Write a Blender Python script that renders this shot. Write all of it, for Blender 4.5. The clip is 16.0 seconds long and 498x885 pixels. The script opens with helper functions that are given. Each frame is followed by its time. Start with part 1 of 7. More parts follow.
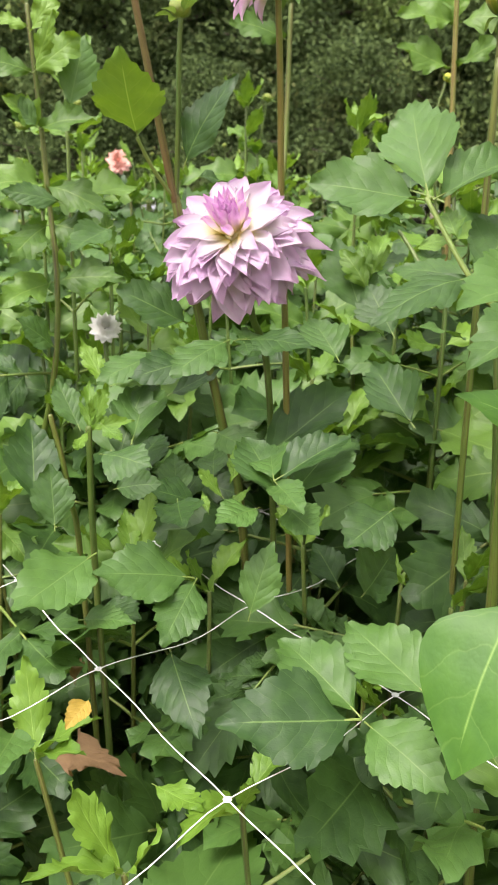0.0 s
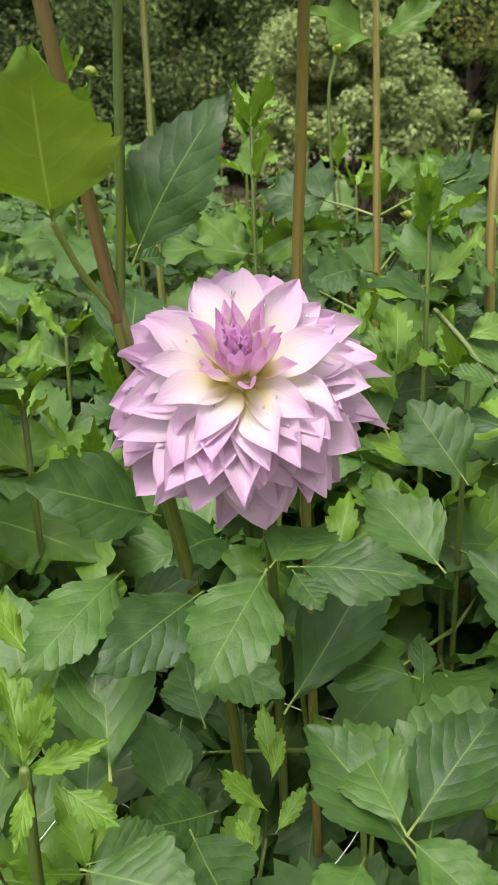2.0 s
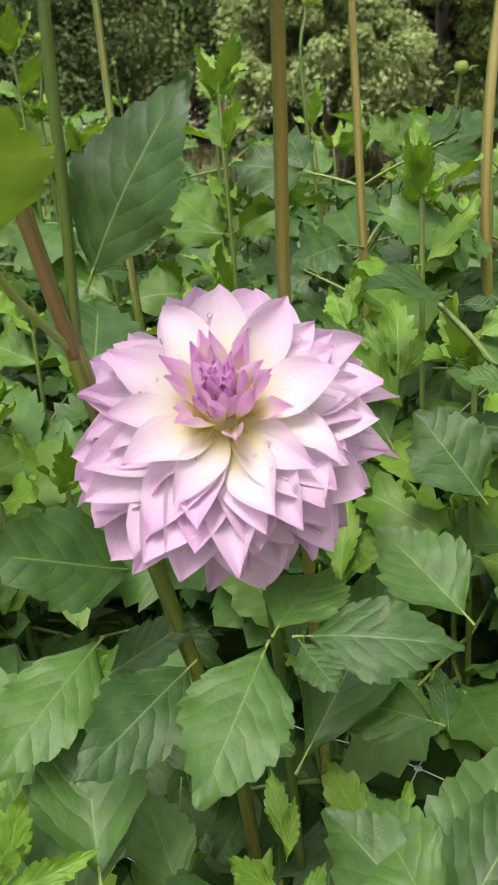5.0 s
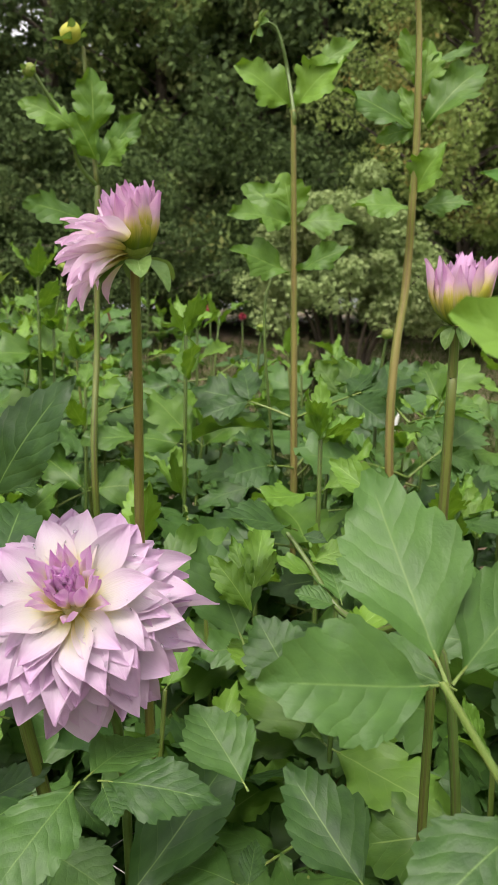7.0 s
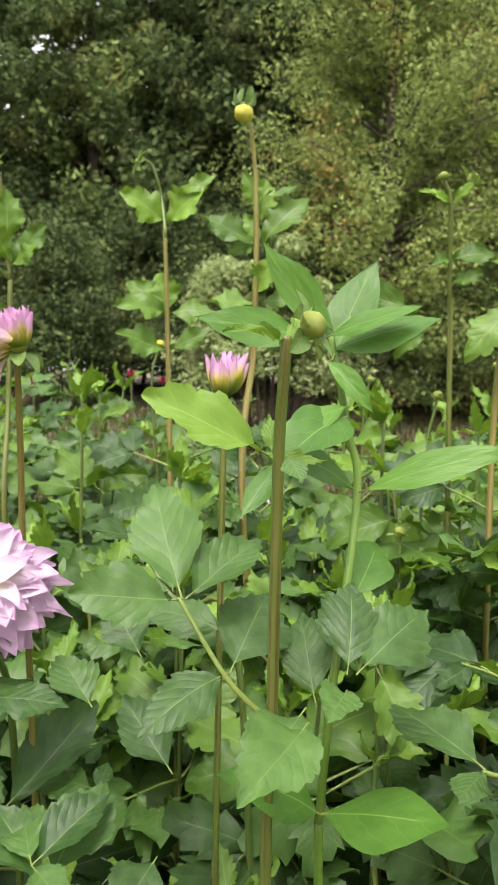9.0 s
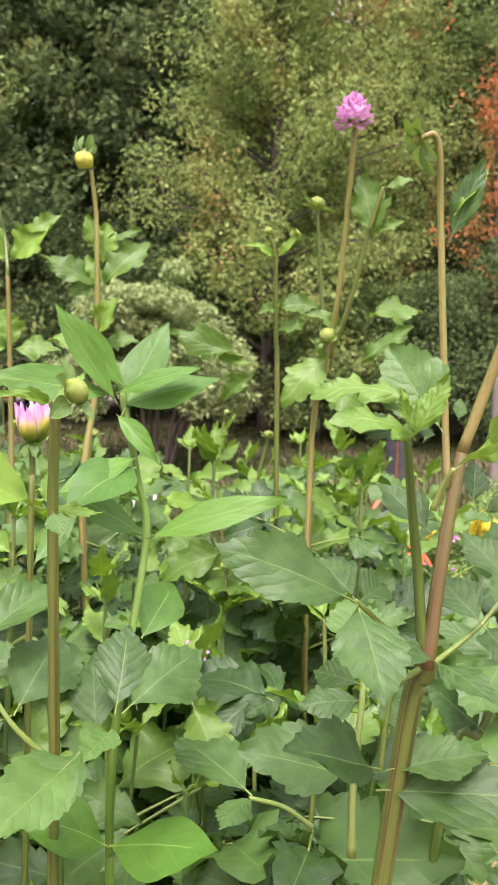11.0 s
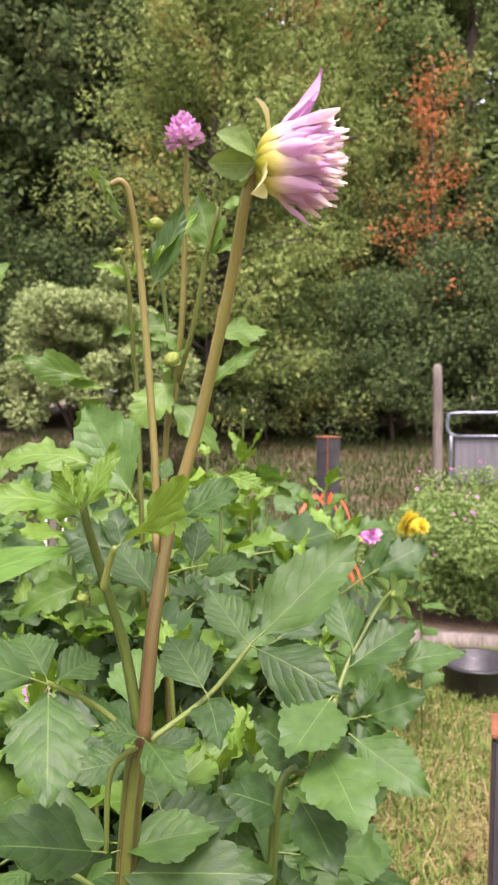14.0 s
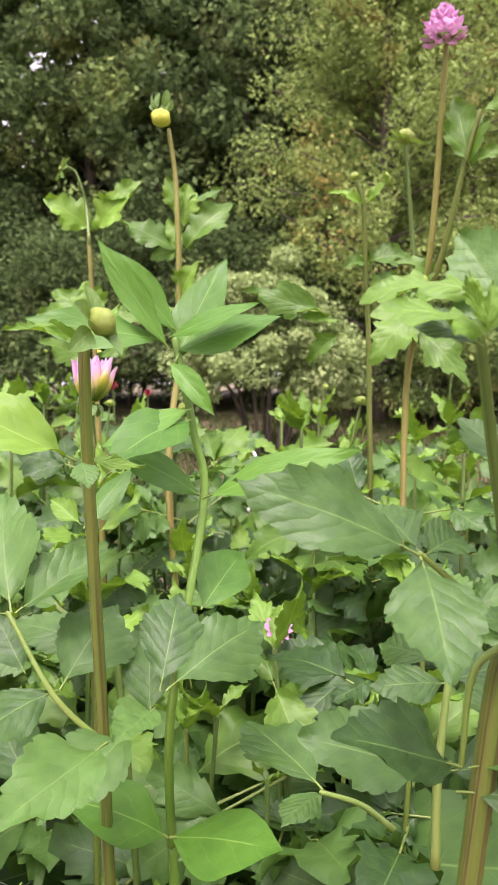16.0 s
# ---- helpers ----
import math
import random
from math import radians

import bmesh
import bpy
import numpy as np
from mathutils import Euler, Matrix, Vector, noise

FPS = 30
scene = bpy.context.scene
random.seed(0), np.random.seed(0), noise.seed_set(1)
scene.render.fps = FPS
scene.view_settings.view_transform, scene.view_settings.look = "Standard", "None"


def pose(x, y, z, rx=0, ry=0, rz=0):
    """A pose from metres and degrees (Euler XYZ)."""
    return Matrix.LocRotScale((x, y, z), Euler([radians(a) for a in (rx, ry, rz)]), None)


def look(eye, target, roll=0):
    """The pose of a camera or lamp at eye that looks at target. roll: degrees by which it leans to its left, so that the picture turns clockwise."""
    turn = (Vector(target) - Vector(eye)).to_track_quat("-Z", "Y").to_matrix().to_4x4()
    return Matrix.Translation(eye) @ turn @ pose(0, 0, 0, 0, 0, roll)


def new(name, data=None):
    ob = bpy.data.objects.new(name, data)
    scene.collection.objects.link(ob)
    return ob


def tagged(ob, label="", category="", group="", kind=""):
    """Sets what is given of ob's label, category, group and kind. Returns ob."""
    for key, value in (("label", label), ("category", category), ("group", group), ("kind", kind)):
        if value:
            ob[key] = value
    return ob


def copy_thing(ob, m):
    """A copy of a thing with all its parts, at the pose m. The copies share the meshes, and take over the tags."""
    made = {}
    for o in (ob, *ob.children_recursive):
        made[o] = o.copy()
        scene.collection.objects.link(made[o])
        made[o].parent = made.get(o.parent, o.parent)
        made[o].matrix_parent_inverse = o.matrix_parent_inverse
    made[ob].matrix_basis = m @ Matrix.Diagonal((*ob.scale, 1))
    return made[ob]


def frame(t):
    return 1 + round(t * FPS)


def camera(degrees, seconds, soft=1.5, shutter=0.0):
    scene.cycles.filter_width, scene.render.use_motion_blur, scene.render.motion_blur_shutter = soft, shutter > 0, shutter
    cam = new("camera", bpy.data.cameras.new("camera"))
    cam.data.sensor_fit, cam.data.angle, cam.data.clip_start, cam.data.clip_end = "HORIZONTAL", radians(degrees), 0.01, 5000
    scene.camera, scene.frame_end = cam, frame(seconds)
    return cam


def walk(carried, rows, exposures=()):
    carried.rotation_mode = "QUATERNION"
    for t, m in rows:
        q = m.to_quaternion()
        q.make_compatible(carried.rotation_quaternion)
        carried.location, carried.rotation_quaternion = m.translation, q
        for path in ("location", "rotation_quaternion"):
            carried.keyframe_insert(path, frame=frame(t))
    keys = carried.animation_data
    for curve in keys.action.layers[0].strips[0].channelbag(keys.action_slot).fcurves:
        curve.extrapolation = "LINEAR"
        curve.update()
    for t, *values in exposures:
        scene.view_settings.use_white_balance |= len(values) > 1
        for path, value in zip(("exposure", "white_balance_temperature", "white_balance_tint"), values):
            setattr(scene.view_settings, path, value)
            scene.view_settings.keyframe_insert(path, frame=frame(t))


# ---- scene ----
cam = camera(35.5, 16.0)
PATH = [
    (0, (0.074, 0.002, 1.284), (-0.108, 1.913, 0.721), -0.5),
    (0.5, (0.021, 0.14, 1.291), (0.02, 2.055, 0.713), -0.3),
    (1, (-0.007, 0.238, 1.32), (0.153, 2.144, 0.735), -0.5),
    (1.5, (-0.019, 0.274, 1.345), (0.256, 2.158, 0.734), -1.4),
    (2, (-0.057, 0.311, 1.361), (0.277, 2.16, 0.675), -3.3),
    (2.5, (-0.078, 0.365, 1.38), (0.295, 2.166, 0.595), -4.7),
    (3, (-0.07, 0.388, 1.385), (0.303, 2.157, 0.53), -6.2),
    (3.2, (-0.063, 0.395, 1.393), (0.272, 2.141, 0.478), -7.1),
    (5.3, (-0.034, 0.371, 1.373), (0.323, 2.199, 0.643), -5.9),
    (5.5, (-0.025, 0.37, 1.374), (0.345, 2.211, 0.686), -4.8),
    (6, (-0.01, 0.337, 1.382), (0.368, 2.219, 0.822), -2.5),
    (6.5, (0.016, 0.29, 1.408), (0.377, 2.207, 0.969), -0.6),
    (7, (0.018, 0.247, 1.422), (0.391, 2.182, 1.083), -0.0),
    (7.5, (0.023, 0.168, 1.431), (0.429, 2.108, 1.159), 0.4),
    (8, (0.026, 0.103, 1.426), (0.468, 2.039, 1.192), 0.3),
    (8.2, (0.032, 0.08, 1.424), (0.49, 2.014, 1.207), 0.4),
    (10.3, (0.065, -0.022, 1.453), (0.8, 1.832, 1.304), 0.8),
    (10.5, (0.074, -0.026, 1.453), (0.84, 1.815, 1.311), 1.2),
    (11, (0.098, -0.039, 1.457), (0.908, 1.786, 1.334), 1.2),
    (11.5, (0.127, -0.042, 1.466), (0.984, 1.762, 1.359), 1.2),
    (12, (0.147, -0.049, 1.473), (1.054, 1.73, 1.383), 0.8),
    (12.5, (0.167, -0.055, 1.476), (1.097, 1.714, 1.396), 0.6),
    (13, (0.184, -0.053, 1.473), (1.12, 1.711, 1.374), 0.2),
    (13.5, (0.196, -0.046, 1.468), (1.127, 1.721, 1.354), -0.3),
    (14, (0.21, -0.067, 1.485), (1.127, 1.706, 1.362), -0.6),
    (14.5, (0.204, -0.082, 1.467), (1.057, 1.725, 1.368), -0.6),
    (15, (0.196, -0.082, 1.457), (0.971, 1.759, 1.357), -0.7),
    (15.5, (0.183, -0.062, 1.438), (0.856, 1.816, 1.311), -0.7),
    (16, (0.151, 0.008, 1.427), (0.683, 1.93, 1.275), -0.5),
]
cam.data.dof.use_dof, cam.data.dof.focus_distance, cam.data.dof.aperture_fstop = True, 0.43, 36.0
EXPOSURES = [(0.0, 1.71, 6800, 19), (1.5, 1.40, 6800, 16), (3.0, 1.30, 6800, 16), (5.5, 1.35, 6800, 15), (6.0, 1.33, 6800, 14), (6.5, 1.19, 6800, 15), (7.2, 1.15, 6800, 13), (8.2, 1.31, 6800, 16), (10.3, 1.96, 6600, 29), (11.5, 1.96, 6600, 34), (12.5, 1.83, 6650, 36), (14.0, 1.81, 6650, 36), (15.0, 1.88, 6650, 39), (15.5, 1.92, 6650, 39), (16.0, 1.92, 6700, 30)]
walk(cam, [(t, look(eye, target, roll)) for t, eye, target, roll in PATH], EXPOSURES)

# ---- world, sun, exposure ----
world = bpy.data.worlds.new("overcast_sky")
scene.world = world
world.use_nodes = True
wn, wl = world.node_tree.nodes, world.node_tree.links
sky = wn.new("ShaderNodeTexSky")
sky.sky_type, sky.sun_disc = "NISHITA", False
sky.sun_elevation, sky.sun_rotation = radians(63), radians(207)
sky.air_density, sky.dust_density, sky.ozone_density = 1.0, 6.0, 0.6
cloud = wn.new("ShaderNodeHueSaturation")
cloud.inputs["Saturation"].default_value = 0.2
wl.new(sky.outputs[0], cloud.inputs["Color"])
cover = wn.new("ShaderNodeMix")
cover.data_type = "RGBA"
cover.inputs[0].default_value, cover.inputs[7].default_value = 0.55, (6.6, 6.8, 7.0, 1)
wl.new(cloud.outputs[0], cover.inputs[6])
wl.new(cover.outputs[2], wn["Background"].inputs["Color"])
wn["Background"].inputs["Strength"].default_value = 0.115

sun = new("sun", bpy.data.lights.new("sun", "SUN"))
sun.data.energy, sun.data.angle, sun.data.color = 1.5, radians(22), (1.0, 0.97, 0.92)
sun.matrix_world = look((-2, -4, 9), (0, 0, 0))


# ---- materials ----
def material(name):
    m = bpy.data.materials.new(name)
    m.use_nodes = True
    m.node_tree.nodes.clear()
    out = m.node_tree.nodes.new("ShaderNodeOutputMaterial")
    return m, m.node_tree.nodes, m.node_tree.links, out


def add(n, kind, **values):
    node = n.new("ShaderNode" + kind)
    for key, value in values.items():
        node.inputs[key.replace("_", " ")].default_value = value
    return node


def ramp(n, l, source, stops):
    node = n.new("ShaderNodeValToRGB")
    el = node.color_ramp.elements
    while len(el) < len(stops):
        el.new(0.5)
    for e, (p, c) in zip(el, stops):
        e.position, e.color = p, (*c, 1)
    l.new(source, node.inputs[0])
    return node.outputs[0]


def mix(n, l, factor, a, b, how="MIX"):
    node = n.new("ShaderNodeMix")
    node.data_type, node.blend_type = "RGBA", how
    for slot, v in ((0, factor), (6, a), (7, b)):
        if isinstance(v, bpy.types.NodeSocket):
            l.new(v, node.inputs[slot])
        elif slot:
            node.inputs[slot].default_value = (*v, 1)
        else:
            node.inputs[slot].default_value = v
    return node.outputs[2]


def calc(n, l, how, a, b=0.0, c=0.0):
    node = n.new("ShaderNodeMath")
    node.operation = how
    for slot, v in enumerate((a, b, c)):
        if isinstance(v, bpy.types.NodeSocket):
            l.new(v, node.inputs[slot])
        else:
            node.inputs[slot].default_value = v
    return node.outputs[0]


def noisy(n, l, scale, detail=4.0, coords="Object", stretch=(1, 1, 1)):
    tc = n.new("ShaderNodeTexCoord")
    mp = n.new("ShaderNodeMapping")
    mp.inputs["Scale"].default_value = stretch
    l.new(tc.outputs[coords], mp.inputs[0])
    t = add(n, "TexNoise", Scale=scale, Detail=detail)
    l.new(mp.outputs[0], t.inputs["Vector"])
    return t.outputs["Fac"]


def surface(n, l, out, colour, roughness=0.6, bump=None, strength=0.3, distance=0.002, translucent=0.0, glow=None, **more):
    b = add(n, "BsdfPrincipled", Roughness=roughness)
    for key, value in more.items():
        b.inputs[key.replace("_", " ")].default_value = value
    if isinstance(colour, bpy.types.NodeSocket):
        l.new(colour, b.inputs["Base Color"])
    else:
        b.inputs["Base Color"].default_value = (*colour, 1)
    bp = None
    if bump is not None:
        bp = add(n, "Bump", Strength=strength, Distance=distance)
        l.new(bump, bp.inputs["Height"])
        l.new(bp.outputs[0], b.inputs["Normal"])
    shader = b.outputs[0]
    if translucent:
        t = n.new("ShaderNodeBsdfTranslucent")
        if glow is not None:
            l.new(glow, t.inputs["Color"])
        elif isinstance(colour, bpy.types.NodeSocket):
            l.new(colour, t.inputs["Color"])
        else:
            t.inputs["Color"].default_value = (*colour, 1)
        ms = n.new("ShaderNodeMixShader")
        ms.inputs[0].default_value = translucent
        l.new(shader, ms.inputs[1])
        l.new(t.outputs[0], ms.inputs[2])
        shader = ms.outputs[0]
    l.new(shader, out.inputs[0])


def leaf_material(name, dark, light, vein, veins=7.0, gloss=0.5, spread=0.6, quilt=1.0):
    """Leaf with a thin pale midrib, side veins sunk between raised cushions along its UV, fine netted relief, tinted from leaf to leaf."""
    m, n, l, out = material(name)
    uv = n.new("ShaderNodeUVMap")
    sep = n.new("ShaderNodeSeparateXYZ")
    l.new(uv.outputs[0], sep.inputs[0])
    u, v = sep.outputs[0], sep.outputs[1]
    off = calc(n, l, "ABSOLUTE", calc(n, l, "SUBTRACT", v, 0.5))
    rib = calc(n, l, "SMOOTH_MIN", calc(n, l, "MULTIPLY_ADD", off, 72.0, calc(n, l, "MULTIPLY", calc(n, l, "MAXIMUM", calc(n, l, "SUBTRACT", u, 0.75), 0.0), 8.0)), 1.0, 0.3)
    hand = calc(n, l, "MULTIPLY", calc(n, l, "GREATER_THAN", v, 0.5), 0.43)
    bow = calc(n, l, "MULTIPLY_ADD", calc(n, l, "POWER", off, 1.7), 0.5, calc(n, l, "MULTIPLY", off, 0.4))
    way = calc(n, l, "MULTIPLY_ADD", calc(n, l, "SUBTRACT", u, bow), veins, hand)
    way = calc(n, l, "ADD", way, calc(n, l, "MULTIPLY", noisy(n, l, 4.0, 2.0, "UV"), 0.7))
    gap = calc(n, l, "MULTIPLY", calc(n, l, "PINGPONG", way, 0.5), 2.0)
    side = calc(n, l, "SMOOTH_MIN", calc(n, l, "MULTIPLY", gap, 13.0), 1.0, 0.2)
    info = n.new("ShaderNodeObjectInfo")
    mottle = noisy(n, l, 6.0, 6.0, "UV")
    tone = calc(n, l, "ADD", calc(n, l, "MULTIPLY", info.outputs["Random"], spread), calc(n, l, "MULTIPLY_ADD", mottle, 0.8, -0.1 - spread * 0.4))
    node = n.new("ShaderNodeClamp")
    l.new(tone, node.inputs[0])
    body = mix(n, l, node.outputs[0], dark, light)
    body = mix(n, l, calc(n, l, "MULTIPLY_ADD", side, -0.28, 0.28), body, tuple(c * 0.9 for c in vein))
    colour = mix(n, l, rib, vein, body)
    net = n.new("ShaderNodeTexVoronoi")
    net.feature = "DISTANCE_TO_EDGE"
    net.inputs["Scale"].default_value = 26.0
    l.new(uv.outputs[0], net.inputs["Vector"])
    cells = calc(n, l, "SMOOTH_MIN", calc(n, l, "MULTIPLY", net.outputs["Distance"], 3.0), 0.6, 0.3)
    round_gap = calc(n, l, "SUBTRACT", 1.0, calc(n, l, "POWER", calc(n, l, "SUBTRACT", 1.0, gap), 2.2))
    puff = calc(n, l, "MULTIPLY", calc(n, l, "MULTIPLY", round_gap, calc(n, l, "MINIMUM", calc(n, l, "MULTIPLY", off, 14.0), 1.0)), 0.34 * quilt)
    puff = calc(n, l, "ADD", puff, calc(n, l, "MULTIPLY_ADD", cells, 0.07 * quilt, calc(n, l, "MULTIPLY", noisy(n, l, 6.0, 3.0, "UV"), 0.75)))
    warm = mix(n, l, 0.5, colour, tuple(min(1, c * k) for c, k in zip(light, (2.0, 1.9, 0.5))))
    surface(n, l, out, colour, gloss, puff, 0.6, 0.0015, 0.22, warm, Specular_IOR_Level=0.4)
    return m


LEAF = leaf_material("dahlia_leaf", (0.021, 0.06, 0.013), (0.09, 0.196, 0.038), (0.125, 0.22, 0.055), spread=0.7)
LEAF_MID = leaf_material("fresh_leaf", (0.045, 0.11, 0.012), (0.13, 0.25, 0.034), (0.2, 0.31, 0.07))
LEAF_YOUNG = leaf_material("young_leaf", (0.07, 0.16, 0.015), (0.17, 0.31, 0.035), (0.24, 0.38, 0.08), veins=6.0)
LEAF_SMOOTH = leaf_material("zinnia_leaf", (0.04, 0.125, 0.012), (0.105, 0.25, 0.028), (0.17, 0.31, 0.06), veins=4.0, quilt=0.35)
LEAF_BRACT = leaf_material("bract_leaf", (0.07, 0.15, 0.03), (0.17, 0.27, 0.075), (0.3, 0.39, 0.17), veins=3.0, quilt=0.5)
LEAF_DRY = leaf_material("dry_leaf", (0.13, 0.075, 0.035), (0.34, 0.22, 0.11), (0.28, 0.17, 0.085), gloss=0.8)
LEAF_YELLOW = leaf_material("yellow_leaf", (0.34, 0.23, 0.04), (0.5, 0.35, 0.07), (0.45, 0.36, 0.12), gloss=0.6)


def stem_material(name, low, high, streak):
    """Ridged stem: sharp dark streaks along it, tone drifting from green to brown."""
    m, n, l, out = material(name)
    fine = noisy(n, l, 1.0, 4.0, "UV", (26, 5, 1))
    slow = noisy(n, l, 1.0, 2.0, "UV", (3, 9, 1))
    specks = noisy(n, l, 1.0, 2.0, "UV", (60, 500, 1))
    c = mix(n, l, ramp(n, l, slow, [(0.38, (0, 0, 0)), (0.62, (1, 1, 1))]), low, high)
    c = mix(n, l, ramp(n, l, fine, [(0.5, (0, 0, 0)), (0.64, (0.85, 0.85, 0.85))]), c, streak)
    c = mix(n, l, ramp(n, l, specks, [(0.6, (0, 0, 0)), (0.75, (0.35, 0.35, 0.35))]), c, tuple(k * 0.5 for k in streak))
    surface(n, l, out, c, 0.42, fine, 0.4, 0.001)
    return m


STEM = stem_material("green_stem", (0.06, 0.12, 0.02), (0.11, 0.17, 0.03), (0.075, 0.07, 0.025))
STEM_OLIVE = stem_material("olive_stem", (0.09, 0.15, 0.022), (0.135, 0.15, 0.03), (0.075, 0.05, 0.02))
STEM_FRESH = stem_material("fresh_stem", (0.08, 0.18, 0.018), (0.12, 0.23, 0.03), (0.09, 0.15, 0.028))
STEM_BROWN = stem_material("brown_stem", (0.12, 0.115, 0.03), (0.16, 0.1, 0.042), (0.07, 0.036, 0.018))
STEM_TAN = stem_material("tan_stem", (0.19, 0.205, 0.042), (0.25, 0.195, 0.066), (0.16, 0.11, 0.045))
STEM_AMBER = stem_material("amber_stem", (0.13, 0.15, 0.022), (0.185, 0.145, 0.035), (0.125, 0.1, 0.025))
PETIOLE = stem_material("petiole", (0.13, 0.22, 0.04), (0.2, 0.25, 0.055), (0.16, 0.19, 0.05))


def petal_material(name, stops, edge):
    """Petal with colour running from its base to its tip, fine streaks along it, deeper at the rims."""
    m, n, l, out = material(name)
    uv = n.new("ShaderNodeUVMap")
    sep = n.new("ShaderNodeSeparateXYZ")
    l.new(uv.outputs[0], sep.inputs[0])
    info = n.new("ShaderNodeObjectInfo")
    shift = calc(n, l, "MULTIPLY_ADD", info.outputs["Random"], 0.2, -0.1)
    streaks = noisy(n, l, 1.0, 3.0, "UV", (3, 26, 1))
    place = calc(n, l, "ADD", calc(n, l, "ADD", sep.outputs[0], shift), calc(n, l, "MULTIPLY_ADD", streaks, 0.3, -0.15))
    c = ramp(n, l, place, stops)
    off = calc(n, l, "ABSOLUTE", calc(n, l, "SUBTRACT", sep.outputs[1], 0.5))
    rim = calc(n, l, "MULTIPLY", calc(n, l, "POWER", calc(n, l, "MULTIPLY", off, 2.0), 2.5), calc(n, l, "MULTIPLY", sep.outputs[0], 0.75))
    c = mix(n, l, rim, c, edge)
    surface(n, l, out, c, 0.5, streaks, 0.35, 0.0015, 0.42, None, Specular_IOR_Level=0.35)
    return m


PETAL = petal_material("lilac_petal", [(0.0, (0.6, 0.5, 0.08)), (0.16, (0.79, 0.73, 0.38)), (0.34, (0.73, 0.69, 0.64)), (0.6, (0.7, 0.59, 0.69)), (1.0, (0.65, 0.41, 0.64))], (0.67, 0.48, 0.66))
PETAL_HEART = petal_material("heart_petal", [(0.0, (0.64, 0.54, 0.08)), (0.2, (0.8, 0.74, 0.36)), (0.42, (0.73, 0.7, 0.64)), (0.68, (0.7, 0.61, 0.69)), (1.0, (0.65, 0.42, 0.64))], (0.67, 0.49, 0.66))
PETAL_INNER = petal_material("inner_petal", [(0.0, (0.72, 0.62, 0.16)), (0.35, (0.84, 0.74, 0.46)), (0.5, (0.84, 0.7, 0.74)), (0.74, (0.78, 0.48, 0.75)), (1.0, (0.68, 0.3, 0.66))], (0.82, 0.6, 0.76))
PETAL_OPENING = petal_material("bud_petal", [(0.0, (0.07, 0.16, 0.012)), (0.25, (0.22, 0.32, 0.02)), (0.46, (0.6, 0.55, 0.08)), (0.58, (0.72, 0.58, 0.36)), (0.7, (0.7, 0.46, 0.62)), (1.0, (0.56, 0.25, 0.52))], (0.7, 0.48, 0.56))
PETAL_SIDE = petal_material("opening_petal", [(0.0, (0.22, 0.3, 0.02)), (0.2, (0.5, 0.5, 0.06)), (0.36, (0.74, 0.64, 0.28)), (0.48, (0.74, 0.54, 0.62)), (0.7, (0.74, 0.47, 0.7)), (1.0, (0.68, 0.4, 0.65))], (0.72, 0.46, 0.68))
PETAL_CUP = petal_material("cup_petal", [(0.0, (0.28, 0.35, 0.02)), (0.24, (0.5, 0.52, 0.04)), (0.42, (0.74, 0.7, 0.18)), (0.56, (0.82, 0.67, 0.58)), (0.7, (0.78, 0.54, 0.74)), (1.0, (0.7, 0.4, 0.66))], (0.78, 0.58, 0.62))
PETAL_OPEN = petal_material("open_petal", [(0.0, (0.4, 0.42, 0.04)), (0.2, (0.76, 0.7, 0.2)), (0.42, (0.84, 0.78, 0.66)), (0.7, (0.82, 0.66, 0.77)), (1.0, (0.72, 0.44, 0.68))], (0.76, 0.54, 0.72))
PETAL_FRINGE = petal_material("fringe_petal", [(0.0, (0.4, 0.42, 0.05)), (0.4, (0.72, 0.5, 0.6)), (0.65, (0.7, 0.42, 0.64)), (0.86, (0.84, 0.66, 0.72)), (1.0, (0.92, 0.86, 0.7))], (0.9, 0.78, 0.7))
PETAL_SPREAD = petal_material("spread_petal", [(0.0, (0.6, 0.55, 0.16)), (0.2, (0.66, 0.46, 0.54)), (0.5, (0.62, 0.36, 0.57)), (1.0, (0.58, 0.28, 0.53))], (0.6, 0.32, 0.55))
PETAL_PINK = petal_material("pink_petal", [(0.0, (0.6, 0.45, 0.4)), (0.5, (0.62, 0.32, 0.54)), (1.0, (0.58, 0.24, 0.5))], (0.68, 0.42, 0.6))
PETAL_PALE = petal_material("pale_petal", [(0.0, (0.4, 0.45, 0.08)), (1.0, (0.66, 0.62, 0.3))], (0.66, 0.62, 0.32))
PETAL_YELLOW = petal_material("yellow_petal", [(0.0, (0.74, 0.62, 0.04)), (1.0, (0.82, 0.74, 0.1))], (0.8, 0.72, 0.1))


def plain(name, a, b, scale=20.0, roughness=0.7, strength=0.4, distance=0.004, coords="Object", stretch=(1, 1, 1), **more):
    """Two tones blended by coarse and fine noise, with relief."""
    m, n, l, out = material(name)
    big = noisy(n, l, scale * 0.2, 3.0, coords, stretch)
    small = noisy(n, l, scale, 6.0, coords, stretch)
    f = calc(n, l, "MULTIPLY_ADD", calc(n, l, "ADD", big, small), 1.6, -1.1)
    surface(n, l, out, mix(n, l, f, a, b), roughness, small, strength, distance, **more)
    return m


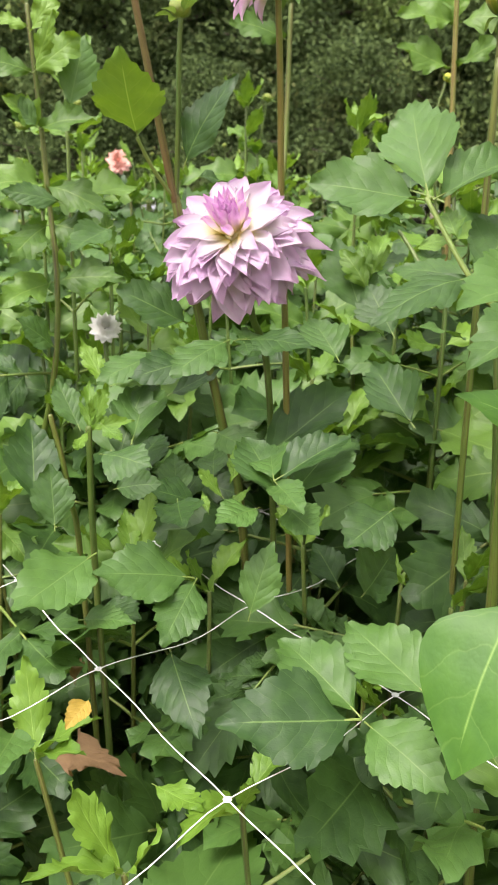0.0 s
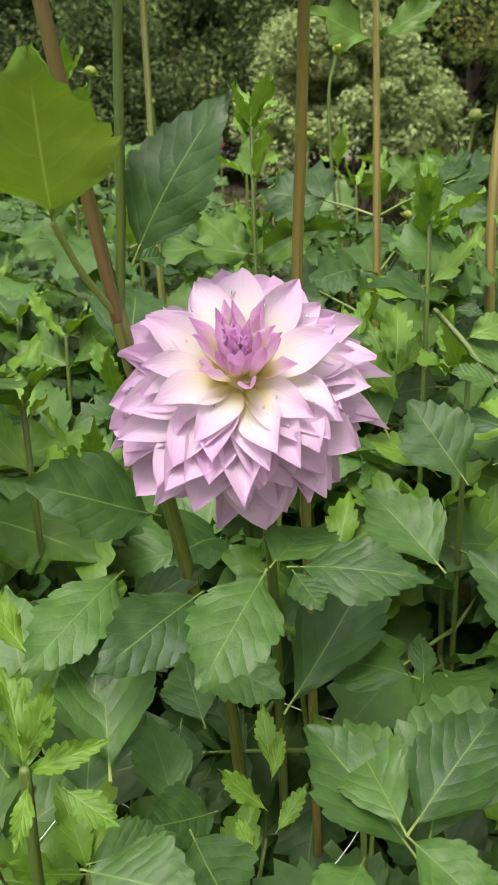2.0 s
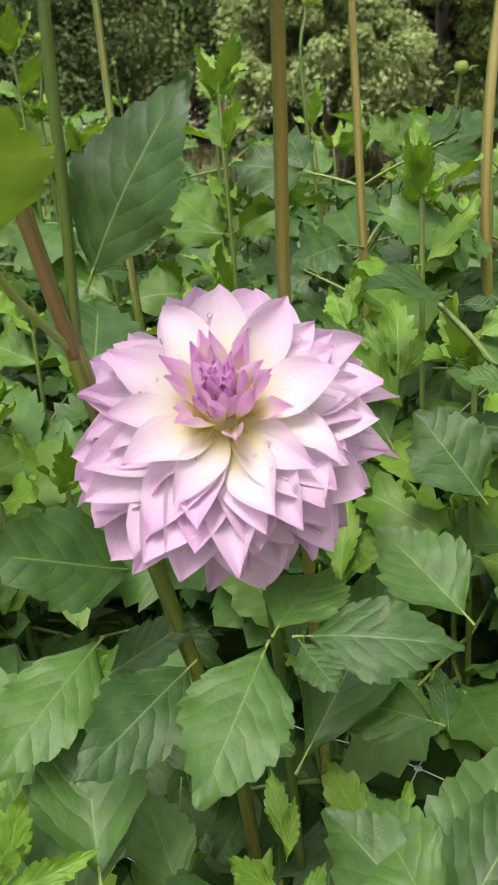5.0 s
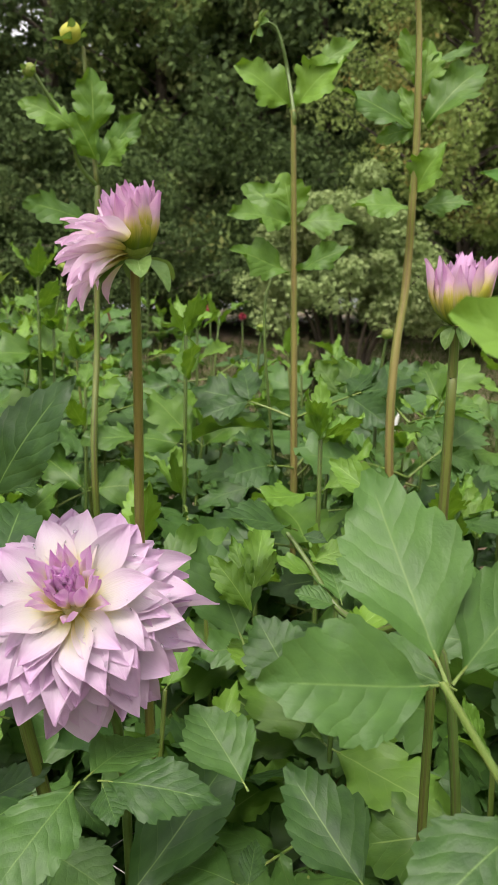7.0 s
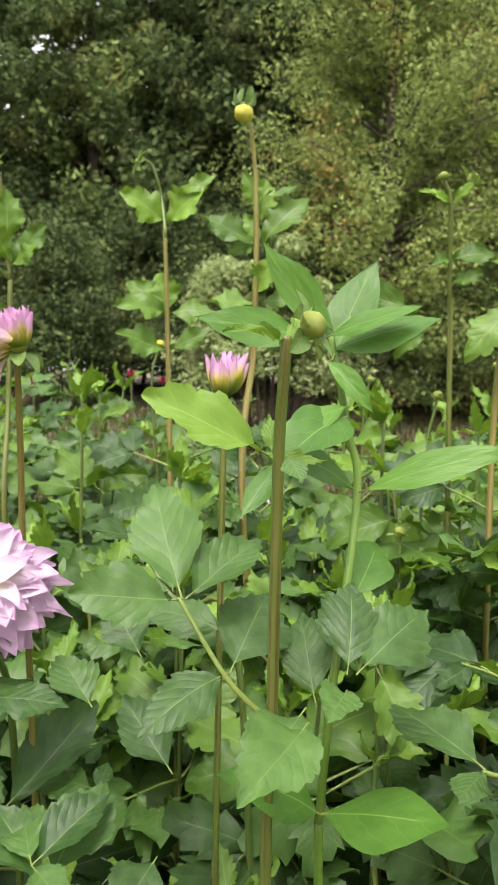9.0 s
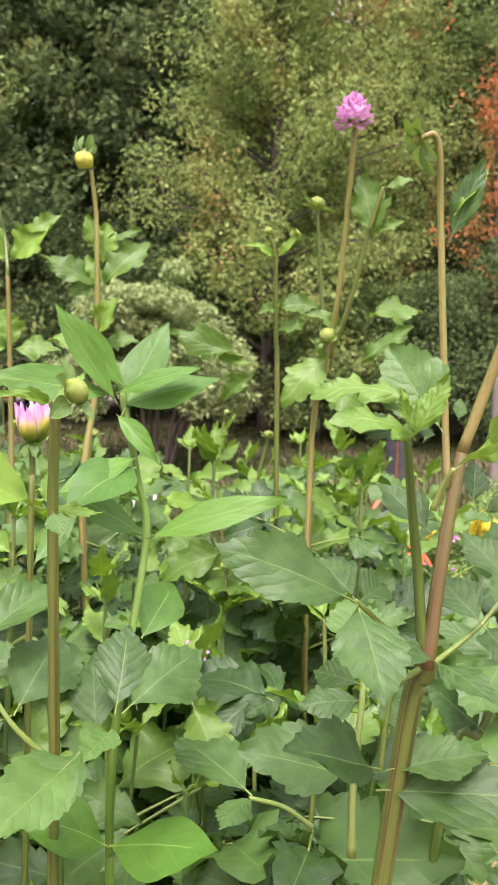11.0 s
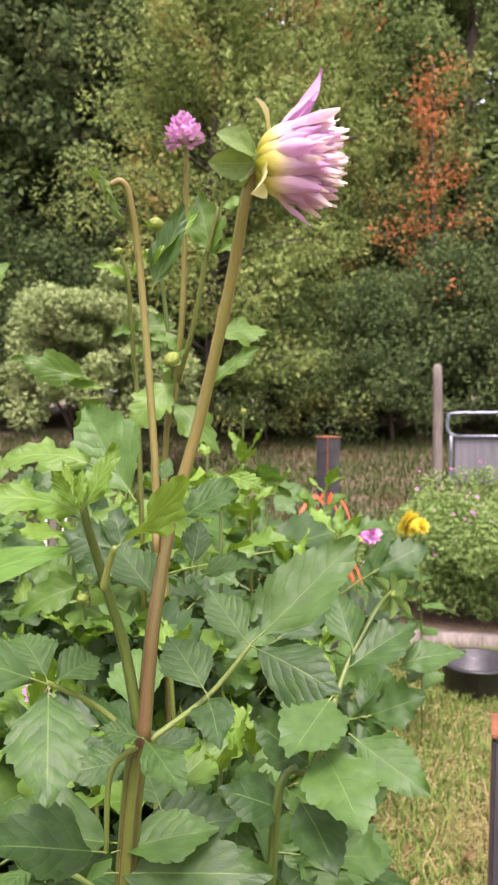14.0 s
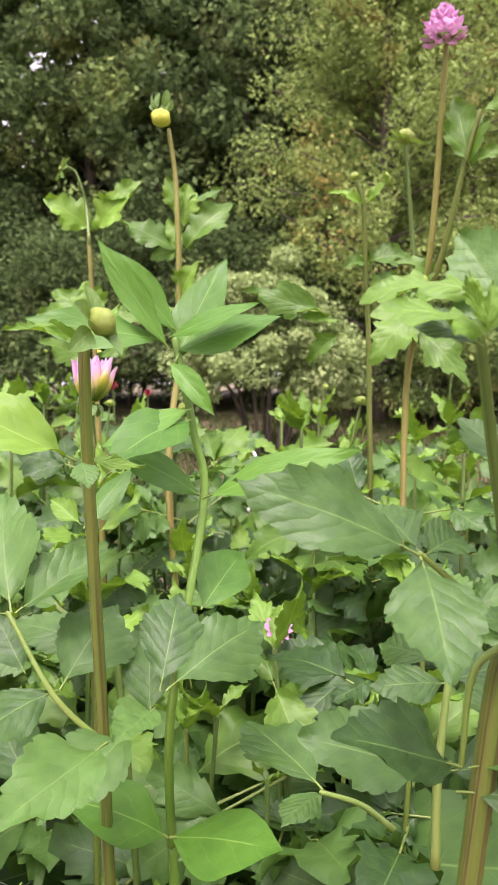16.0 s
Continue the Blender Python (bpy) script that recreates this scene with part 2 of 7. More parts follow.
CREAM = plain("flower_cream", (0.55, 0.48, 0.2), (0.68, 0.6, 0.32), 60, 0.5)
BUD = plain("bud_green", (0.14, 0.21, 0.025), (0.25, 0.3, 0.045), 60, 0.45)
BUD_YELLOW = plain("bud_yellow", (0.38, 0.41, 0.03), (0.52, 0.5, 0.06), 60, 0.45)
WATER, n, l, out = material("water_drop")
surface(n, l, out, (0.95, 0.97, 1.0), 0.02, Transmission_Weight=0.9, IOR=1.33)
PEACH = plain("peach_blossom", (0.72, 0.36, 0.3), (0.8, 0.5, 0.42), 50, 0.6)
NET = plain("net_string", (0.7, 0.7, 0.68), (0.85, 0.85, 0.83), 300, 0.5)
BARK = plain("bark", (0.035, 0.026, 0.02), (0.12, 0.095, 0.07), 8, 0.95, 0.9, 0.03, stretch=(1, 1, 0.25))
POST_WOOD = plain("weathered_wood", (0.1, 0.085, 0.07), (0.25, 0.22, 0.185), 18, 0.9, 0.8, 0.01, stretch=(3, 3, 0.3))
METAL_GREY = plain("grey_metal", (0.13, 0.15, 0.18), (0.22, 0.25, 0.29), 12, 0.45, 0.2, Metallic=0.5)
BLACK_PAINT = plain("black_post", (0.018, 0.018, 0.022), (0.06, 0.058, 0.06), 22, 0.55, 0.5, 0.003)
RUST = plain("rust", (0.14, 0.045, 0.02), (0.3, 0.12, 0.05), 90, 0.9, 0.6)
BLACK_PLASTIC = plain("black_plastic", (0.012, 0.012, 0.013), (0.035, 0.035, 0.036), 30, 0.4)
CORAL = plain("coral_tape", (0.75, 0.12, 0.04), (0.85, 0.2, 0.08), 30, 0.45, translucent=0.25)
BARN = plain("grey_boards", (0.1, 0.1, 0.105), (0.18, 0.18, 0.19), 6, 0.8, 0.4, stretch=(6, 6, 0.4))


def crown_material(name, dark, mid, tint, share):
    """Foliage tinted leaf by leaf, with patches of a second colour."""
    m, n, l, out = material(name)
    geo = n.new("ShaderNodeNewGeometry")
    c = mix(n, l, geo.outputs["Random Per Island"], dark, mid)
    patch = noisy(n, l, 0.9, 3.0)
    f = ramp(n, l, patch, [(0.62 - share, (0, 0, 0)), (0.74 - share, (1, 1, 1))])
    c = mix(n, l, f, c, mix(n, l, geo.outputs["Random Per Island"], tuple(k * 0.6 for k in tint), tint))
    surface(n, l, out, c, 0.8, translucent=0.4, Specular_IOR_Level=0.15)
    return m


PINE = crown_material("pine_needles", (0.045, 0.075, 0.028), (0.15, 0.22, 0.075), (0.19, 0.22, 0.08), 0.05)
OLIVE = crown_material("autumn_foliage", (0.15, 0.21, 0.055), (0.31, 0.41, 0.125), (0.42, 0.31, 0.1), 0.04)
RED = crown_material("red_foliage", (0.36, 0.14, 0.05), (0.68, 0.25, 0.1), (0.26, 0.31, 0.1), 0.2)
WOODS = crown_material("wood_foliage", (0.09, 0.145, 0.045), (0.23, 0.32, 0.1), (0.3, 0.32, 0.1), 0.08)
VINE = crown_material("vine_leaves", (0.2, 0.275, 0.1), (0.38, 0.47, 0.2), (0.42, 0.49, 0.22), 0.1)
SHRUB = crown_material("shrub_leaves", (0.12, 0.2, 0.05), (0.28, 0.42, 0.13), (0.32, 0.45, 0.16), 0.1)
GRASS = crown_material("grass_blades", (0.09, 0.15, 0.03), (0.24, 0.34, 0.08), (0.42, 0.36, 0.14), 0.08)
BANK = crown_material("bank_grass_blades", (0.035, 0.055, 0.016), (0.1, 0.135, 0.038), (0.15, 0.12, 0.05), 0.05)
STRAW = crown_material("straw_blades", (0.36, 0.26, 0.12), (0.6, 0.47, 0.26), (0.5, 0.4, 0.2), 0.1)
PINK = plain("pink_blossom", (0.6, 0.22, 0.5), (0.72, 0.38, 0.62), 50, 0.6)
RED_BLOSSOM = plain("red_blossom", (0.16, 0.006, 0.015), (0.26, 0.015, 0.03), 50, 0.6)
WHITE_BLOSSOM = plain("white_blossom", (0.75, 0.75, 0.7), (0.85, 0.85, 0.8), 50, 0.6)

# ground: brown soil under the beds, reddish clay behind, grass with straw along the path
GROUND, n, l, out = material("garden_ground")
fine = noisy(n, l, 22.0, 8.0)
lumps = noisy(n, l, 3.0, 6.0)
soil = mix(n, l, fine, (0.045, 0.03, 0.02), (0.2, 0.13, 0.085))
turf = mix(n, l, fine, (0.07, 0.085, 0.02), (0.23, 0.22, 0.075))
clay = mix(n, l, fine, (0.11, 0.075, 0.05), (0.26, 0.18, 0.125))
where = n.new("ShaderNodeTexCoord")
spot = n.new("ShaderNodeSeparateXYZ")
l.new(where.outputs["Object"], spot.inputs[0])
edge = calc(n, l, "SUBTRACT", spot.outputs[0], calc(n, l, "MULTIPLY_ADD", spot.outputs[1], 0.42, 0.75))
edge = calc(n, l, "ADD", edge, calc(n, l, "MULTIPLY_ADD", lumps, 0.9, -0.45))
near = mix(n, l, ramp(n, l, edge, [(0.0, (0, 0, 0)), (0.3, (1, 1, 1))]), soil, turf)
far = calc(n, l, "MULTIPLY_ADD", calc(n, l, "SUBTRACT", spot.outputs[1], 5.0), 0.4, calc(n, l, "MULTIPLY_ADD", lumps, 1.2, -0.6))
rough = mix(n, l, fine, (0.035, 0.04, 0.014), (0.12, 0.115, 0.045))
bank = mix(n, l, ramp(n, l, lumps, [(0.4, (0, 0, 0)), (0.54, (1, 1, 1))]), clay, rough)
surface(n, l, out, mix(n, l, ramp(n, l, far, [(0.0, (0, 0, 0)), (0.6, (1, 1, 1))]), near, bank), 0.95, fine, 0.9, 0.02)


# ---- building blocks ----
def V(*p):
    return Vector(p)


def mesh_from(name, verts, faces, mat, uvs=None, smooth=True):
    me = bpy.data.meshes.new(name)
    me.from_pydata([tuple(v) for v in verts], [], faces)
    if uvs is not None:
        layer = me.uv_layers.new(name="UVMap")
        index = np.empty(len(me.loops), dtype=np.int32)
        me.loops.foreach_get("vertex_index", index)
        layer.data.foreach_set("uv", np.asarray(uvs, dtype=np.float32)[index].ravel())
    for one in mat if isinstance(mat, (list, tuple)) else [mat]:
        me.materials.append(one)
    if smooth:
        me.polygons.foreach_set("use_smooth", [True] * len(me.polygons))
    me.update()
    return me


def child(name, me, parent, m=None, label=""):
    ob = new(name, me)
    ob.parent = parent
    if m is not None:
        ob.matrix_local = m
    return tagged(ob, label)


def part(name, bm, mat, parent, label=""):
    me = bpy.data.meshes.new(name)
    bm.to_mesh(me)
    bm.free()
    me.materials.append(mat)
    return child(name, me, parent, None, label)


def thing(name, label, category, group="", at=(0, 0, 0)):
    ob = new(name)
    ob.location = at
    ob.empty_display_size = 0.05
    return tagged(ob, label, category, group)


def spline(points, steps=6):
    """A smooth line through the points."""
    p = [Vector(q) for q in points]
    if len(p) == 2:
        return [p[0].lerp(p[1], k / steps) for k in range(steps + 1)]
    p = [p[0] * 2 - p[1], *p, p[-1] * 2 - p[-2]]
    line = []
    for a, b, c, d in zip(p, p[1:], p[2:], p[3:]):
        for k in range(steps):
            t = k / steps
            line.append(0.5 * (2 * b + (c - a) * t + (2 * a - 5 * b + 4 * c - d) * t * t + (3 * b - a - 3 * c + d) * t ** 3))
    return line + [p[-2]]


class Soup:
    """Vertices, faces and UVs gathered for one mesh."""

    def __init__(self):
        self.v, self.f, self.uv, self.m = [], [], [], []

    def add(self, verts, faces, uvs=None, slot=0):
        k = len(self.v)
        self.v += [tuple(q) for q in verts]
        self.f += [tuple(i + k for i in f) for f in faces]
        self.uv += list(uvs) if uvs is not None else [(0.0, 0.0)] * len(verts)
        self.m += [slot] * len(faces)
        return self

    def mesh(self, name, mat, smooth=True):
        me = mesh_from(name, self.v, self.f, mat, self.uv, smooth)
        me.polygons.foreach_set("material_index", self.m)
        return me


def tube(soup, points, r0, r1, sides=8, steps=5, slot=0, ridge=0.0, knots=()):
    """A tapering tube along a line; ridge gives it shallow flutes, knots are swellings (share of length, factor)."""
    line = spline(points, steps)
    length, verts, uvs = 0.0, [], []
    side = None
    r0, r1 = r0 * 0.76, r1 * 0.76
    rings = [(p, 1.0) for p in line]
    tail = (line[-1] - line[-2]).normalized()
    rings += [(line[-1] + tail * r1 * 0.45, 0.8), (line[-1] + tail * r1 * 0.75, 0.35)]
    for i, (p, shrink) in enumerate(rings):
        way = (rings[min(i + 1, len(rings) - 1)][0] - rings[max(i - 1, 0)][0]).normalized()
        side = (way.orthogonal() if side is None else side - way * side.dot(way)).normalized()
        up = way.cross(side)
        if i:
            length += (p - rings[i - 1][0]).length
        f = min(1.0, i / (len(line) - 1))
        r = (r0 + (r1 - r0) * f) * shrink
        for where, factor in knots:
            r *= 1 + (factor - 1) * math.exp(-((f - where) * 30) ** 2)
        for k in range(sides + 1):
            a = math.tau * k / sides
            rr = r * (1 + ridge * (1 if k % 2 else -1))
            verts.append(p + (side * math.cos(a) + up * math.sin(a)) * rr)
            uvs.append((k / sides, length))
    w = sides + 1
    faces = [(i * w + k, i * w + k + 1, i * w + w + k + 1, i * w + w + k) for i in range(len(rings) - 1) for k in range(sides)]
    faces += [tuple(range(sides - 1, -1, -1)), tuple(range((len(rings) - 1) * w, (len(rings) - 1) * w + sides))]
    return soup.add(verts, faces, uvs, slot)


# how far each row of a tooth stands out and leans ahead: pointed, or with a rounded back
TEETH = {2: ((-0.8, -0.2), (1.2, 0.95)), 3: ((-0.9, -0.1), (0.5, -0.1), (1.15, 0.8))}


def blade(soup, m, length, width, teeth, droop=0.2, fold=0.25, wave=0.05, twist=0.0, slot=0, wide_at=0.5, tooth=0.09, seed=0, tip=1.0, lobe=0.03, beat=2, cols=(-1.0, -0.78, -0.4, 0.0, 0.4, 0.78, 1.0)):
    """A leaf blade along +y, face up: forward-pointing teeth along its rim, folded along its midrib, arching and rippling."""
    rng = random.Random(seed)
    rows = beat * teeth if teeth else 12
    verts, uvs = [], []
    phase, swing = rng.uniform(0, 6), rng.uniform(-0.08, 0.08)
    bite = {s: [rng.uniform(0.55, 1.35) for _ in range(rows + 1)] for s in (-1, 1)}
    swell = {s: rng.uniform(0, 6) for s in (-1, 1)}
    curl = rng.uniform(-0.6, 0.5)
    for i in range(rows + 1):
        u = i / rows
        k = u / wide_at if u < wide_at else (1 - u) / (1 - wide_at)
        w = 0.5 * width * (max(0.0, math.sin(k * math.pi / 2)) ** (1.15 if u < wide_at else tip))
        if i == rows:
            w = 0.004
        for c in cols:
            hand = 1 if c > 0 else -1
            ww = w * (1 + (lobe * math.sin(u * 11 + swell[hand]) if teeth else 0))
            rim, on = 1.0, 0.0
            if teeth and abs(c) == 1 and 0 < i < rows:
                low = min(1.0, max(0.0, u - 0.05) * 4.5)
                out, ahead = TEETH[beat][i % beat]
                rim = 1 + tooth * low * out * (bite[hand][i] if out > 1 else 1.0)
                on = ahead * length / rows * low * bite[hand][i]
            x = c * ww * rim
            y = u * length + on
            z = fold * abs(x) * (1 - 0.4 * u) + curl * fold * x * x / max(width, 1e-4) * 2 - droop * length * u * u + wave * length * c * c * (math.sin(u * 9 + phase + (2.1 if c < 0 else 0)) + 0.5 * math.sin(u * 21 + 2 * phase + (1.0 if c < 0 else 0))) + wave * 0.5 * length * math.sin(u * 5 + phase) * u
            z += 0.004 * length * rng.uniform(-1, 1)
            a = twist * u
            x, z = x * math.cos(a) + swing * length * u * u, z + x * math.sin(a)
            verts.append(m @ Vector((x, y, z)))
            uvs.append((u + on / length, 0.5 + 0.5 * c * min(1.0, w / (0.5 * width) + 0.05)))
    n_c = len(cols)
    faces = [(i * n_c + k, i * n_c + k + 1, i * n_c + n_c + k + 1, i * n_c + n_c + k) for i in range(rows) for k in range(n_c - 1)]
    return soup.add(verts, faces, uvs, slot)


def compound_leaf(seed, leaflets=3, droop=0.2):
    """A dahlia leaf, 1 long: stalk, pairs of side leaflets and one at the end."""
    rng = random.Random(seed)
    s = Soup()
    pairs = (leaflets - 1) // 2
    start = (0.26 if pairs < 3 else 0.12) if pairs else 0.12
    tip_from = 0.5 if pairs else 0.12
    bend = lambda y: -droop * 0.35 * y * y  # noqa: E731
    tube(s, [(0, 0, 0), (0, 0.2, bend(0.2) + 0.01), (0, tip_from + 0.04, bend(tip_from))], 0.016, 0.009, 6, 3, 1)
    for k in range(pairs):
        y = start + (tip_from - start - 0.06) * (k + 1) / pairs
        size = ((0.42,), (0.3, 0.4), (0.22, 0.3, 0.34))[pairs - 1][k]
        for hand in (-1, 1):
            turn = Matrix.Translation((0, y + rng.uniform(-0.02, 0.02), bend(y))) @ pose(0, 0, 0, rng.uniform(-12, 8), hand * rng.uniform(0, 20), -hand * rng.uniform(48, 66))
            blade(s, turn, size * rng.uniform(0.9, 1.1), size * rng.uniform(0.56, 0.7), 5, droop, rng.uniform(-0.25, 0.5), rng.uniform(0.05, 0.1), rng.uniform(-0.4, 0.4), seed=seed * 7 + k * 2 + hand, tooth=0.13, cols=(-1.0, -0.6, 0.0, 0.6, 1.0))
    turn = Matrix.Translation((0, tip_from, bend(tip_from))) @ pose(0, 0, 0, -droop * 30, 0, rng.uniform(-6, 6))
    blade(s, turn, 1 - tip_from, (1 - tip_from) * rng.uniform(0.6, 0.78), 6, droop * 1.2, rng.uniform(-0.25, 0.5), rng.uniform(0.05, 0.1), rng.uniform(-0.4, 0.4), seed=seed * 7 + 50, tooth=0.13, cols=(-1.0, -0.6, 0.0, 0.6, 1.0))
    return s


def single_leaf(seed, width=0.55, droop=0.2, teeth=8, wave=0.035, tooth=0.1, stalk=0.08, lobe=0.03, wide_at=0.48):
    rng = random.Random(seed)
    s = Soup()
    tube(s, [(0, 0, 0), (0, stalk * 0.5, 0.004), (0, stalk + 0.05, 0)], 0.014, 0.008, 6, 3, 1)
    blade(s, Matrix.Translation((0, stalk, 0)), 1 - stalk, width, teeth, droop, rng.uniform(-0.2, 0.5), wave, rng.uniform(-0.5, 0.5), tooth=tooth, seed=seed, lobe=lobe, wide_at=wide_at, beat=3 if teeth else 2)
    return s


COMPOUND = [compound_leaf(k, (3, 5, 7)[k % 3], 0.1 + 0.07 * (k % 4)) for k in range(8)]
SINGLE = [single_leaf(20 + k, 0.48 + 0.045 * (k % 4), 0.04 + 0.13 * (k % 3), 8 + k % 3, tooth=0.056, wide_at=0.41 + 0.03 * (k % 4)) for k in range(12)]
SHOOT = [single_leaf(100 + k, 0.5 + 0.06 * (k % 3), 0.12 + 0.16 * (k % 3), 6, 0.09, 0.13, 0.06, 0.05, 0.5) for k in range(8)]
LONG = [single_leaf(40 + k, 0.36 + 0.05 * (k % 3), 0.1 + 0.12 * (k % 3), 0, 0.012, 0.0, 0.02) for k in range(4)]
SPRIG = [single_leaf(60 + k, 0.36, -0.15 + 0.2 * (k % 3), 8, 0.06, 0.14, 0.04) for k in range(4)]
LEAF_MESH = {
    "compound": [s.mesh("compound_leaf", [LEAF, PETIOLE]) for s in COMPOUND],
    "single": [s.mesh("leaf", [LEAF, PETIOLE]) for s in SINGLE],
    "shoot": [s.mesh("shoot_leaf", [LEAF_MID, PETIOLE]) for s in SHOOT],
    "long": [s.mesh("smooth_leaf", [LEAF_SMOOTH, PETIOLE]) for s in LONG],
    "young": [s.mesh("young_leaf", [LEAF_YOUNG, PETIOLE]) for s in SPRIG],
    "pale": [s.mesh("pale_leaf", [LEAF_YOUNG, PETIOLE]) for s in SHOOT[:5]],
    "broad": [s.mesh("broad_pale_leaf", [LEAF_YOUNG, PETIOLE]) for s in SINGLE[:5]],
    "dry": [s.mesh("dry_leaf", [LEAF_DRY, PETIOLE]) for s in (single_leaf(80, 0.5, 0.6, 8, 0.14), single_leaf(81, 0.4, 0.9, 8, 0.18))],
    "yellow": [s.mesh("yellow_leaf", [LEAF_YELLOW, PETIOLE]) for s in SINGLE[:2]],
}


def leaf_pose(base, way, normal, length, width=1.0):
    y = Vector(way).normalized()
    x = y.cross(Vector(normal))
    x = (x if x.length > 1e-4 else y.orthogonal()).normalized()
    z = x.cross(y)
    m = Matrix((x * length * width, y * length, z * length)).transposed().to_4x4()
    m.translation = Vector(base)
    return m


def leaf(plant, kind, base, tip, normal=(0, 0, 1), width=1.0, pick=None, rng=random, label=""):
    """One leaf from its base to its tip, in the world's metres."""
    way = Vector(tip) - Vector(base)
    meshes = LEAF_MESH[kind]
    me = meshes[(pick if pick is not None else rng.randrange(99)) % len(meshes)]
    return child("leaf", me, plant, plant.matrix_basis.inverted() @ leaf_pose(base, way, normal, way.length, width), label)


def stem(plant, points, r0, r1, mat=None, name="stem", knots=(), sides=10, ridge=0.05):
    s = Soup()
    home = Vector(plant.location)
    tube(s, [Vector(p) - home for p in points], r0, r1, sides, 6, 0, ridge, knots)
    return child(name, s.mesh(name, [mat or STEM]), plant)


def bud_meshes():
    s = Soup()
    rows, cols = 8, 12
    verts = [(math.sin(math.pi * i / rows) * math.cos(math.tau * k / cols) * (1 + 0.085 * math.cos(6 * math.tau * k / cols)),
              math.sin(math.pi * i / rows) * math.sin(math.tau * k / cols) * (1 + 0.085 * math.cos(6 * math.tau * k / cols)),
              -math.cos(math.pi * i / rows) * 0.86) for i in range(rows + 1) for k in range(cols)]
    faces = [(i * cols + k, i * cols + (k + 1) % cols, i * cols + cols + (k + 1) % cols, i * cols + cols + k) for i in range(rows) for k in range(cols)]
    s.add(verts, faces)
    b = Soup()
    blade(b, Matrix(), 1.0, 0.66, 0, 0.3, 0.45, 0.015, seed=3, tip=0.66)
    return s, b


BALL, BRACT = bud_meshes()
BUD_ME, BUD_YELLOW_ME = BALL.mesh("bud", BUD), BALL.mesh("bud", BUD_YELLOW)
BRACT_ME = BRACT.mesh("bract", LEAF_BRACT)


def aimed(at, axis, size=1.0, spin=0.0):
    """A pose whose z runs along axis."""
    m = Vector(axis).normalized().to_track_quat("Z", "Y").to_matrix().to_4x4() @ pose(0, 0, 0, 0, 0, spin)
    return Matrix.Translation(Vector(at)) @ m @ Matrix.Diagonal((size, size, size, 1))


def bud(plant, at, axis, radius, yellow=False, bracts=6, flare=55, label="round green flower bud", long=1.5):
    rng = random.Random(int(at[0] * 1e4) + int(at[2] * 1e3))
    home = plant.matrix_basis.inverted()
    ball = child("bud", BUD_YELLOW_ME if yellow else BUD_ME, plant, home @ aimed(at, axis, radius), label)
    for k in range(bracts):
        m = pose(0, 0, -0.7, 0, 0, 360 * k / bracts + rng.uniform(-12, 12)) @ pose(0, 0.55, 0, flare + rng.uniform(-45, 25), 0, 0) @ Matrix.Diagonal((long, long * rng.uniform(0.85, 1.3), long, 1))
        child("bract", BRACT_ME, ball, m)
    return ball


def petal_mesh(name, mat, curl, cup, width, roll=0.0, seed=0, wide_at=0.55, early=False):
    """A pointed petal along +y, 1 long, its face towards +z; it arches by curl, is cupped across and pinched at its tip."""
    rng = random.Random(seed)
    rows, cols = 12, 7
    verts, uvs = [], []
    p, a = Vector((0, 0, 0)), 0.0
    side = rng.uniform(-0.12, 0.12)
    for i in range(rows + 1):
        u = i / rows
        k = (u - wide_at) / (1 - wide_at)
        w = 0.5 * width * (0.3 + 0.7 * math.sin(min(1, u / wide_at) * math.pi / 2)) * (1.0 if k < 0 else max(0.0, 1 - k ** 1.7))
        w = max(w, 0.006)
        for c in range(cols):
            s = 2 * c / (cols - 1) - 1
            bend = cup * (0.55 + 0.9 * max(0.0, k)) * abs(s) ** 1.6 + roll * u * s ** 4
            lift = Vector((0, -math.sin(a), math.cos(a)))
            verts.append(p + Vector((s * w * (1 - 0.2 * min(1.2, abs(cup)) * s * s) + side * u * u, 0, 0)) + lift * (bend * w + (0.016 * math.sin(6 * u + 3 * s + seed) + 0.02 * s * s * math.sin(11 * u + 2 * s + seed)) * u))
            uvs.append((u, 0.5 + 0.5 * s))
        a += curl / rows * (max(0.0, 2.6 - 3.4 * u) if early else 0.4 + 1.2 * u)
        p = p + Vector((0, math.cos(a), math.sin(a))) / rows
    faces = [(i * cols + c, i * cols + c + 1, i * cols + cols + c + 1, i * cols + cols + c) for i in range(rows) for c in range(cols - 1)]
    return mesh_from(name, verts, faces, mat, uvs)


PETAL_FORMS = ((-0.5, 0.42, 0.5, 0.15, 0.55), (-0.75, 0.34, 0.54, 0.1, 0.58), (-0.95, 0.28, 0.5, 0.3, 0.5), (-0.6, 0.6, 0.45, 0.0, 0.55), (-0.3, 0.4, 0.53, 0.2, 0.58), (-0.85, 0.5, 0.48, -0.25, 0.5), (-0.2, 0.7, 0.44, 0.15, 0.5))
PETALS = [petal_mesh("petal", PETAL, c, cup, w, r, k, x) for k, (c, cup, w, r, x) in enumerate(PETAL_FORMS)]
PETALS_HEART = [petal_mesh("petal", PETAL_HEART, c, cup, w, r, 20 + k, x) for k, (c, cup, w, r, x) in enumerate(PETAL_FORMS)]
PETAL_QUILL = petal_mesh("quill_petal", PETAL, -0.2, 1.9, 0.3, 0.0, 9, 0.4)
PETALS_INNER = [petal_mesh("inner_petal", PETAL_INNER, c, 0.8, w, 0.2, k, 0.6) for k, (c, w) in enumerate(((0.7, 0.34), (0.5, 0.38), (0.3, 0.36)))]
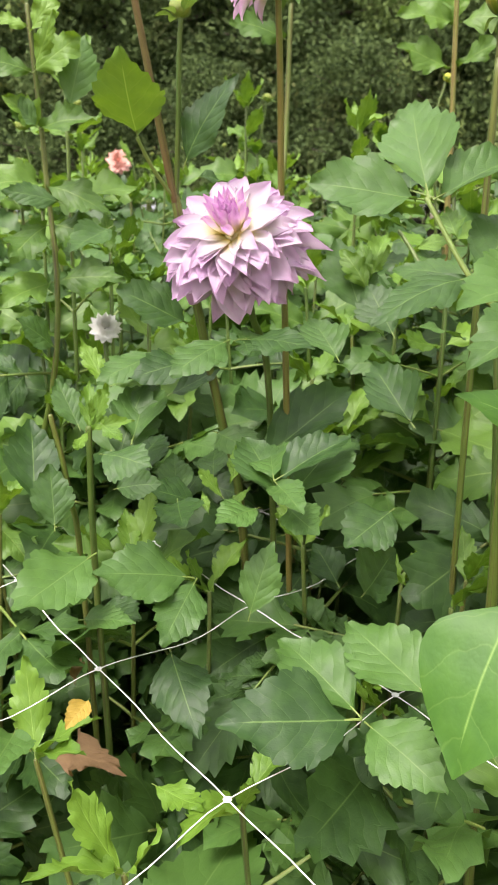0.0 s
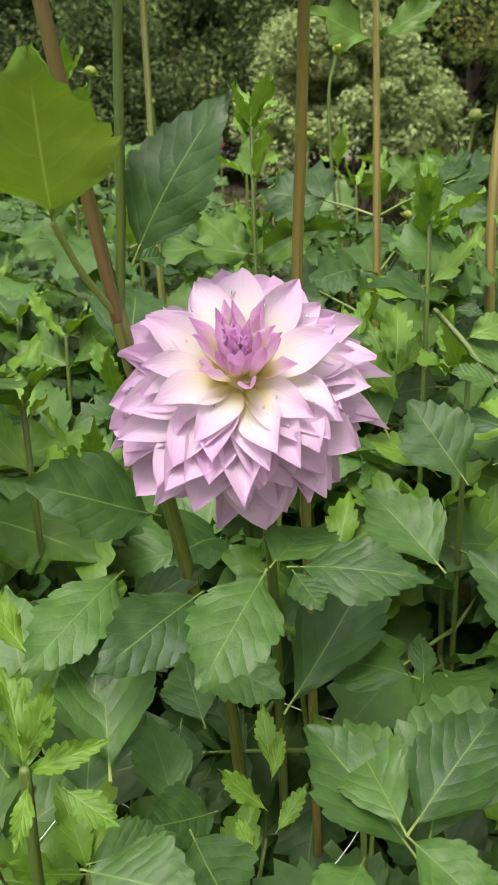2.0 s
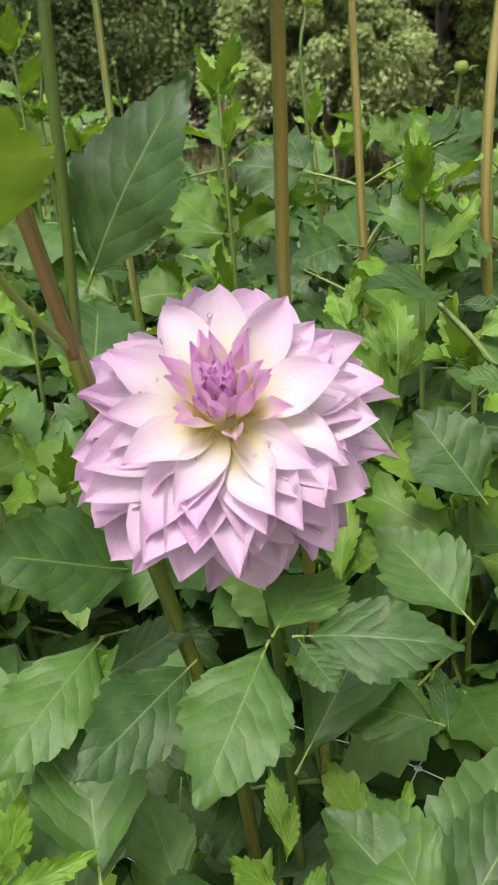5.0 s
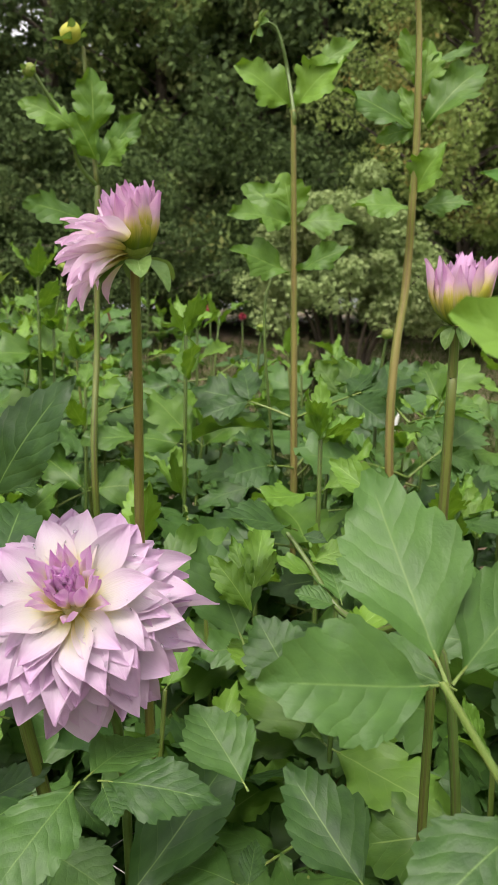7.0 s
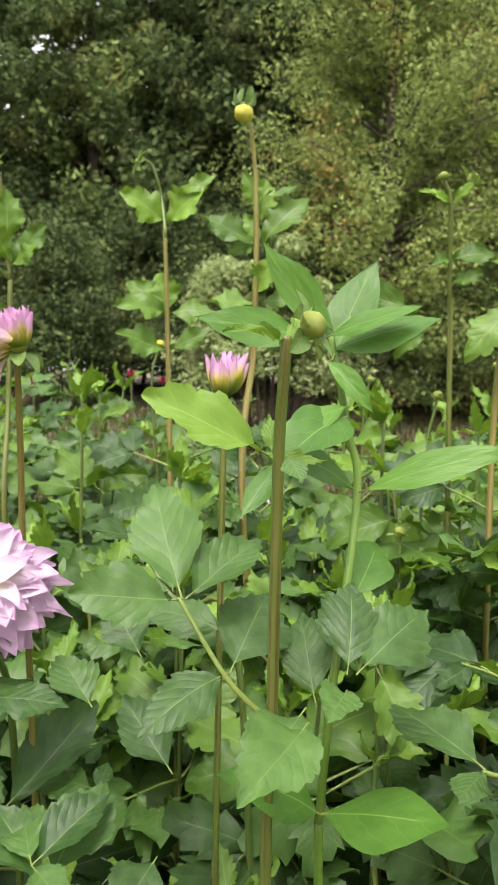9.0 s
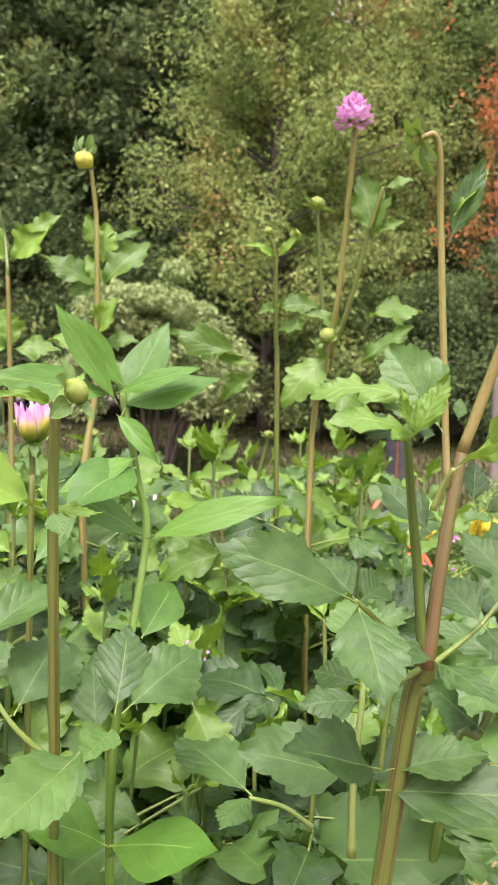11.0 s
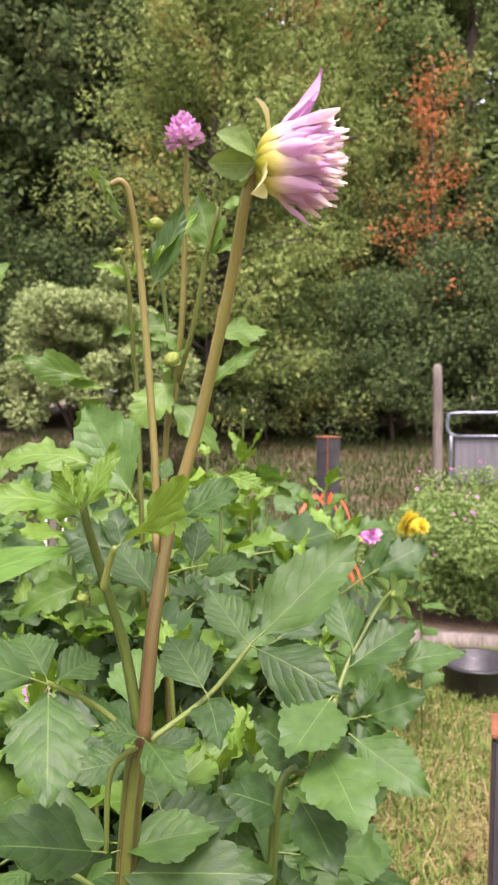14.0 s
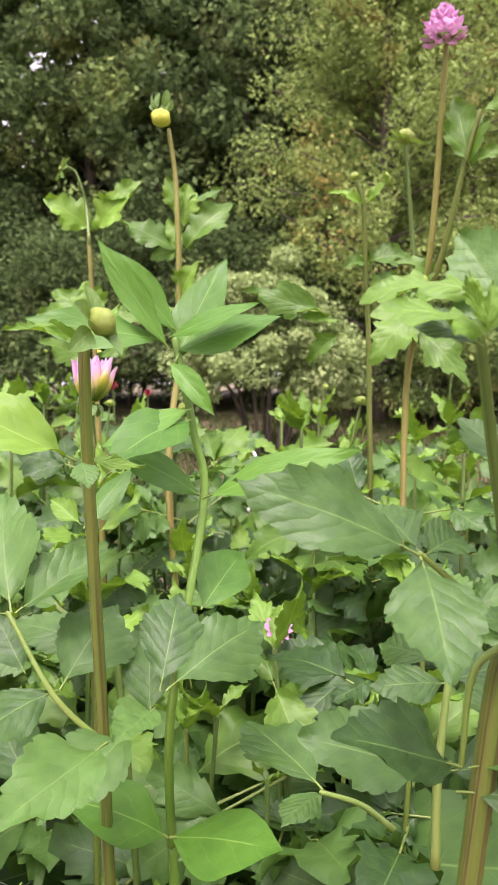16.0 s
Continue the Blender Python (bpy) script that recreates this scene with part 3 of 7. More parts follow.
PETALS_SIDE = [petal_mesh("opening_petal", PETAL_SIDE, c, 0.7, w, 0.2, k, 0.6) for k, (c, w) in enumerate(((1.2, 0.26), (1.0, 0.3), (1.4, 0.27), (0.8, 0.26)))]
PETALS_TIGHT = [petal_mesh("tight_petal", PETAL_PINK, c, 1.0, 0.5, 0.2, k, 0.6) for k, c in enumerate((1.3, 1.1, 1.5))]
PETALS_PALE = [petal_mesh("pale_petal", PETAL_PALE, -0.8, 0.6, 0.5, 0.1, 4)]
PETALS_CUP = [petal_mesh("cup_petal", PETAL_CUP, c, 0.6, w, 0.2, k, 0.5, True) for k, (c, w) in enumerate(((1.3, 0.34), (1.2, 0.37), (1.4, 0.34)))]
PETALS_OPENING = [petal_mesh("bud_petal", PETAL_OPENING, c, 0.7, w, 0.2, k, 0.5, True) for k, (c, w) in enumerate(((1.3, 0.34), (1.15, 0.37), (1.4, 0.34)))]
PETALS_SPLIT = [petal_mesh("spread_petal", PETAL_SPREAD, 0.1, 0.9, 0.3, 0.2, 2, 0.4)]
PETALS_FRINGE = [petal_mesh("fringe_petal", PETAL_FRINGE, c, 0.9, w, 0.2, k, 0.6) for k, (c, w) in enumerate(((1.1, 0.24), (0.9, 0.22), (1.3, 0.25)))]
PETALS_OPEN = [petal_mesh("open_petal", PETAL_OPEN, c, cup, w, 0.2, k, 0.5) for k, (c, cup, w) in enumerate(((-0.5, 0.5, 0.34), (-0.9, 0.7, 0.3), (0.1, 0.8, 0.36)))]


def receptacle(plant, at, axis, size, mat=BUD, label=""):
    me = BALL.mesh("flower_head", mat)
    return child("flower_head", me, plant, plant.matrix_basis.inverted() @ aimed(at, axis, size), label)


def ray_petal(head, scale, spin, lean, length, me, start=0.75, up=0.0, roll=0.0, wide=1.0):
    """A petal on a flower head: spin round its axis, lean away from it, in metres."""
    k = 1.0 / scale
    m = pose(0, 0, up * k, 0, 0, spin) @ pose(0, 0, 0, 90 - lean, 0, 0) @ Matrix.Translation((0, start, 0)) @ pose(0, 0, 0, 0, roll, 0)
    return child("petal", me, head, m @ Matrix.Diagonal((length * k * wide, length * k, length * k, 1)))


# crowns and clumps of many small leaves
def leaf_cards(rng, centres, radii, count, size, flat=0.6):
    """Small bent leaves scattered through ellipsoids, thicker towards their shells."""
    pick = rng.integers(0, len(centres), count)
    way = rng.normal(size=(count, 3))
    way /= np.linalg.norm(way, axis=1)[:, None]
    dist = rng.uniform(0.25, 1.0, count) ** 0.5
    pos = centres[pick] + way * dist[:, None] * radii[pick]
    nor = way * 0.6 + rng.normal(size=(count, 3)) * 0.8 + np.array([0, 0, flat])
    nor /= np.linalg.norm(nor, axis=1)[:, None]
    a = np.cross(nor, rng.normal(size=(count, 3)))
    a /= np.linalg.norm(a, axis=1)[:, None]
    b = np.cross(nor, a)
    s = size * rng.uniform(0.6, 1.4, count)[:, None]
    quads = np.stack([pos - a * s, pos + b * s * 0.5 - nor * s * 0.15, pos + a * s, pos - b * s * 0.5 - nor * s * 0.15], 1)
    return quads.reshape(-1, 3)


def card_mesh(name, verts, mat):
    n = len(verts) // 4
    me = bpy.data.meshes.new(name)
    me.vertices.add(len(verts))
    me.vertices.foreach_set("co", np.asarray(verts, dtype=np.float32).ravel())
    me.loops.add(4 * n)
    me.loops.foreach_set("vertex_index", np.arange(4 * n, dtype=np.int32))
    me.polygons.add(n)
    me.polygons.foreach_set("loop_start", np.arange(0, 4 * n, 4, dtype=np.int32))
    me.update(calc_edges=True)
    me.materials.append(mat)
    return me


# ---- ground ----
def ground_height(x, y):
    return 0.03 * noise.noise(Vector((x * 0.8, y * 0.8, 0))) + 0.012 * noise.noise(Vector((x * 5, y * 5, 2))) + 1.1 * max(0.0, min(1.0, (math.hypot(x, y) - 9) / 8)) ** 1.3


def build_ground():
    s = Soup()
    radii = [0.0] + [0.12 * 1.085 ** k for k in range(110)]
    radii = [r for r in radii if r < 120] + [400, 1500]
    turns = 96
    verts = [(r * math.cos(math.tau * k / turns), r * math.sin(math.tau * k / turns), 0) for r in radii for k in range(turns)]
    verts = [(x, y, ground_height(x, y)) for x, y, _ in verts]
    faces = [(i * turns + k, i * turns + turns + k, i * turns + turns + (k + 1) % turns, i * turns + (k + 1) % turns) for i in range(len(radii) - 1) for k in range(turns)]
    return tagged(new("ground", mesh_from("ground", verts, faces, GROUND)), "brown garden soil, grass path and reddish clay", "ground", kind="structure")


build_ground()


# ---- woods ----
def tree_parts(seed, height, crown_low, spread, leaves, size, mat, clumps=26, droop=0.0):
    """Meshes of one tree: a tapered trunk with limbs, and a crown of small leaves round the limbs' ends."""
    rng = random.Random(seed)
    s = Soup()
    lean = V(rng.uniform(-0.4, 0.4), rng.uniform(-0.4, 0.4), 0)
    tube(s, [(0, 0, -0.3), tuple(V(0, 0, height * 0.35) + lean * 0.5), tuple(V(0, 0, height * 0.7) + lean), tuple(V(0, 0, height) + lean * 1.3)], 0.018 * height, 0.03, 9, 5)
    centres, radii = [], []
    fine = (26 / clumps) ** 0.45
    for k in range(clumps):
        h = crown_low + (height - crown_low) * ((k + rng.random()) / clumps)
        reach = spread * (1.0 - 0.75 * ((h - crown_low) / (height - crown_low)) ** 1.3) * rng.uniform(0.45, 1.05)
        a = k * 2.4 + rng.uniform(-0.5, 0.5)
        end = V(math.cos(a) * reach, math.sin(a) * reach, h + reach * rng.uniform(0.0, 0.45) - droop * reach) + lean * (h / height)
        root = V(0, 0, h * 0.92) + lean * (h / height)
        tube(s, [root, root.lerp(end, 0.5) + V(0, 0, 0.15), end], 0.006 * height * (1.15 - h / height), 0.012, 5, 3)
        for f, r in ((1.0, 0.36), (0.7, 0.3), (0.45, 0.22)):
            q = root.lerp(end, f)
            centres.append((q.x, q.y, q.z))
            w = spread * r * fine * rng.uniform(0.6, 1.2)
            radii.append((w, w, w * 0.8))
    gen = np.random.default_rng(seed)
    cards = leaf_cards(gen, np.array(centres), np.array(radii), leaves, size, 0.25)
    return s.mesh("trunk", BARK), card_mesh("crown", cards, mat)


TREES = {
    "pine": [tree_parts(300 + k, 13 + k, 1.6 + 1.0 * k, 2.7, 36000, 0.075, PINE, 64, 0.15) for k in range(3)],
    "wood": [tree_parts(320 + k, 11 + 2 * k, 0.6, 2.7, 32000, 0.065, WOODS, 60) for k in range(2)],
    "autumn": [tree_parts(340, 9.5, 0.9, 3.2, 70000, 0.042, OLIVE, 110)],
    "red": [tree_parts(341, 8.2, 1.6, 1.7, 5500, 0.05, RED, 30)],
    "dark": [tree_parts(344, 3.2, 0.2, 2.0, 20000, 0.045, PINE, 55)],
    "redtop": [tree_parts(343, 9.6, 6.2, 1.3, 5000, 0.05, RED, 26)],
    "far": [tree_parts(360 + k, 14 + k, 1.8, 2.7, 14000, 0.115, PINE, 64, 0.15) for k in range(2)],
    "under": [tree_parts(345, 3.2, 0.2, 2.0, 6000, 0.08, PINE, 40)],
    "shrub": [tree_parts(342, 3.0, 0.2, 1.9, 20000, 0.045, WOODS, 55)],
}
TREE_LABEL = {
    "pine": "tall dark pine at the edge of the woods",
    "wood": "dense green broadleaf tree in the woods",
    "autumn": "olive green tree turning yellow in autumn",
    "red": "slender tree with orange and red autumn leaves",
    "dark": "dark evergreen undergrowth at the edge of the woods",
    "far": "tall dark pine deep in the woods",
    "under": "dark undergrowth deep in the woods",
    "redtop": "thin tree with a red autumn top",
    "shrub": "low green shrub under the trees",
}


def tree(kind, x, y, turn, size=1.0, pick=0):
    trunk, crown = TREES[kind][pick % len(TREES[kind])]
    ob = thing("shrub" if kind in ("shrub", "dark", "under") else "tree", TREE_LABEL[kind], "shrub" if kind in ("shrub", "dark", "under") else "tree", "trees of the woods")
    ob.matrix_basis = pose(x, y, ground_height(x, y), 0, 0, turn) @ Matrix.Diagonal((size, size, size, 1))
    child("trunk", trunk, ob)
    tagged(child("crown", crown, ob), kind="stuff")
    return ob


def polar(yaw, dist):
    """A place at a bearing (degrees to the right of +y) and distance from the camera's stand."""
    yaw -= 1.0 + 1.0 * max(0.0, min(1.0, (yaw - 5) / 20))
    return 0.1 + dist * math.sin(radians(yaw)), dist * math.cos(radians(yaw))


rng = random.Random(5)
for k in range(15):
    x, y = polar(-44 + 8.2 * k + rng.uniform(-2, 2), rng.uniform(17.5, 20.5))
    tree("wood" if k % 3 == 0 or k > 9 else "pine", x, y, rng.uniform(0, 360), rng.uniform(0.95, 1.2), k)
for k in range(21):
    x, y = polar(-46 + 5.8 * k + rng.uniform(-2, 2), rng.uniform(23, 28))
    tree("far", x, y, rng.uniform(0, 360), rng.uniform(1.1, 1.35), k)
# unseen ring of trees behind the camera, added only for reflections
for k in range(10):
    x, y = polar(95 + 20 * k, rng.uniform(22, 27))
    tree("far", x, y, rng.uniform(0, 360), 1.1, k)
tree("autumn", *polar(27, 14.5), 20, 1.05)
tree("autumn", *polar(36, 17), 160, 0.9)
tree("red", *polar(37.0, 16.6), 70, 0.7)
tree("red", *polar(43.0, 15.4), 200, 0.82)
tree("redtop", *polar(34.0, 16.8), 40, 1.15)
tree("pine", *polar(17.5, 18), 30, 1.1, 1)
tree("pine", *polar(44.5, 21), 75, 1.2, 0)
tree("wood", *polar(21, 20), 80, 1.2, 1)
for yaw, dist, size in ((31, 14, 0.8), (36, 14.5, 0.9), (40.5, 14, 0.85), (45, 15, 1.0), (50, 14.5, 0.9), (3, 15, 1.0), (-6, 15, 0.9), (-16, 15, 1.0), (25, 15.5, 0.9), (-22, 16.5, 1.3), (-10, 17, 1.3), (-1, 17, 1.3), (8, 16.5, 1.2), (14, 15.5, 1.1), (21, 16.5, 1.3), (29, 17, 1.2), (42, 17, 1.3), (48, 17, 1.3), (55, 16, 1.2)):
    tree("shrub" if 27 < yaw < 38 else "dark", *polar(yaw, dist), yaw * 7, size)


for k in range(22):
    yaw = -46 + 5 * k
    tree("under", *polar(yaw, 20.5 + rng.uniform(-0.6, 0.6)), yaw * 11, rng.uniform(1.5, 1.9))


# ---- bush overgrown with vines ----
def vine_bush():
    ob = thing("vine_covered_bush", "pale green bush overgrown with climbing vines", "bush", at=(*polar(18.8, 11.6), ground_height(*polar(18.8, 11.6)) - 0.05))
    s = Soup()
    gen, rng = np.random.default_rng(8), random.Random(8)
    centres, radii = [], []
    for k in range(150):
        a, r = rng.uniform(0, math.tau), 1.3 * rng.random() ** 0.6
        top = (2.75 + 0.55 * noise.noise(Vector((2.2 * r * math.cos(a), 2.2 * r * math.sin(a), 3)))) * (1 - (r / 1.8) ** 4) * (1.0 if math.cos(a) < 0.2 else 0.84)
        z = (1 - 0.5 * rng.random() ** 2) * top
        centres.append((r * math.cos(a), r * math.sin(a), z))
        w = rng.uniform(0.16, 0.36)
        radii.append((w, w, w * 0.8))
        if k % 15 == 0:
            tube(s, [(0.2 * math.cos(a), 0.2 * math.sin(a), -0.1), (0.5 * r * math.cos(a), 0.5 * r * math.sin(a), z * 0.6), centres[-1]], 0.05, 0.015, 6, 4)
    child("trunk", s.mesh("trunk", BARK), ob)
    cards = leaf_cards(gen, np.array(centres), np.array(radii), 60000, 0.036, 0.8)
    tagged(child("crown", card_mesh("crown", cards, VINE), ob), kind="stuff")


vine_bush()


# ---- flowers ----
def bloom(plant, at, axis):
    """The large open bloom: a tight lilac centre, white and cream petals with lilac tips, outer ones hanging back."""
    size = 0.011
    head = receptacle(plant, at, axis, size, CREAM, "cream yellow flower base")
    rng = random.Random(11)
    for k in range(64):
        g = k / 63
        ray_petal(head, size, k * 137.508, 2 + 36 * g + rng.uniform(-4, 4), (0.024 + 0.006 * g) * rng.uniform(0.8, 1.15), PETALS_INNER[k % 3], 0.25 + 0.95 * g, 0.011 - 0.011 * g, rng.uniform(-18, 18), 0.85)
    count = 128
    for k in range(count):
        g = k / (count - 1)
        spin = k * 137.508 + rng.uniform(-9, 9)
        lean = 52 + 58 * g ** 0.9 + rng.uniform(-11, 11)
        length = (0.039 + 0.015 * min(1, g * 1.6)) * rng.uniform(0.9, 1.12)
        ray_petal(head, size, spin, lean, length, (PETALS_HEART if rng.random() > 2.3 * g + 0.05 else PETALS)[rng.randrange(7)], 0.8, 0.004 - 0.013 * g, rng.uniform(-28, 28), rng.uniform(0.9, 1.2))
    for way, lean, length in (((1, 0, 0.12), 96, 0.07), ((1, 0, -0.35), 104, 0.068), ((-1, 0, -0.1), 104, 0.062)):
        ray_petal(head, size, spin_towards(head, way), lean, length, PETAL_QUILL, 0.8, -0.014, 0, 0.55)
    # rain drops lying on the petals
    drops = Soup()
    for petal in head.children:
        if petal.data.name.startswith("inner") or rng.random() < 0.35:
            continue
        for _ in range(rng.choice((1, 1, 2, 3))):
            v = petal.data.vertices[rng.randrange(28, 72)]
            at, r = petal.matrix_basis @ v.co, rng.choice((0.0006, 0.0008, 0.0011, 0.0016)) / size
            facing = (petal.matrix_basis.to_3x3() @ v.normal).normalized()
            m = aimed(at, facing, r) @ Matrix.Diagonal((1, rng.uniform(0.9, 1.3), 0.35, 1))
            drops.add([m @ Vector(q) for q in BALL.v], BALL.f)
    tagged(child("dew", drops.mesh("dew", WATER), head, None, "clear rain drops"), kind="stuff")
    return head


def bracts(head, rows):
    for spin, low, tilt, long in rows:
        child("bract", BRACT_ME, head, pose(0, 0, low, 0, 0, spin) @ pose(0, 0.5, 0, tilt, 0, 0) @ Matrix.Diagonal((long, long, long, 1)))


def spin_towards(head, way):
    """The spin round a flower head that points a petal along a direction of the world."""
    local = head.matrix_basis.to_3x3().inverted() @ Vector(way)
    return math.degrees(math.atan2(-local.x, local.y))


def side_flower(plant, at, axis):
    """A younger flower: a cup of upright petals, fallen open on one side, green bracts below."""
    size = 0.0085
    head = receptacle(plant, at, axis, size, BUD, "yellow-green flower base")
    rng = random.Random(12)
    fall = spin_towards(head, (-1, 0.15, 0))
    for k in range(20):
        ray_petal(head, size, fall + 75 + 210 * ((k * 0.618) % 1) + rng.uniform(-5, 5), 76 + 12 * k / 19 + rng.uniform(-4, 4), 0.034 + rng.uniform(-0.004, 0.003), PETALS_OPENING[k % 3], 0.5, -0.004, rng.uniform(-12, 12), 1.2)
    for k in range(60):
        f = k / 59
        ray_petal(head, size, k * 137.508 + rng.uniform(-8, 8), 8 + 42 * f + rng.uniform(-5, 5), 0.016 + 0.009 * f + rng.uniform(-0.003, 0.003), PETALS_SIDE[k % 4], 0.5 + 0.3 * f, 0.003 - 0.004 * f, rng.uniform(-15, 15), 1.1)
    for k in range(16):
        ray_petal(head, size, fall + rng.uniform(-80, 80), rng.uniform(46, 72), rng.uniform(0.028, 0.034), PETALS_OPEN[k % 3], 0.8, -0.003, rng.uniform(-35, 35), 0.9)
    for k in range(26):
        ray_petal(head, size, fall + 110 * ((k * 0.618) % 1) - 55 + rng.uniform(-6, 6), rng.uniform(72, 114), rng.uniform(0.03, 0.037), PETALS_OPEN[rng.randrange(3)], 0.7, -0.004, rng.uniform(-35, 35), rng.uniform(0.8, 1.05))
    bracts(head, [(60 * k + rng.uniform(-9, 9), -0.85, rng.uniform(-60, 0), 2.3) for k in range(6)])


def half_open_flower(plant, at, axis):
    """A half-open flower: wide lilac petals out of a yellow-green cup round a brush of cream-tipped ones, green bracts behind."""
    size = 0.006
    head = receptacle(plant, at, axis, size, BUD, "yellow-green flower base")
    rng = random.Random(13)
    up = spin_towards(head, (0.1, 0, 1))
    for k in range(18):
        ray_petal(head, size, k * 137.508, 84 + 10 * k / 17 + rng.uniform(-3, 3), 0.031 + rng.uniform(-0.005, 0.003), PETALS_CUP[k % 3], 0.7, -0.0036, rng.uniform(-14, 14), rng.uniform(0.85, 1.05))
    for k in range(40):
        ray_petal(head, size, k * 137.508 + 40, 42 + 26 * k / 39 + rng.uniform(-4, 4), 0.027 + rng.uniform(-0.004, 0.004), PETALS_SIDE[k % 4], 0.7, -0.002, rng.uniform(-18, 18), 0.95)
    for k in range(130):
        f = k / 129
        ray_petal(head, size, k * 137.508 + rng.uniform(-8, 8), 4 + 58 * f + rng.uniform(-5, 5), 0.0225 + 0.005 * f + rng.uniform(-0.003, 0.004), PETALS_FRINGE[k % 3], 0.3 + 0.4 * f, 0.0034 - 0.0026 * f, rng.uniform(-25, 25), 0.72)
    ray_petal(head, size, up + 2, 62, 0.037, PETALS_SPLIT[0], 0.9, -0.001, 10, 1.15)
    ray_petal(head, size, up + 10, 88, 0.018, PETALS_PALE[0], 0.9, 0.0, 0, 1.5)
    ray_petal(head, size, up + 130, 76, 0.022, PETALS_PALE[0], 0.9, -0.003, 0, 1.1)
    side = spin_towards(head, (-0.4, -0.9, 0.1))
    bracts(head, ((side - 18, -0.6, -35, 2.9), (side + 30, -0.6, -60, 2.9), (side - 70, -0.7, -20, 1.6), (side + 90, -0.7, -30, 1.6), (side + 160, -0.7, -30, 1.6)))


def tight_flower(plant, at, axis, size):
    """A tight round bud just showing pink petal tips."""
    head = receptacle(plant, at, axis, size * 0.6, PINK, "pink flower base")
    rng = random.Random(14)
    for k in range(70):
        f = k / 69
        ray_petal(head, size * 0.6, k * 137.508, 4 + 122 * f ** 0.85 + rng.uniform(-5, 5), size * (0.52 + 0.16 * f) * rng.uniform(0.9, 1.1), PETALS_TIGHT[k % 3], 0.5, size * (0.1 - 0.45 * f), rng.uniform(-10, 10), 1.2)
    bracts(head, [(60 * k, -0.85, 40, 1.2) for k in range(6)])


def opening_flower(plant, at, axis):
    """A bud opening: yellow-green cup with pointed pink petals standing up."""
    size = 0.0055
    head = receptacle(plant, at, axis, size, BUD_YELLOW, "yellow-green flower cup")
    rng = random.Random(15)
    for k in range(14):
        ray_petal(head, size, k * 137.508, 78 + rng.uniform(-6, 8), 0.036 + rng.uniform(-0.005, 0.004), PETALS_OPENING[k % 3], 0.6, -0.0045, rng.uniform(-8, 8), 0.95)
    for k in range(36):
        f = k / 35
        ray_petal(head, size, k * 137.508, 8 + 38 * f + rng.uniform(-4, 4), 0.024 + 0.004 * f + rng.uniform(-0.004, 0.005), PETALS_SIDE[k % 3], 0.7, 0, rng.uniform(-10, 10), 1.1)
    bracts(head, [(60 * k, -0.85, rng.uniform(-60, -10), 2.2) for k in range(6)])


def nodding_bud(plant, at, axis, radius):
    return bud(plant, at, axis, radius * 0.62, False, 8, 35, "small nodding bud in pale green bracts", 4.2)


def joint_leaves(plant, x, y, low, high, seed):
    """Pairs of broad leaves at the joints along the lower part of a tall stalk."""
    rng = random.Random(seed)
    z, turn = low, rng.uniform(0, 3)
    while z < high:
        base = V(x, y, z)
        for side in (0, math.pi):
            b = turn + side + rng.uniform(-0.3, 0.3)
            tip = base + V(math.cos(b), math.sin(b), rng.uniform(0.2, 0.7)).normalized() * rng.uniform(0.11, 0.16)
            leaf(plant, "compound", base, tip, (rng.uniform(-0.4, 0.4), rng.uniform(-1.4, -0.3), 1), rng.uniform(0.9, 1.2), rng=rng)
        turn += math.pi / 2
        z += rng.uniform(0.055, 0.075)


# ---- random plants of the beds ----
def canopy(x, y):
    """How high the plain foliage of the bed reaches."""
    h = 0.86 + 0.33 * max(0.0, min(1.0, (y - 0.5) / 0.5))
    h += 0.1 * max(0.0, min(1.0, (x - 0.15) / 0.25))
    h += 0.2 * max(0.0, min(1.0, (x - 0.25) / 0.15, (0.62 - x) / 0.12)) * max(0.0, min(1.0, (1.0 - y) / 0.3))
    return h + 0.05 * noise.noise(Vector((x * 2.3, y * 2.3, 5)))


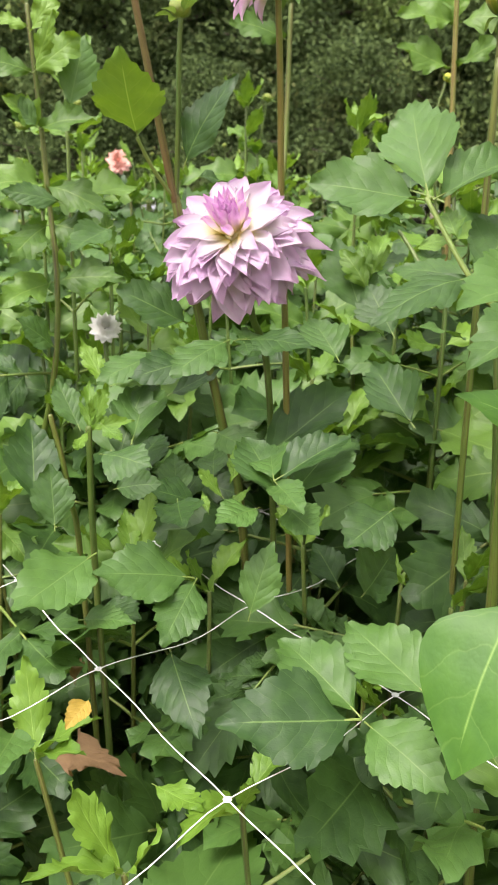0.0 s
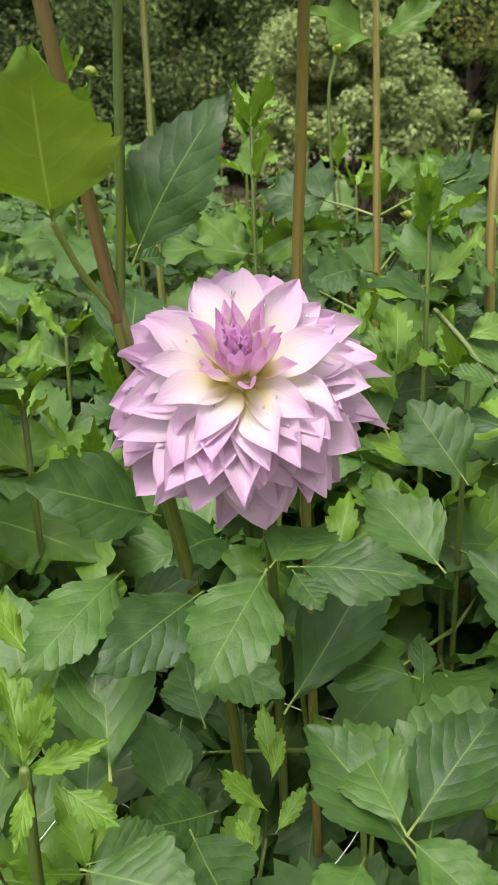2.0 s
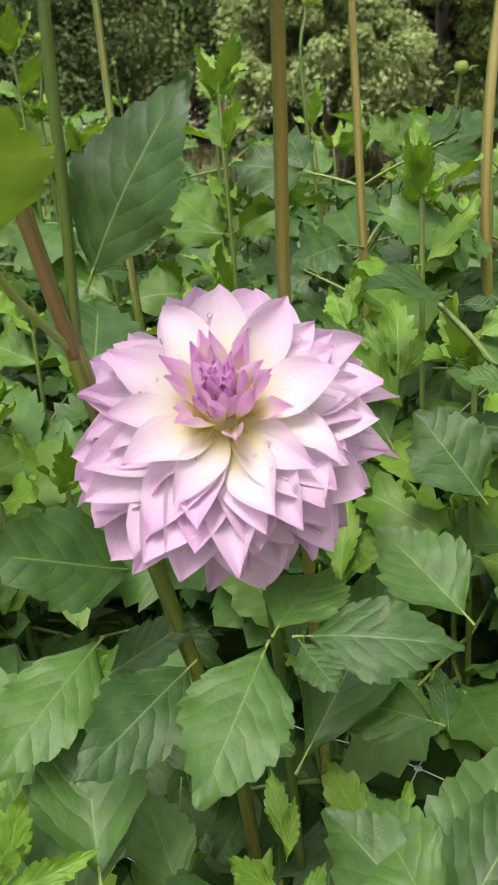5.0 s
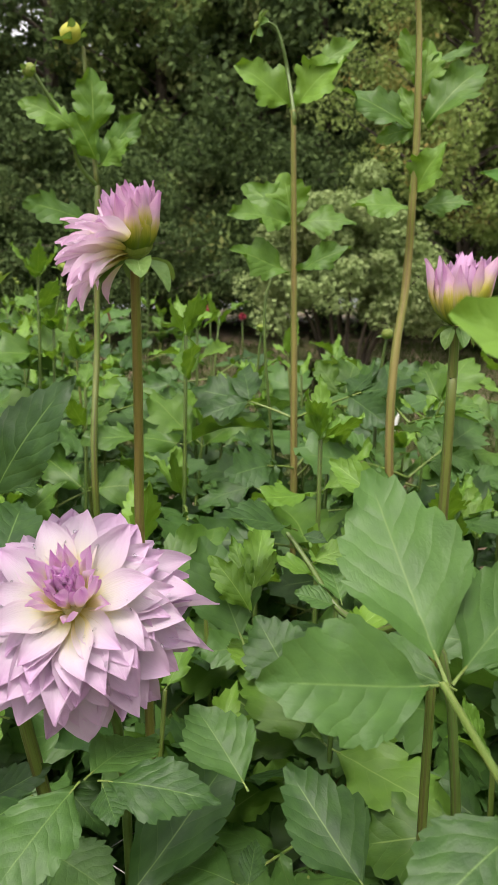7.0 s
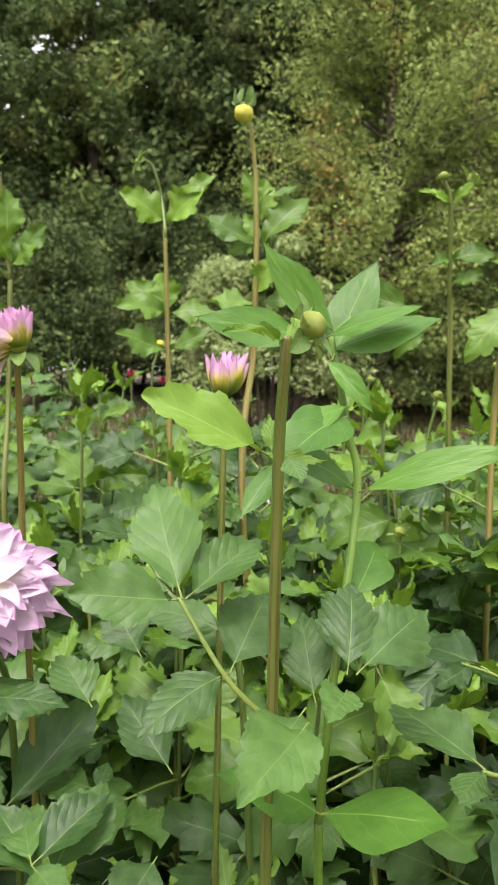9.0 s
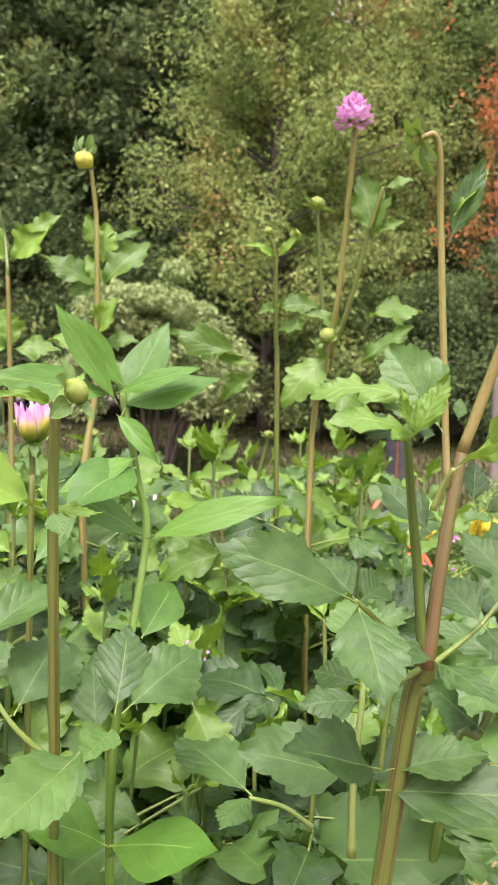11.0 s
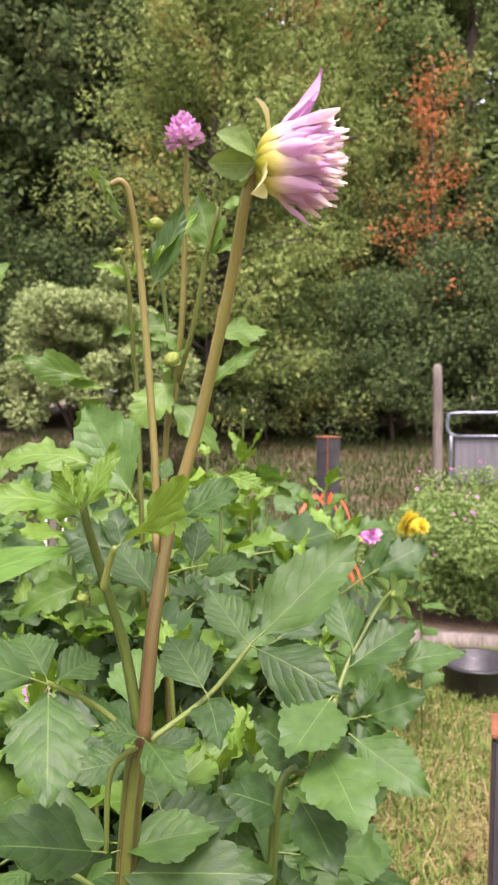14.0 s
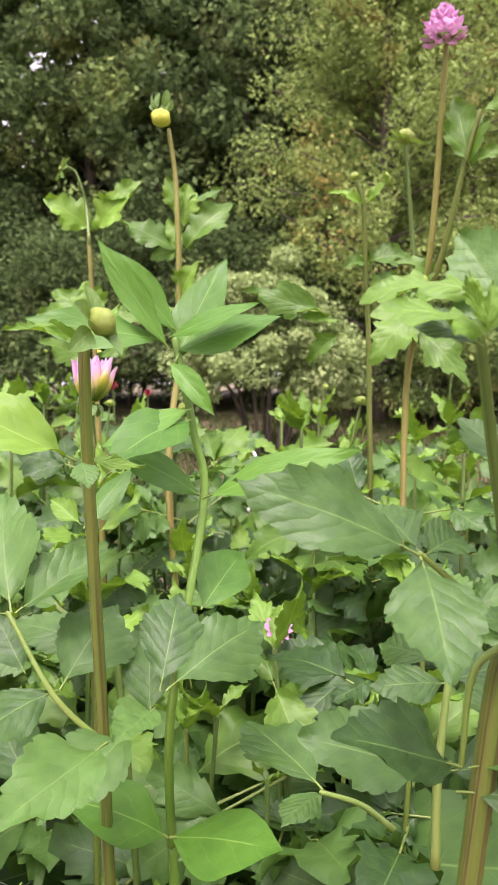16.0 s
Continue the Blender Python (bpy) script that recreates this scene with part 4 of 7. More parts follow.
def leafy_plant(x, y, seed, height, stalks=5, reach=0.22, gap=0.11, limit=None, size=0.19, tops=0.4, low=0.4, label="leafy green dahlia with serrated leaves", group="plants of the flower bed"):
    """A dahlia of several stalks with paired leaves at each joint, young shoots and some buds on top."""
    rng = random.Random(seed)
    plant = thing("dahlia_plant", label, "flowering plant", group, (x, y, 0))
    for k in range(stalks):
        a = math.tau * k / stalks + rng.uniform(-0.5, 0.5)
        r = reach * rng.uniform(0.4, 1.0)
        foot = V(x + 0.04 * math.cos(a), y + 0.04 * math.sin(a), 0)
        head = V(x + r * math.cos(a), y + r * math.sin(a), 0)
        h = height * rng.uniform(0.86, 1.06)
        if limit:
            h = min(h, limit(head.x, head.y) + rng.uniform(-0.05, 0.03))
        head.z = h
        mid = foot.lerp(head, 0.5) + V(rng.uniform(-0.03, 0.03), rng.uniform(-0.03, 0.03), 0)
        stem(plant, [foot, mid, head], 0.0052, 0.0028, rng.choice((STEM, STEM_OLIVE, STEM)), sides=7, ridge=0.04)
        line = spline([foot, mid, head], 8)
        z, turn = low + rng.uniform(0, 0.1), rng.uniform(0, math.pi)
        while z < h - 0.03:
            p = line[min(range(len(line)), key=lambda i: abs(line[i].z - z))]
            base = V(p.x, p.y, z)
            near_top = (h - z) < 0.06
            for side in (0, math.pi):
                b = turn + side + rng.uniform(-0.3, 0.3)
                long = size * rng.uniform(0.75, 1.2) * (0.6 if near_top else 1.0)
                rise = rng.uniform(-0.1, 0.8) if not near_top else rng.uniform(0.4, 1.1)
                way = V(math.cos(b), math.sin(b), rise).normalized() * long
                tip = base + way
                if limit and tip.z > limit(tip.x, tip.y) + 0.04:
                    tip.z = limit(tip.x, tip.y) + rng.uniform(-0.04, 0.04)
                if limit and (tip.y < 0.36 or (tip - V(-0.05, 0.38, 1.36)).length < 0.27):
                    continue
                kind = "shoot" if near_top else ("compound" if rng.random() < 0.86 else "single")
                leaf(plant, kind, base, tip, (rng.uniform(-0.6, 0.6), rng.uniform(-1.3, 0.15), 1), rng.uniform(0.85, 1.1), rng=rng)
            turn += math.pi / 2 + rng.uniform(-0.3, 0.3)
            z += gap * rng.uniform(0.8, 1.25)
        for s in range(3):
            b = rng.uniform(0, math.tau)
            tip = head + V(math.cos(b), math.sin(b), rng.uniform(0.5, 1.6)).normalized() * rng.uniform(0.04, 0.08)
            leaf(plant, "young", head, tip, (math.cos(b + 3), math.sin(b + 3), 0.8), rng.uniform(0.8, 1.1), rng=rng)
        if rng.random() < tops:
            top = head + V(rng.uniform(-0.02, 0.02), rng.uniform(-0.02, 0.02), rng.uniform(0.05, 0.14))
            stem(plant, [head, head.lerp(top, 0.6), top], 0.003, 0.0022, STEM, "bud_stalk", sides=6)
            bud(plant, top, (rng.uniform(-0.4, 0.4), rng.uniform(-0.4, 0.2), 1), rng.uniform(0.006, 0.009))
    return plant


rng = random.Random(21)
# the first three are added out of view at the left to block side light
NEAR = [(-0.75, 0.55), (-1.0, 0.9), (-0.85, 1.3), (0.95, 1.2), (-0.62, 0.72), (-0.34, 0.62), (-0.12, 0.82), (0.16, 0.72), (0.42, 0.72), (0.52, 0.72), (-0.5, 1.1), (-0.2, 1.2), (0.1, 1.05), (0.42, 1.15), (0.72, 0.98), (0.02, 0.55), (0.3, 0.52), (-0.3, 0.95)]
for k, (x, y) in enumerate(NEAR):
    leafy_plant(x, y, 100 + k, 1.28, 6, 0.2, 0.08, canopy, 0.17, 0.0, 0.42)
for k, (x, y) in enumerate(((-0.75, 1.6), (-0.35, 1.65), (0.05, 1.6), (0.45, 1.6), (0.85, 1.5), (-0.25, 2.2), (-0.7, 2.1), (-0.1, 2.8), (-0.6, 2.75), (-1.1, 2.6))):
    leafy_plant(x, y, 140 + k, 1.27 + 0.1 * rng.random(), 7, 0.24, 0.085, None, 0.19, 0.2, 0.78)
BACK = [leafy_plant(-1.4 + 0.5 * k, 3.6, 170 + k, 1.35, 5, 0.26, 0.12, None, 0.21, 0.5, 0.7, "dahlia in the bed behind", "plants of the back bed") for k in range(3)]
for k in range(20):
    x, y = -3.6 + 0.48 * (k % 10) + rng.uniform(-0.1, 0.1), 3.4 + 0.75 * (k // 10) + rng.uniform(-0.15, 0.15)
    if x < 0.5 - 0.25 * (y - 3.4):
        copy_thing(BACK[k % 3], pose(x, y, 0, 0, 0, rng.uniform(0, 360)))


# ---- tall leafy shoots standing over the bed ----
def tall_shoot(x, y, top, seed, joints=4, size=0.11, mat=None, bud_on=True, lean=(0.02, 0.02), group="plants of the flower bed"):
    """One upright dahlia shoot: paired toothed leaves at each joint, a sprig of young leaves and a bud on top."""
    rng = random.Random(seed)
    plant = thing("dahlia_plant", "upright dahlia shoot with paired leaves and a bud" if bud_on else "upright leafy dahlia shoot", "flowering plant", group, (x, y, 0))
    foot, head = V(x, y, 0), V(x + lean[0], y + lean[1], top)
    mid = V(x + lean[0] * 0.3, y + lean[1] * 0.3, top * 0.55)
    stem(plant, [foot, mid, head], 0.005, 0.0028, mat or STEM, sides=8)
    line = spline([foot, mid, head], 12)
    turn = rng.uniform(0, 3)
    for k in range(joints):
        z = top - 0.05 - k * rng.uniform(0.07, 0.1)
        p = line[min(range(len(line)), key=lambda i: abs(line[i].z - z))]
        base = V(p.x, p.y, z)
        long = size * min(2.0, 0.7 + 0.28 * k)
        for side in (0, math.pi):
            b = turn + side + rng.uniform(-0.25, 0.25)
            tip = base + V(math.cos(b), math.sin(b), rng.uniform(0.1, 0.75)).normalized() * long * rng.uniform(0.85, 1.15)
            leaf(plant, ("young", "shoot", "compound", "compound")[min(k, 3)], base, tip, (rng.uniform(-0.4, 0.4), rng.uniform(-1.2, 0.0), 1), rng.uniform(0.85, 1.15), rng=rng)
        turn += math.pi / 2
    for k in range(5):
        b = rng.uniform(0, math.tau)
        tip = head + V(math.cos(b), math.sin(b), rng.uniform(0.3, 1.8)).normalized() * rng.uniform(0.03, 0.065)
        leaf(plant, "young", head, tip, (math.cos(b + 3), math.sin(b + 3), 0.8), rng.uniform(0.8, 1.2), rng=rng)
    if bud_on:
        end = head + V(rng.uniform(-0.02, 0.02), 0, rng.uniform(0.05, 0.1))
        stem(plant, [head, head.lerp(end, 0.6), end], 0.003, 0.0022, STEM, "bud_stalk", sides=6)
        bud(plant, end, (rng.uniform(-0.4, 0.4), -0.2, 1), rng.uniform(0.006, 0.009))
    return plant


for k, (x, y, top) in enumerate(((-0.235, 0.9, 1.45), (-0.29, 0.95, 1.32), (0.1, 1.15, 1.42), (-0.2, 0.92, 1.27), (-0.07, 1.5, 1.42), (0.15, 1.44, 1.42), (-0.09, 1.5, 1.5),
                                 (0.27, 1.57, 1.33), (0.145, 0.95, 1.23), (0.49, 1.1, 1.4), (0.5, 0.87, 1.36), (0.2, 0.92, 1.33), (0.43, 0.84, 1.4))):
    tall_shoot(x, y, top - 0.03, 500 + k, 8, bud_on=k % 3 == 1)
for k, (x, y, top) in enumerate(((0.57, 0.72, 1.37), (0.335, 1.14, 1.34), (0.18, 0.8, 1.22), (-0.02, 1.25, 1.34), (0.66, 1.0, 1.36), (0.7, 1.5, 1.38), (-0.14, 0.85, 1.22), (-0.2, 0.96, 1.25), (0.36, 0.8, 1.2), (0.42, 0.77, 1.22), (0.3, 0.86, 1.22), (0.95, 1.6, 1.36), (-0.15, 2.0, 1.45), (-0.4, 1.5, 1.42), (-0.5, 1.9, 1.45))):
    tall_shoot(x, y, top - 0.02, 530 + k, 8, bud_on=k % 4 == 1)



def bloom_dahlia():
    plant = thing("dahlia_plant", "tall dahlia with a large open lilac bloom", "flowering plant", "plants of the flower bed", (0.03, 0.74, 0))
    stem(plant, [(0.020, 0.770, 0.000), (0.005, 0.750, 0.700), (-0.003, 0.720, 1.000), (-0.019, 0.703, 1.100), (-0.035, 0.687, 1.200), (-0.050, 0.670, 1.300)], .006, .0052, STEM_OLIVE)
    stem(plant, [(-0.049, 0.671, 1.293), (-0.053, 0.662, 1.320), (-0.063, 0.640, 1.400), (-0.075, 0.613, 1.500), (-0.080, 0.600, 1.560)], .0046, .003, STEM_BROWN)
    stem(plant, [(-0.049, 0.671, 1.293), (-0.043, 0.658, 1.350), (-0.039, 0.649, 1.400), (-0.036, 0.645, 1.428)], .003, .0024, STEM)
    stem(plant, [(0.030, 0.760, 0.000), (0.030, 0.740, 0.700), (0.026, 0.715, 1.110), (0.013, 0.680, 1.200), (0.009, 0.655, 1.240)], .0045, .004, STEM)
    stem(plant, [(0.050, 0.740, 0.000), (0.047, 0.710, 0.800), (0.041, 0.690, 1.200), (0.038, 0.681, 1.295), (0.038, 0.665, 1.370), (0.037, 0.644, 1.449)], .0042, .0033, STEM_AMBER)
    leaf(plant, "single", (0.002, 0.611, 1.189), (-0.034, 0.557, 1.180), (0.14, -0.25, 0.96), 1.15)
    leaf(plant, "single", (0.011, 0.610, 1.189), (0.066, 0.581, 1.197), (-0.33, -0.40, 0.85), 1.00)
    leaf(plant, "single", (-0.024, 0.639, 1.166), (-0.069, 0.589, 1.174), (0.37, -0.18, 0.91), 1.00)
    leaf(plant, "single", (0.004, 0.615, 1.187), (0.043, 0.658, 1.196), (0.13, -0.31, 0.94), 1.15)
    leaf(plant, "single", (0.013, 0.609, 1.188), (0.019, 0.583, 1.182), (-0.15, -0.25, 0.96), 1.20)
    leaf(plant, "single", (-0.041, 0.664, 1.319), (-0.009, 0.639, 1.389), (-0.50, -0.86, -0.08), 0.95)
    leaf(plant, "single", (-0.047, 0.712, 1.264), (-0.030, 0.764, 1.307), (0.05, -0.65, 0.76), 1.20)
    leaf(plant, "single", (-0.039, 0.679, 1.190), (-0.099, 0.655, 1.224), (0.57, -0.48, 0.67), 1.00)
    leaf(plant, "single", (-0.037, 0.715, 1.316), (-0.018, 0.725, 1.317), (0.29, -0.63, 0.72), 1.10)
    # back-lit underside: its glow is put into the colour by the young-leaf material
    leaf(plant, "broad", (-0.071, 0.640, 1.341), (-0.072, 0.580, 1.386), (0.05, -0.55, -0.84), 1.35, 1)
    leaf(plant, "single", (-0.061, 0.667, 1.168), (-0.105, 0.610, 1.164), (0.23, -0.24, 0.94), 1.00)
    leaf(plant, "young", (-0.109, 0.644, 1.142), (-0.061, 0.663, 1.163), (-0.14, -0.56, 0.82), 1.10)
    leaf(plant, "young", (-0.109, 0.643, 1.141), (-0.124, 0.620, 1.121), (-0.04, -0.64, 0.77), 1.00)
    leaf(plant, "young", (-0.110, 0.644, 1.142), (-0.136, 0.667, 1.177), (0.28, -0.69, 0.66), 1.00)
    leaf(plant, "single", (-0.095, 0.643, 1.057), (-0.081, 0.708, 1.091), (0.01, -0.47, 0.88), 1.30)
    leaf(plant, "single", (-0.025, 0.687, 1.045), (-0.035, 0.742, 1.072), (-0.06, -0.45, 0.89), 1.20)
    leaf(plant, "single", (-0.038, 0.694, 1.050), (-0.051, 0.646, 1.034), (-0.02, -0.31, 0.95), 1.20)
    leaf(plant, "single", (0.041, 0.541, 1.096), (0.030, 0.600, 1.118), (-0.12, -0.37, 0.92), 1.05)
    leaf(plant, "single", (0.041, 0.541, 1.096), (0.096, 0.574, 1.125), (-0.16, -0.49, 0.86), 1.10)
    leaf(plant, "single", (0.041, 0.541, 1.096), (0.064, 0.498, 1.090), (-0.23, -0.25, 0.94), 1.10)
    leaf(plant, "single", (0.029, 0.559, 1.068), (0.002, 0.524, 1.073), (0.26, -0.07, 0.96), 1.10)
    leaf(plant, "single", (0.093, 0.649, 1.084), (0.040, 0.698, 1.087), (-0.31, -0.39, 0.87), 1.00)
    leaf(plant, "single", (0.094, 0.647, 1.083), (0.107, 0.678, 1.099), (-0.11, -0.42, 0.90), 0.90)
    leaf(plant, "single", (0.016, 0.655, 1.072), (0.105, 0.728, 1.125), (-0.07, -0.53, 0.84), 0.70)
    leaf(plant, "young", (-0.000, 0.618, 1.071), (0.002, 0.645, 1.091), (-0.03, -0.59, 0.80), 0.90)
    leaf(plant, "young", (-0.001, 0.614, 1.067), (0.010, 0.629, 1.086), (-0.17, -0.72, 0.67), 0.80)
    leaf(plant, "young", (-0.005, 0.606, 1.057), (-0.029, 0.614, 1.082), (0.39, -0.70, 0.60), 0.90)
    leaf(plant, "young", (-0.003, 0.599, 1.049), (0.017, 0.611, 1.064), (-0.22, -0.60, 0.77), 0.90)
    leaf(plant, "young", (-0.015, 0.587, 1.050), (-0.022, 0.600, 1.065), (0.12, -0.72, 0.68), 0.90)
    leaf(plant, "single", (-0.049, 0.624, 1.048), (-0.057, 0.670, 1.076), (0.05, -0.51, 0.86), 1.10)
    leaf(plant, "single", (-0.028, 0.623, 1.046), (-0.064, 0.598, 1.066), (0.59, -0.22, 0.78), 1.10)
    leaf(plant, "single", (-0.044, 0.605, 1.056), (-0.032, 0.549, 1.055), (-0.07, -0.03, 1.00), 1.20)
    leaf(plant, "single", (-0.077, 0.590, 1.107), (-0.077, 0.662, 1.146), (0.09, -0.47, 0.88), 1.15)
    leaf(plant, "single", (-0.089, 0.541, 1.114), (-0.052, 0.515, 1.122), (-0.35, -0.21, 0.91), 1.30)
    leaf(plant, "young", (-0.094, 0.566, 1.131), (-0.073, 0.550, 1.120), (0.09, -0.48, 0.87), 1.20)
    leaf(plant, "single", (-0.068, 0.697, 1.123), (-0.018, 0.691, 1.150), (-0.43, -0.63, 0.65), 0.80)
    leaf(plant, "single", (-0.027, 0.703, 1.088), (0.018, 0.663, 1.084), (-0.25, -0.37, 0.89), 1.10)
    leaf(plant, "single", (0.104, 0.440, 0.969), (0.019, 0.402, 0.989), (0.38, -0.40, 0.83), 1.30)
    leaf(plant, "single", (0.104, 0.440, 0.970), (0.051, 0.494, 0.998), (-0.05, -0.50, 0.86), 1.10)
    leaf(plant, "single", (0.147, 0.436, 0.989), (0.097, 0.500, 1.008), (-0.19, -0.41, 0.89), 1.20)
    leaf(plant, "single", (0.106, 0.439, 0.968), (0.143, 0.386, 0.971), (-0.33, -0.18, 0.93), 1.20)
    leaf(plant, "long", (0.180, 0.382, 1.089), (0.129, 0.325, 1.038), (-0.15, -0.58, 0.80), 1.70, 2)
    leaf(plant, "single", (-0.022, 0.550, 1.011), (-0.084, 0.505, 1.042), (0.62, -0.37, 0.70), 1.10)
    leaf(plant, "single", (-0.020, 0.550, 1.011), (-0.032, 0.484, 0.999), (0.20, -0.21, 0.96), 1.10)
    leaf(plant, "single", (0.191, 0.588, 1.231), (0.128, 0.619, 1.258), (-0.11, -0.77, 0.63), 1.00)
    leaf(plant, "single", (0.088, 0.612, 1.172), (0.067, 0.657, 1.202), (-0.09, -0.58, 0.81), 1.20)
    leaf(plant, "single", (0.111, 0.745, 1.191), (0.088, 0.782, 1.262), (0.03, -0.88, 0.47), 1.20)
    leaf(plant, "single", (0.138, 0.691, 1.178), (0.113, 0.718, 1.225), (0.03, -0.86, 0.51), 1.20)
    leaf(plant, "single", (-0.172, 0.701, 1.165), (-0.188, 0.667, 1.200), (0.95, -0.27, 0.17), 1.10)
    leaf(plant, "single", (-0.176, 0.762, 1.296), (-0.216, 0.726, 1.311), (0.67, -0.53, 0.51), 0.90)
    leaf(plant, "single", (-0.179, 0.808, 1.381), (-0.156, 0.803, 1.450), (0.07, -0.99, -0.10), 0.90)
    leaf(plant, "young", (-0.188, 0.747, 1.412), (-0.164, 0.746, 1.457), (0.01, -1.00, -0.03), 0.90)
    leaf(plant, "single", (-0.206, 0.800, 1.366), (-0.232, 0.787, 1.395), (0.64, -0.73, 0.24), 1.00)
    leaf(plant, "single", (-0.131, 0.775, 1.274), (-0.158, 0.715, 1.256), (0.43, -0.43, 0.79), 0.90)
    leaf(plant, "single", (0.021, 0.540, 0.981), (0.036, 0.550, 1.042), (-0.15, -0.97, 0.20), 1.00)
    leaf(plant, "single", (-0.045, 0.555, 0.944), (-0.017, 0.481, 0.935), (-0.05, -0.14, 0.99), 1.20)
    leaf(plant, "single", (0.145, 0.577, 1.128), (0.113, 0.640, 1.167), (-0.14, -0.57, 0.81), 1.10)
    leaf(plant, "single", (0.047, 0.544, 1.079), (0.017, 0.596, 1.116), (-0.00, -0.58, 0.81), 1.10)
    leaf(plant, "single", (0.051, 0.544, 1.079), (0.091, 0.600, 1.120), (0.05, -0.61, 0.79), 1.10)
    leaf(plant, "single", (0.049, 0.543, 1.077), (0.072, 0.508, 1.068), (-0.20, -0.36, 0.91), 1.20)
    leaf(plant, "single", (0.133, 0.578, 1.063), (0.097, 0.533, 1.053), (0.21, -0.37, 0.91), 1.20)
    leaf(plant, "single", (-0.097, 0.543, 1.033), (-0.131, 0.457, 1.030), (0.41, -0.19, 0.89), 1.10)
    leaf(plant, "single", (-0.114, 0.663, 1.068), (-0.130, 0.701, 1.149), (0.26, -0.85, 0.45), 1.20)
    leaf(plant, "single", (-0.157, 0.576, 1.056), (-0.166, 0.617, 1.121), (0.29, -0.79, 0.54), 1.00)
    leaf(plant, "yellow", (-0.093, 0.490, 0.940), (-0.101, 0.459, 0.936), (0.28, -0.19, 0.94), 1.10)
    leaf(plant, "single", (-0.126, 0.434, 0.953), (-0.116, 0.368, 0.968), (0.18, 0.24, 0.95), 1.10)
    leaf(plant, "young", (-0.039, 0.450, 0.901), (0.006, 0.414, 0.911), (-0.35, -0.18, 0.92), 1.00)
    leaf(plant, "single", (-0.106, 0.517, 0.989), (-0.060, 0.494, 1.008), (-0.51, -0.38, 0.77), 0.90)
    leaf(plant, "single", (0.093, 0.627, 0.969), (0.072, 0.644, 1.004), (0.19, -0.83, 0.52), 1.30)
    leaf(plant, "single", (0.110, 0.587, 0.980), (0.134, 0.565, 1.031), (-0.80, -0.59, 0.12), 1.30)
    bloom(plant, (0.002, 0.650, 1.264), (-0.11, -0.67, 0.73))
    side_flower(plant, (0.037, 0.641, 1.453), (-0.16, -0.1, 0.98))
    bud(plant, (-0.036, 0.645, 1.433), (0.05, 0.1, 1), 0.0085)
    stem(plant, [(-0.049, 0.671, 1.295), (-0.063, 0.65, 1.32), (-0.071, 0.635, 1.341)], 0.0022, 0.0018, PETIOLE, "leaf_stalk")


bloom_dahlia()


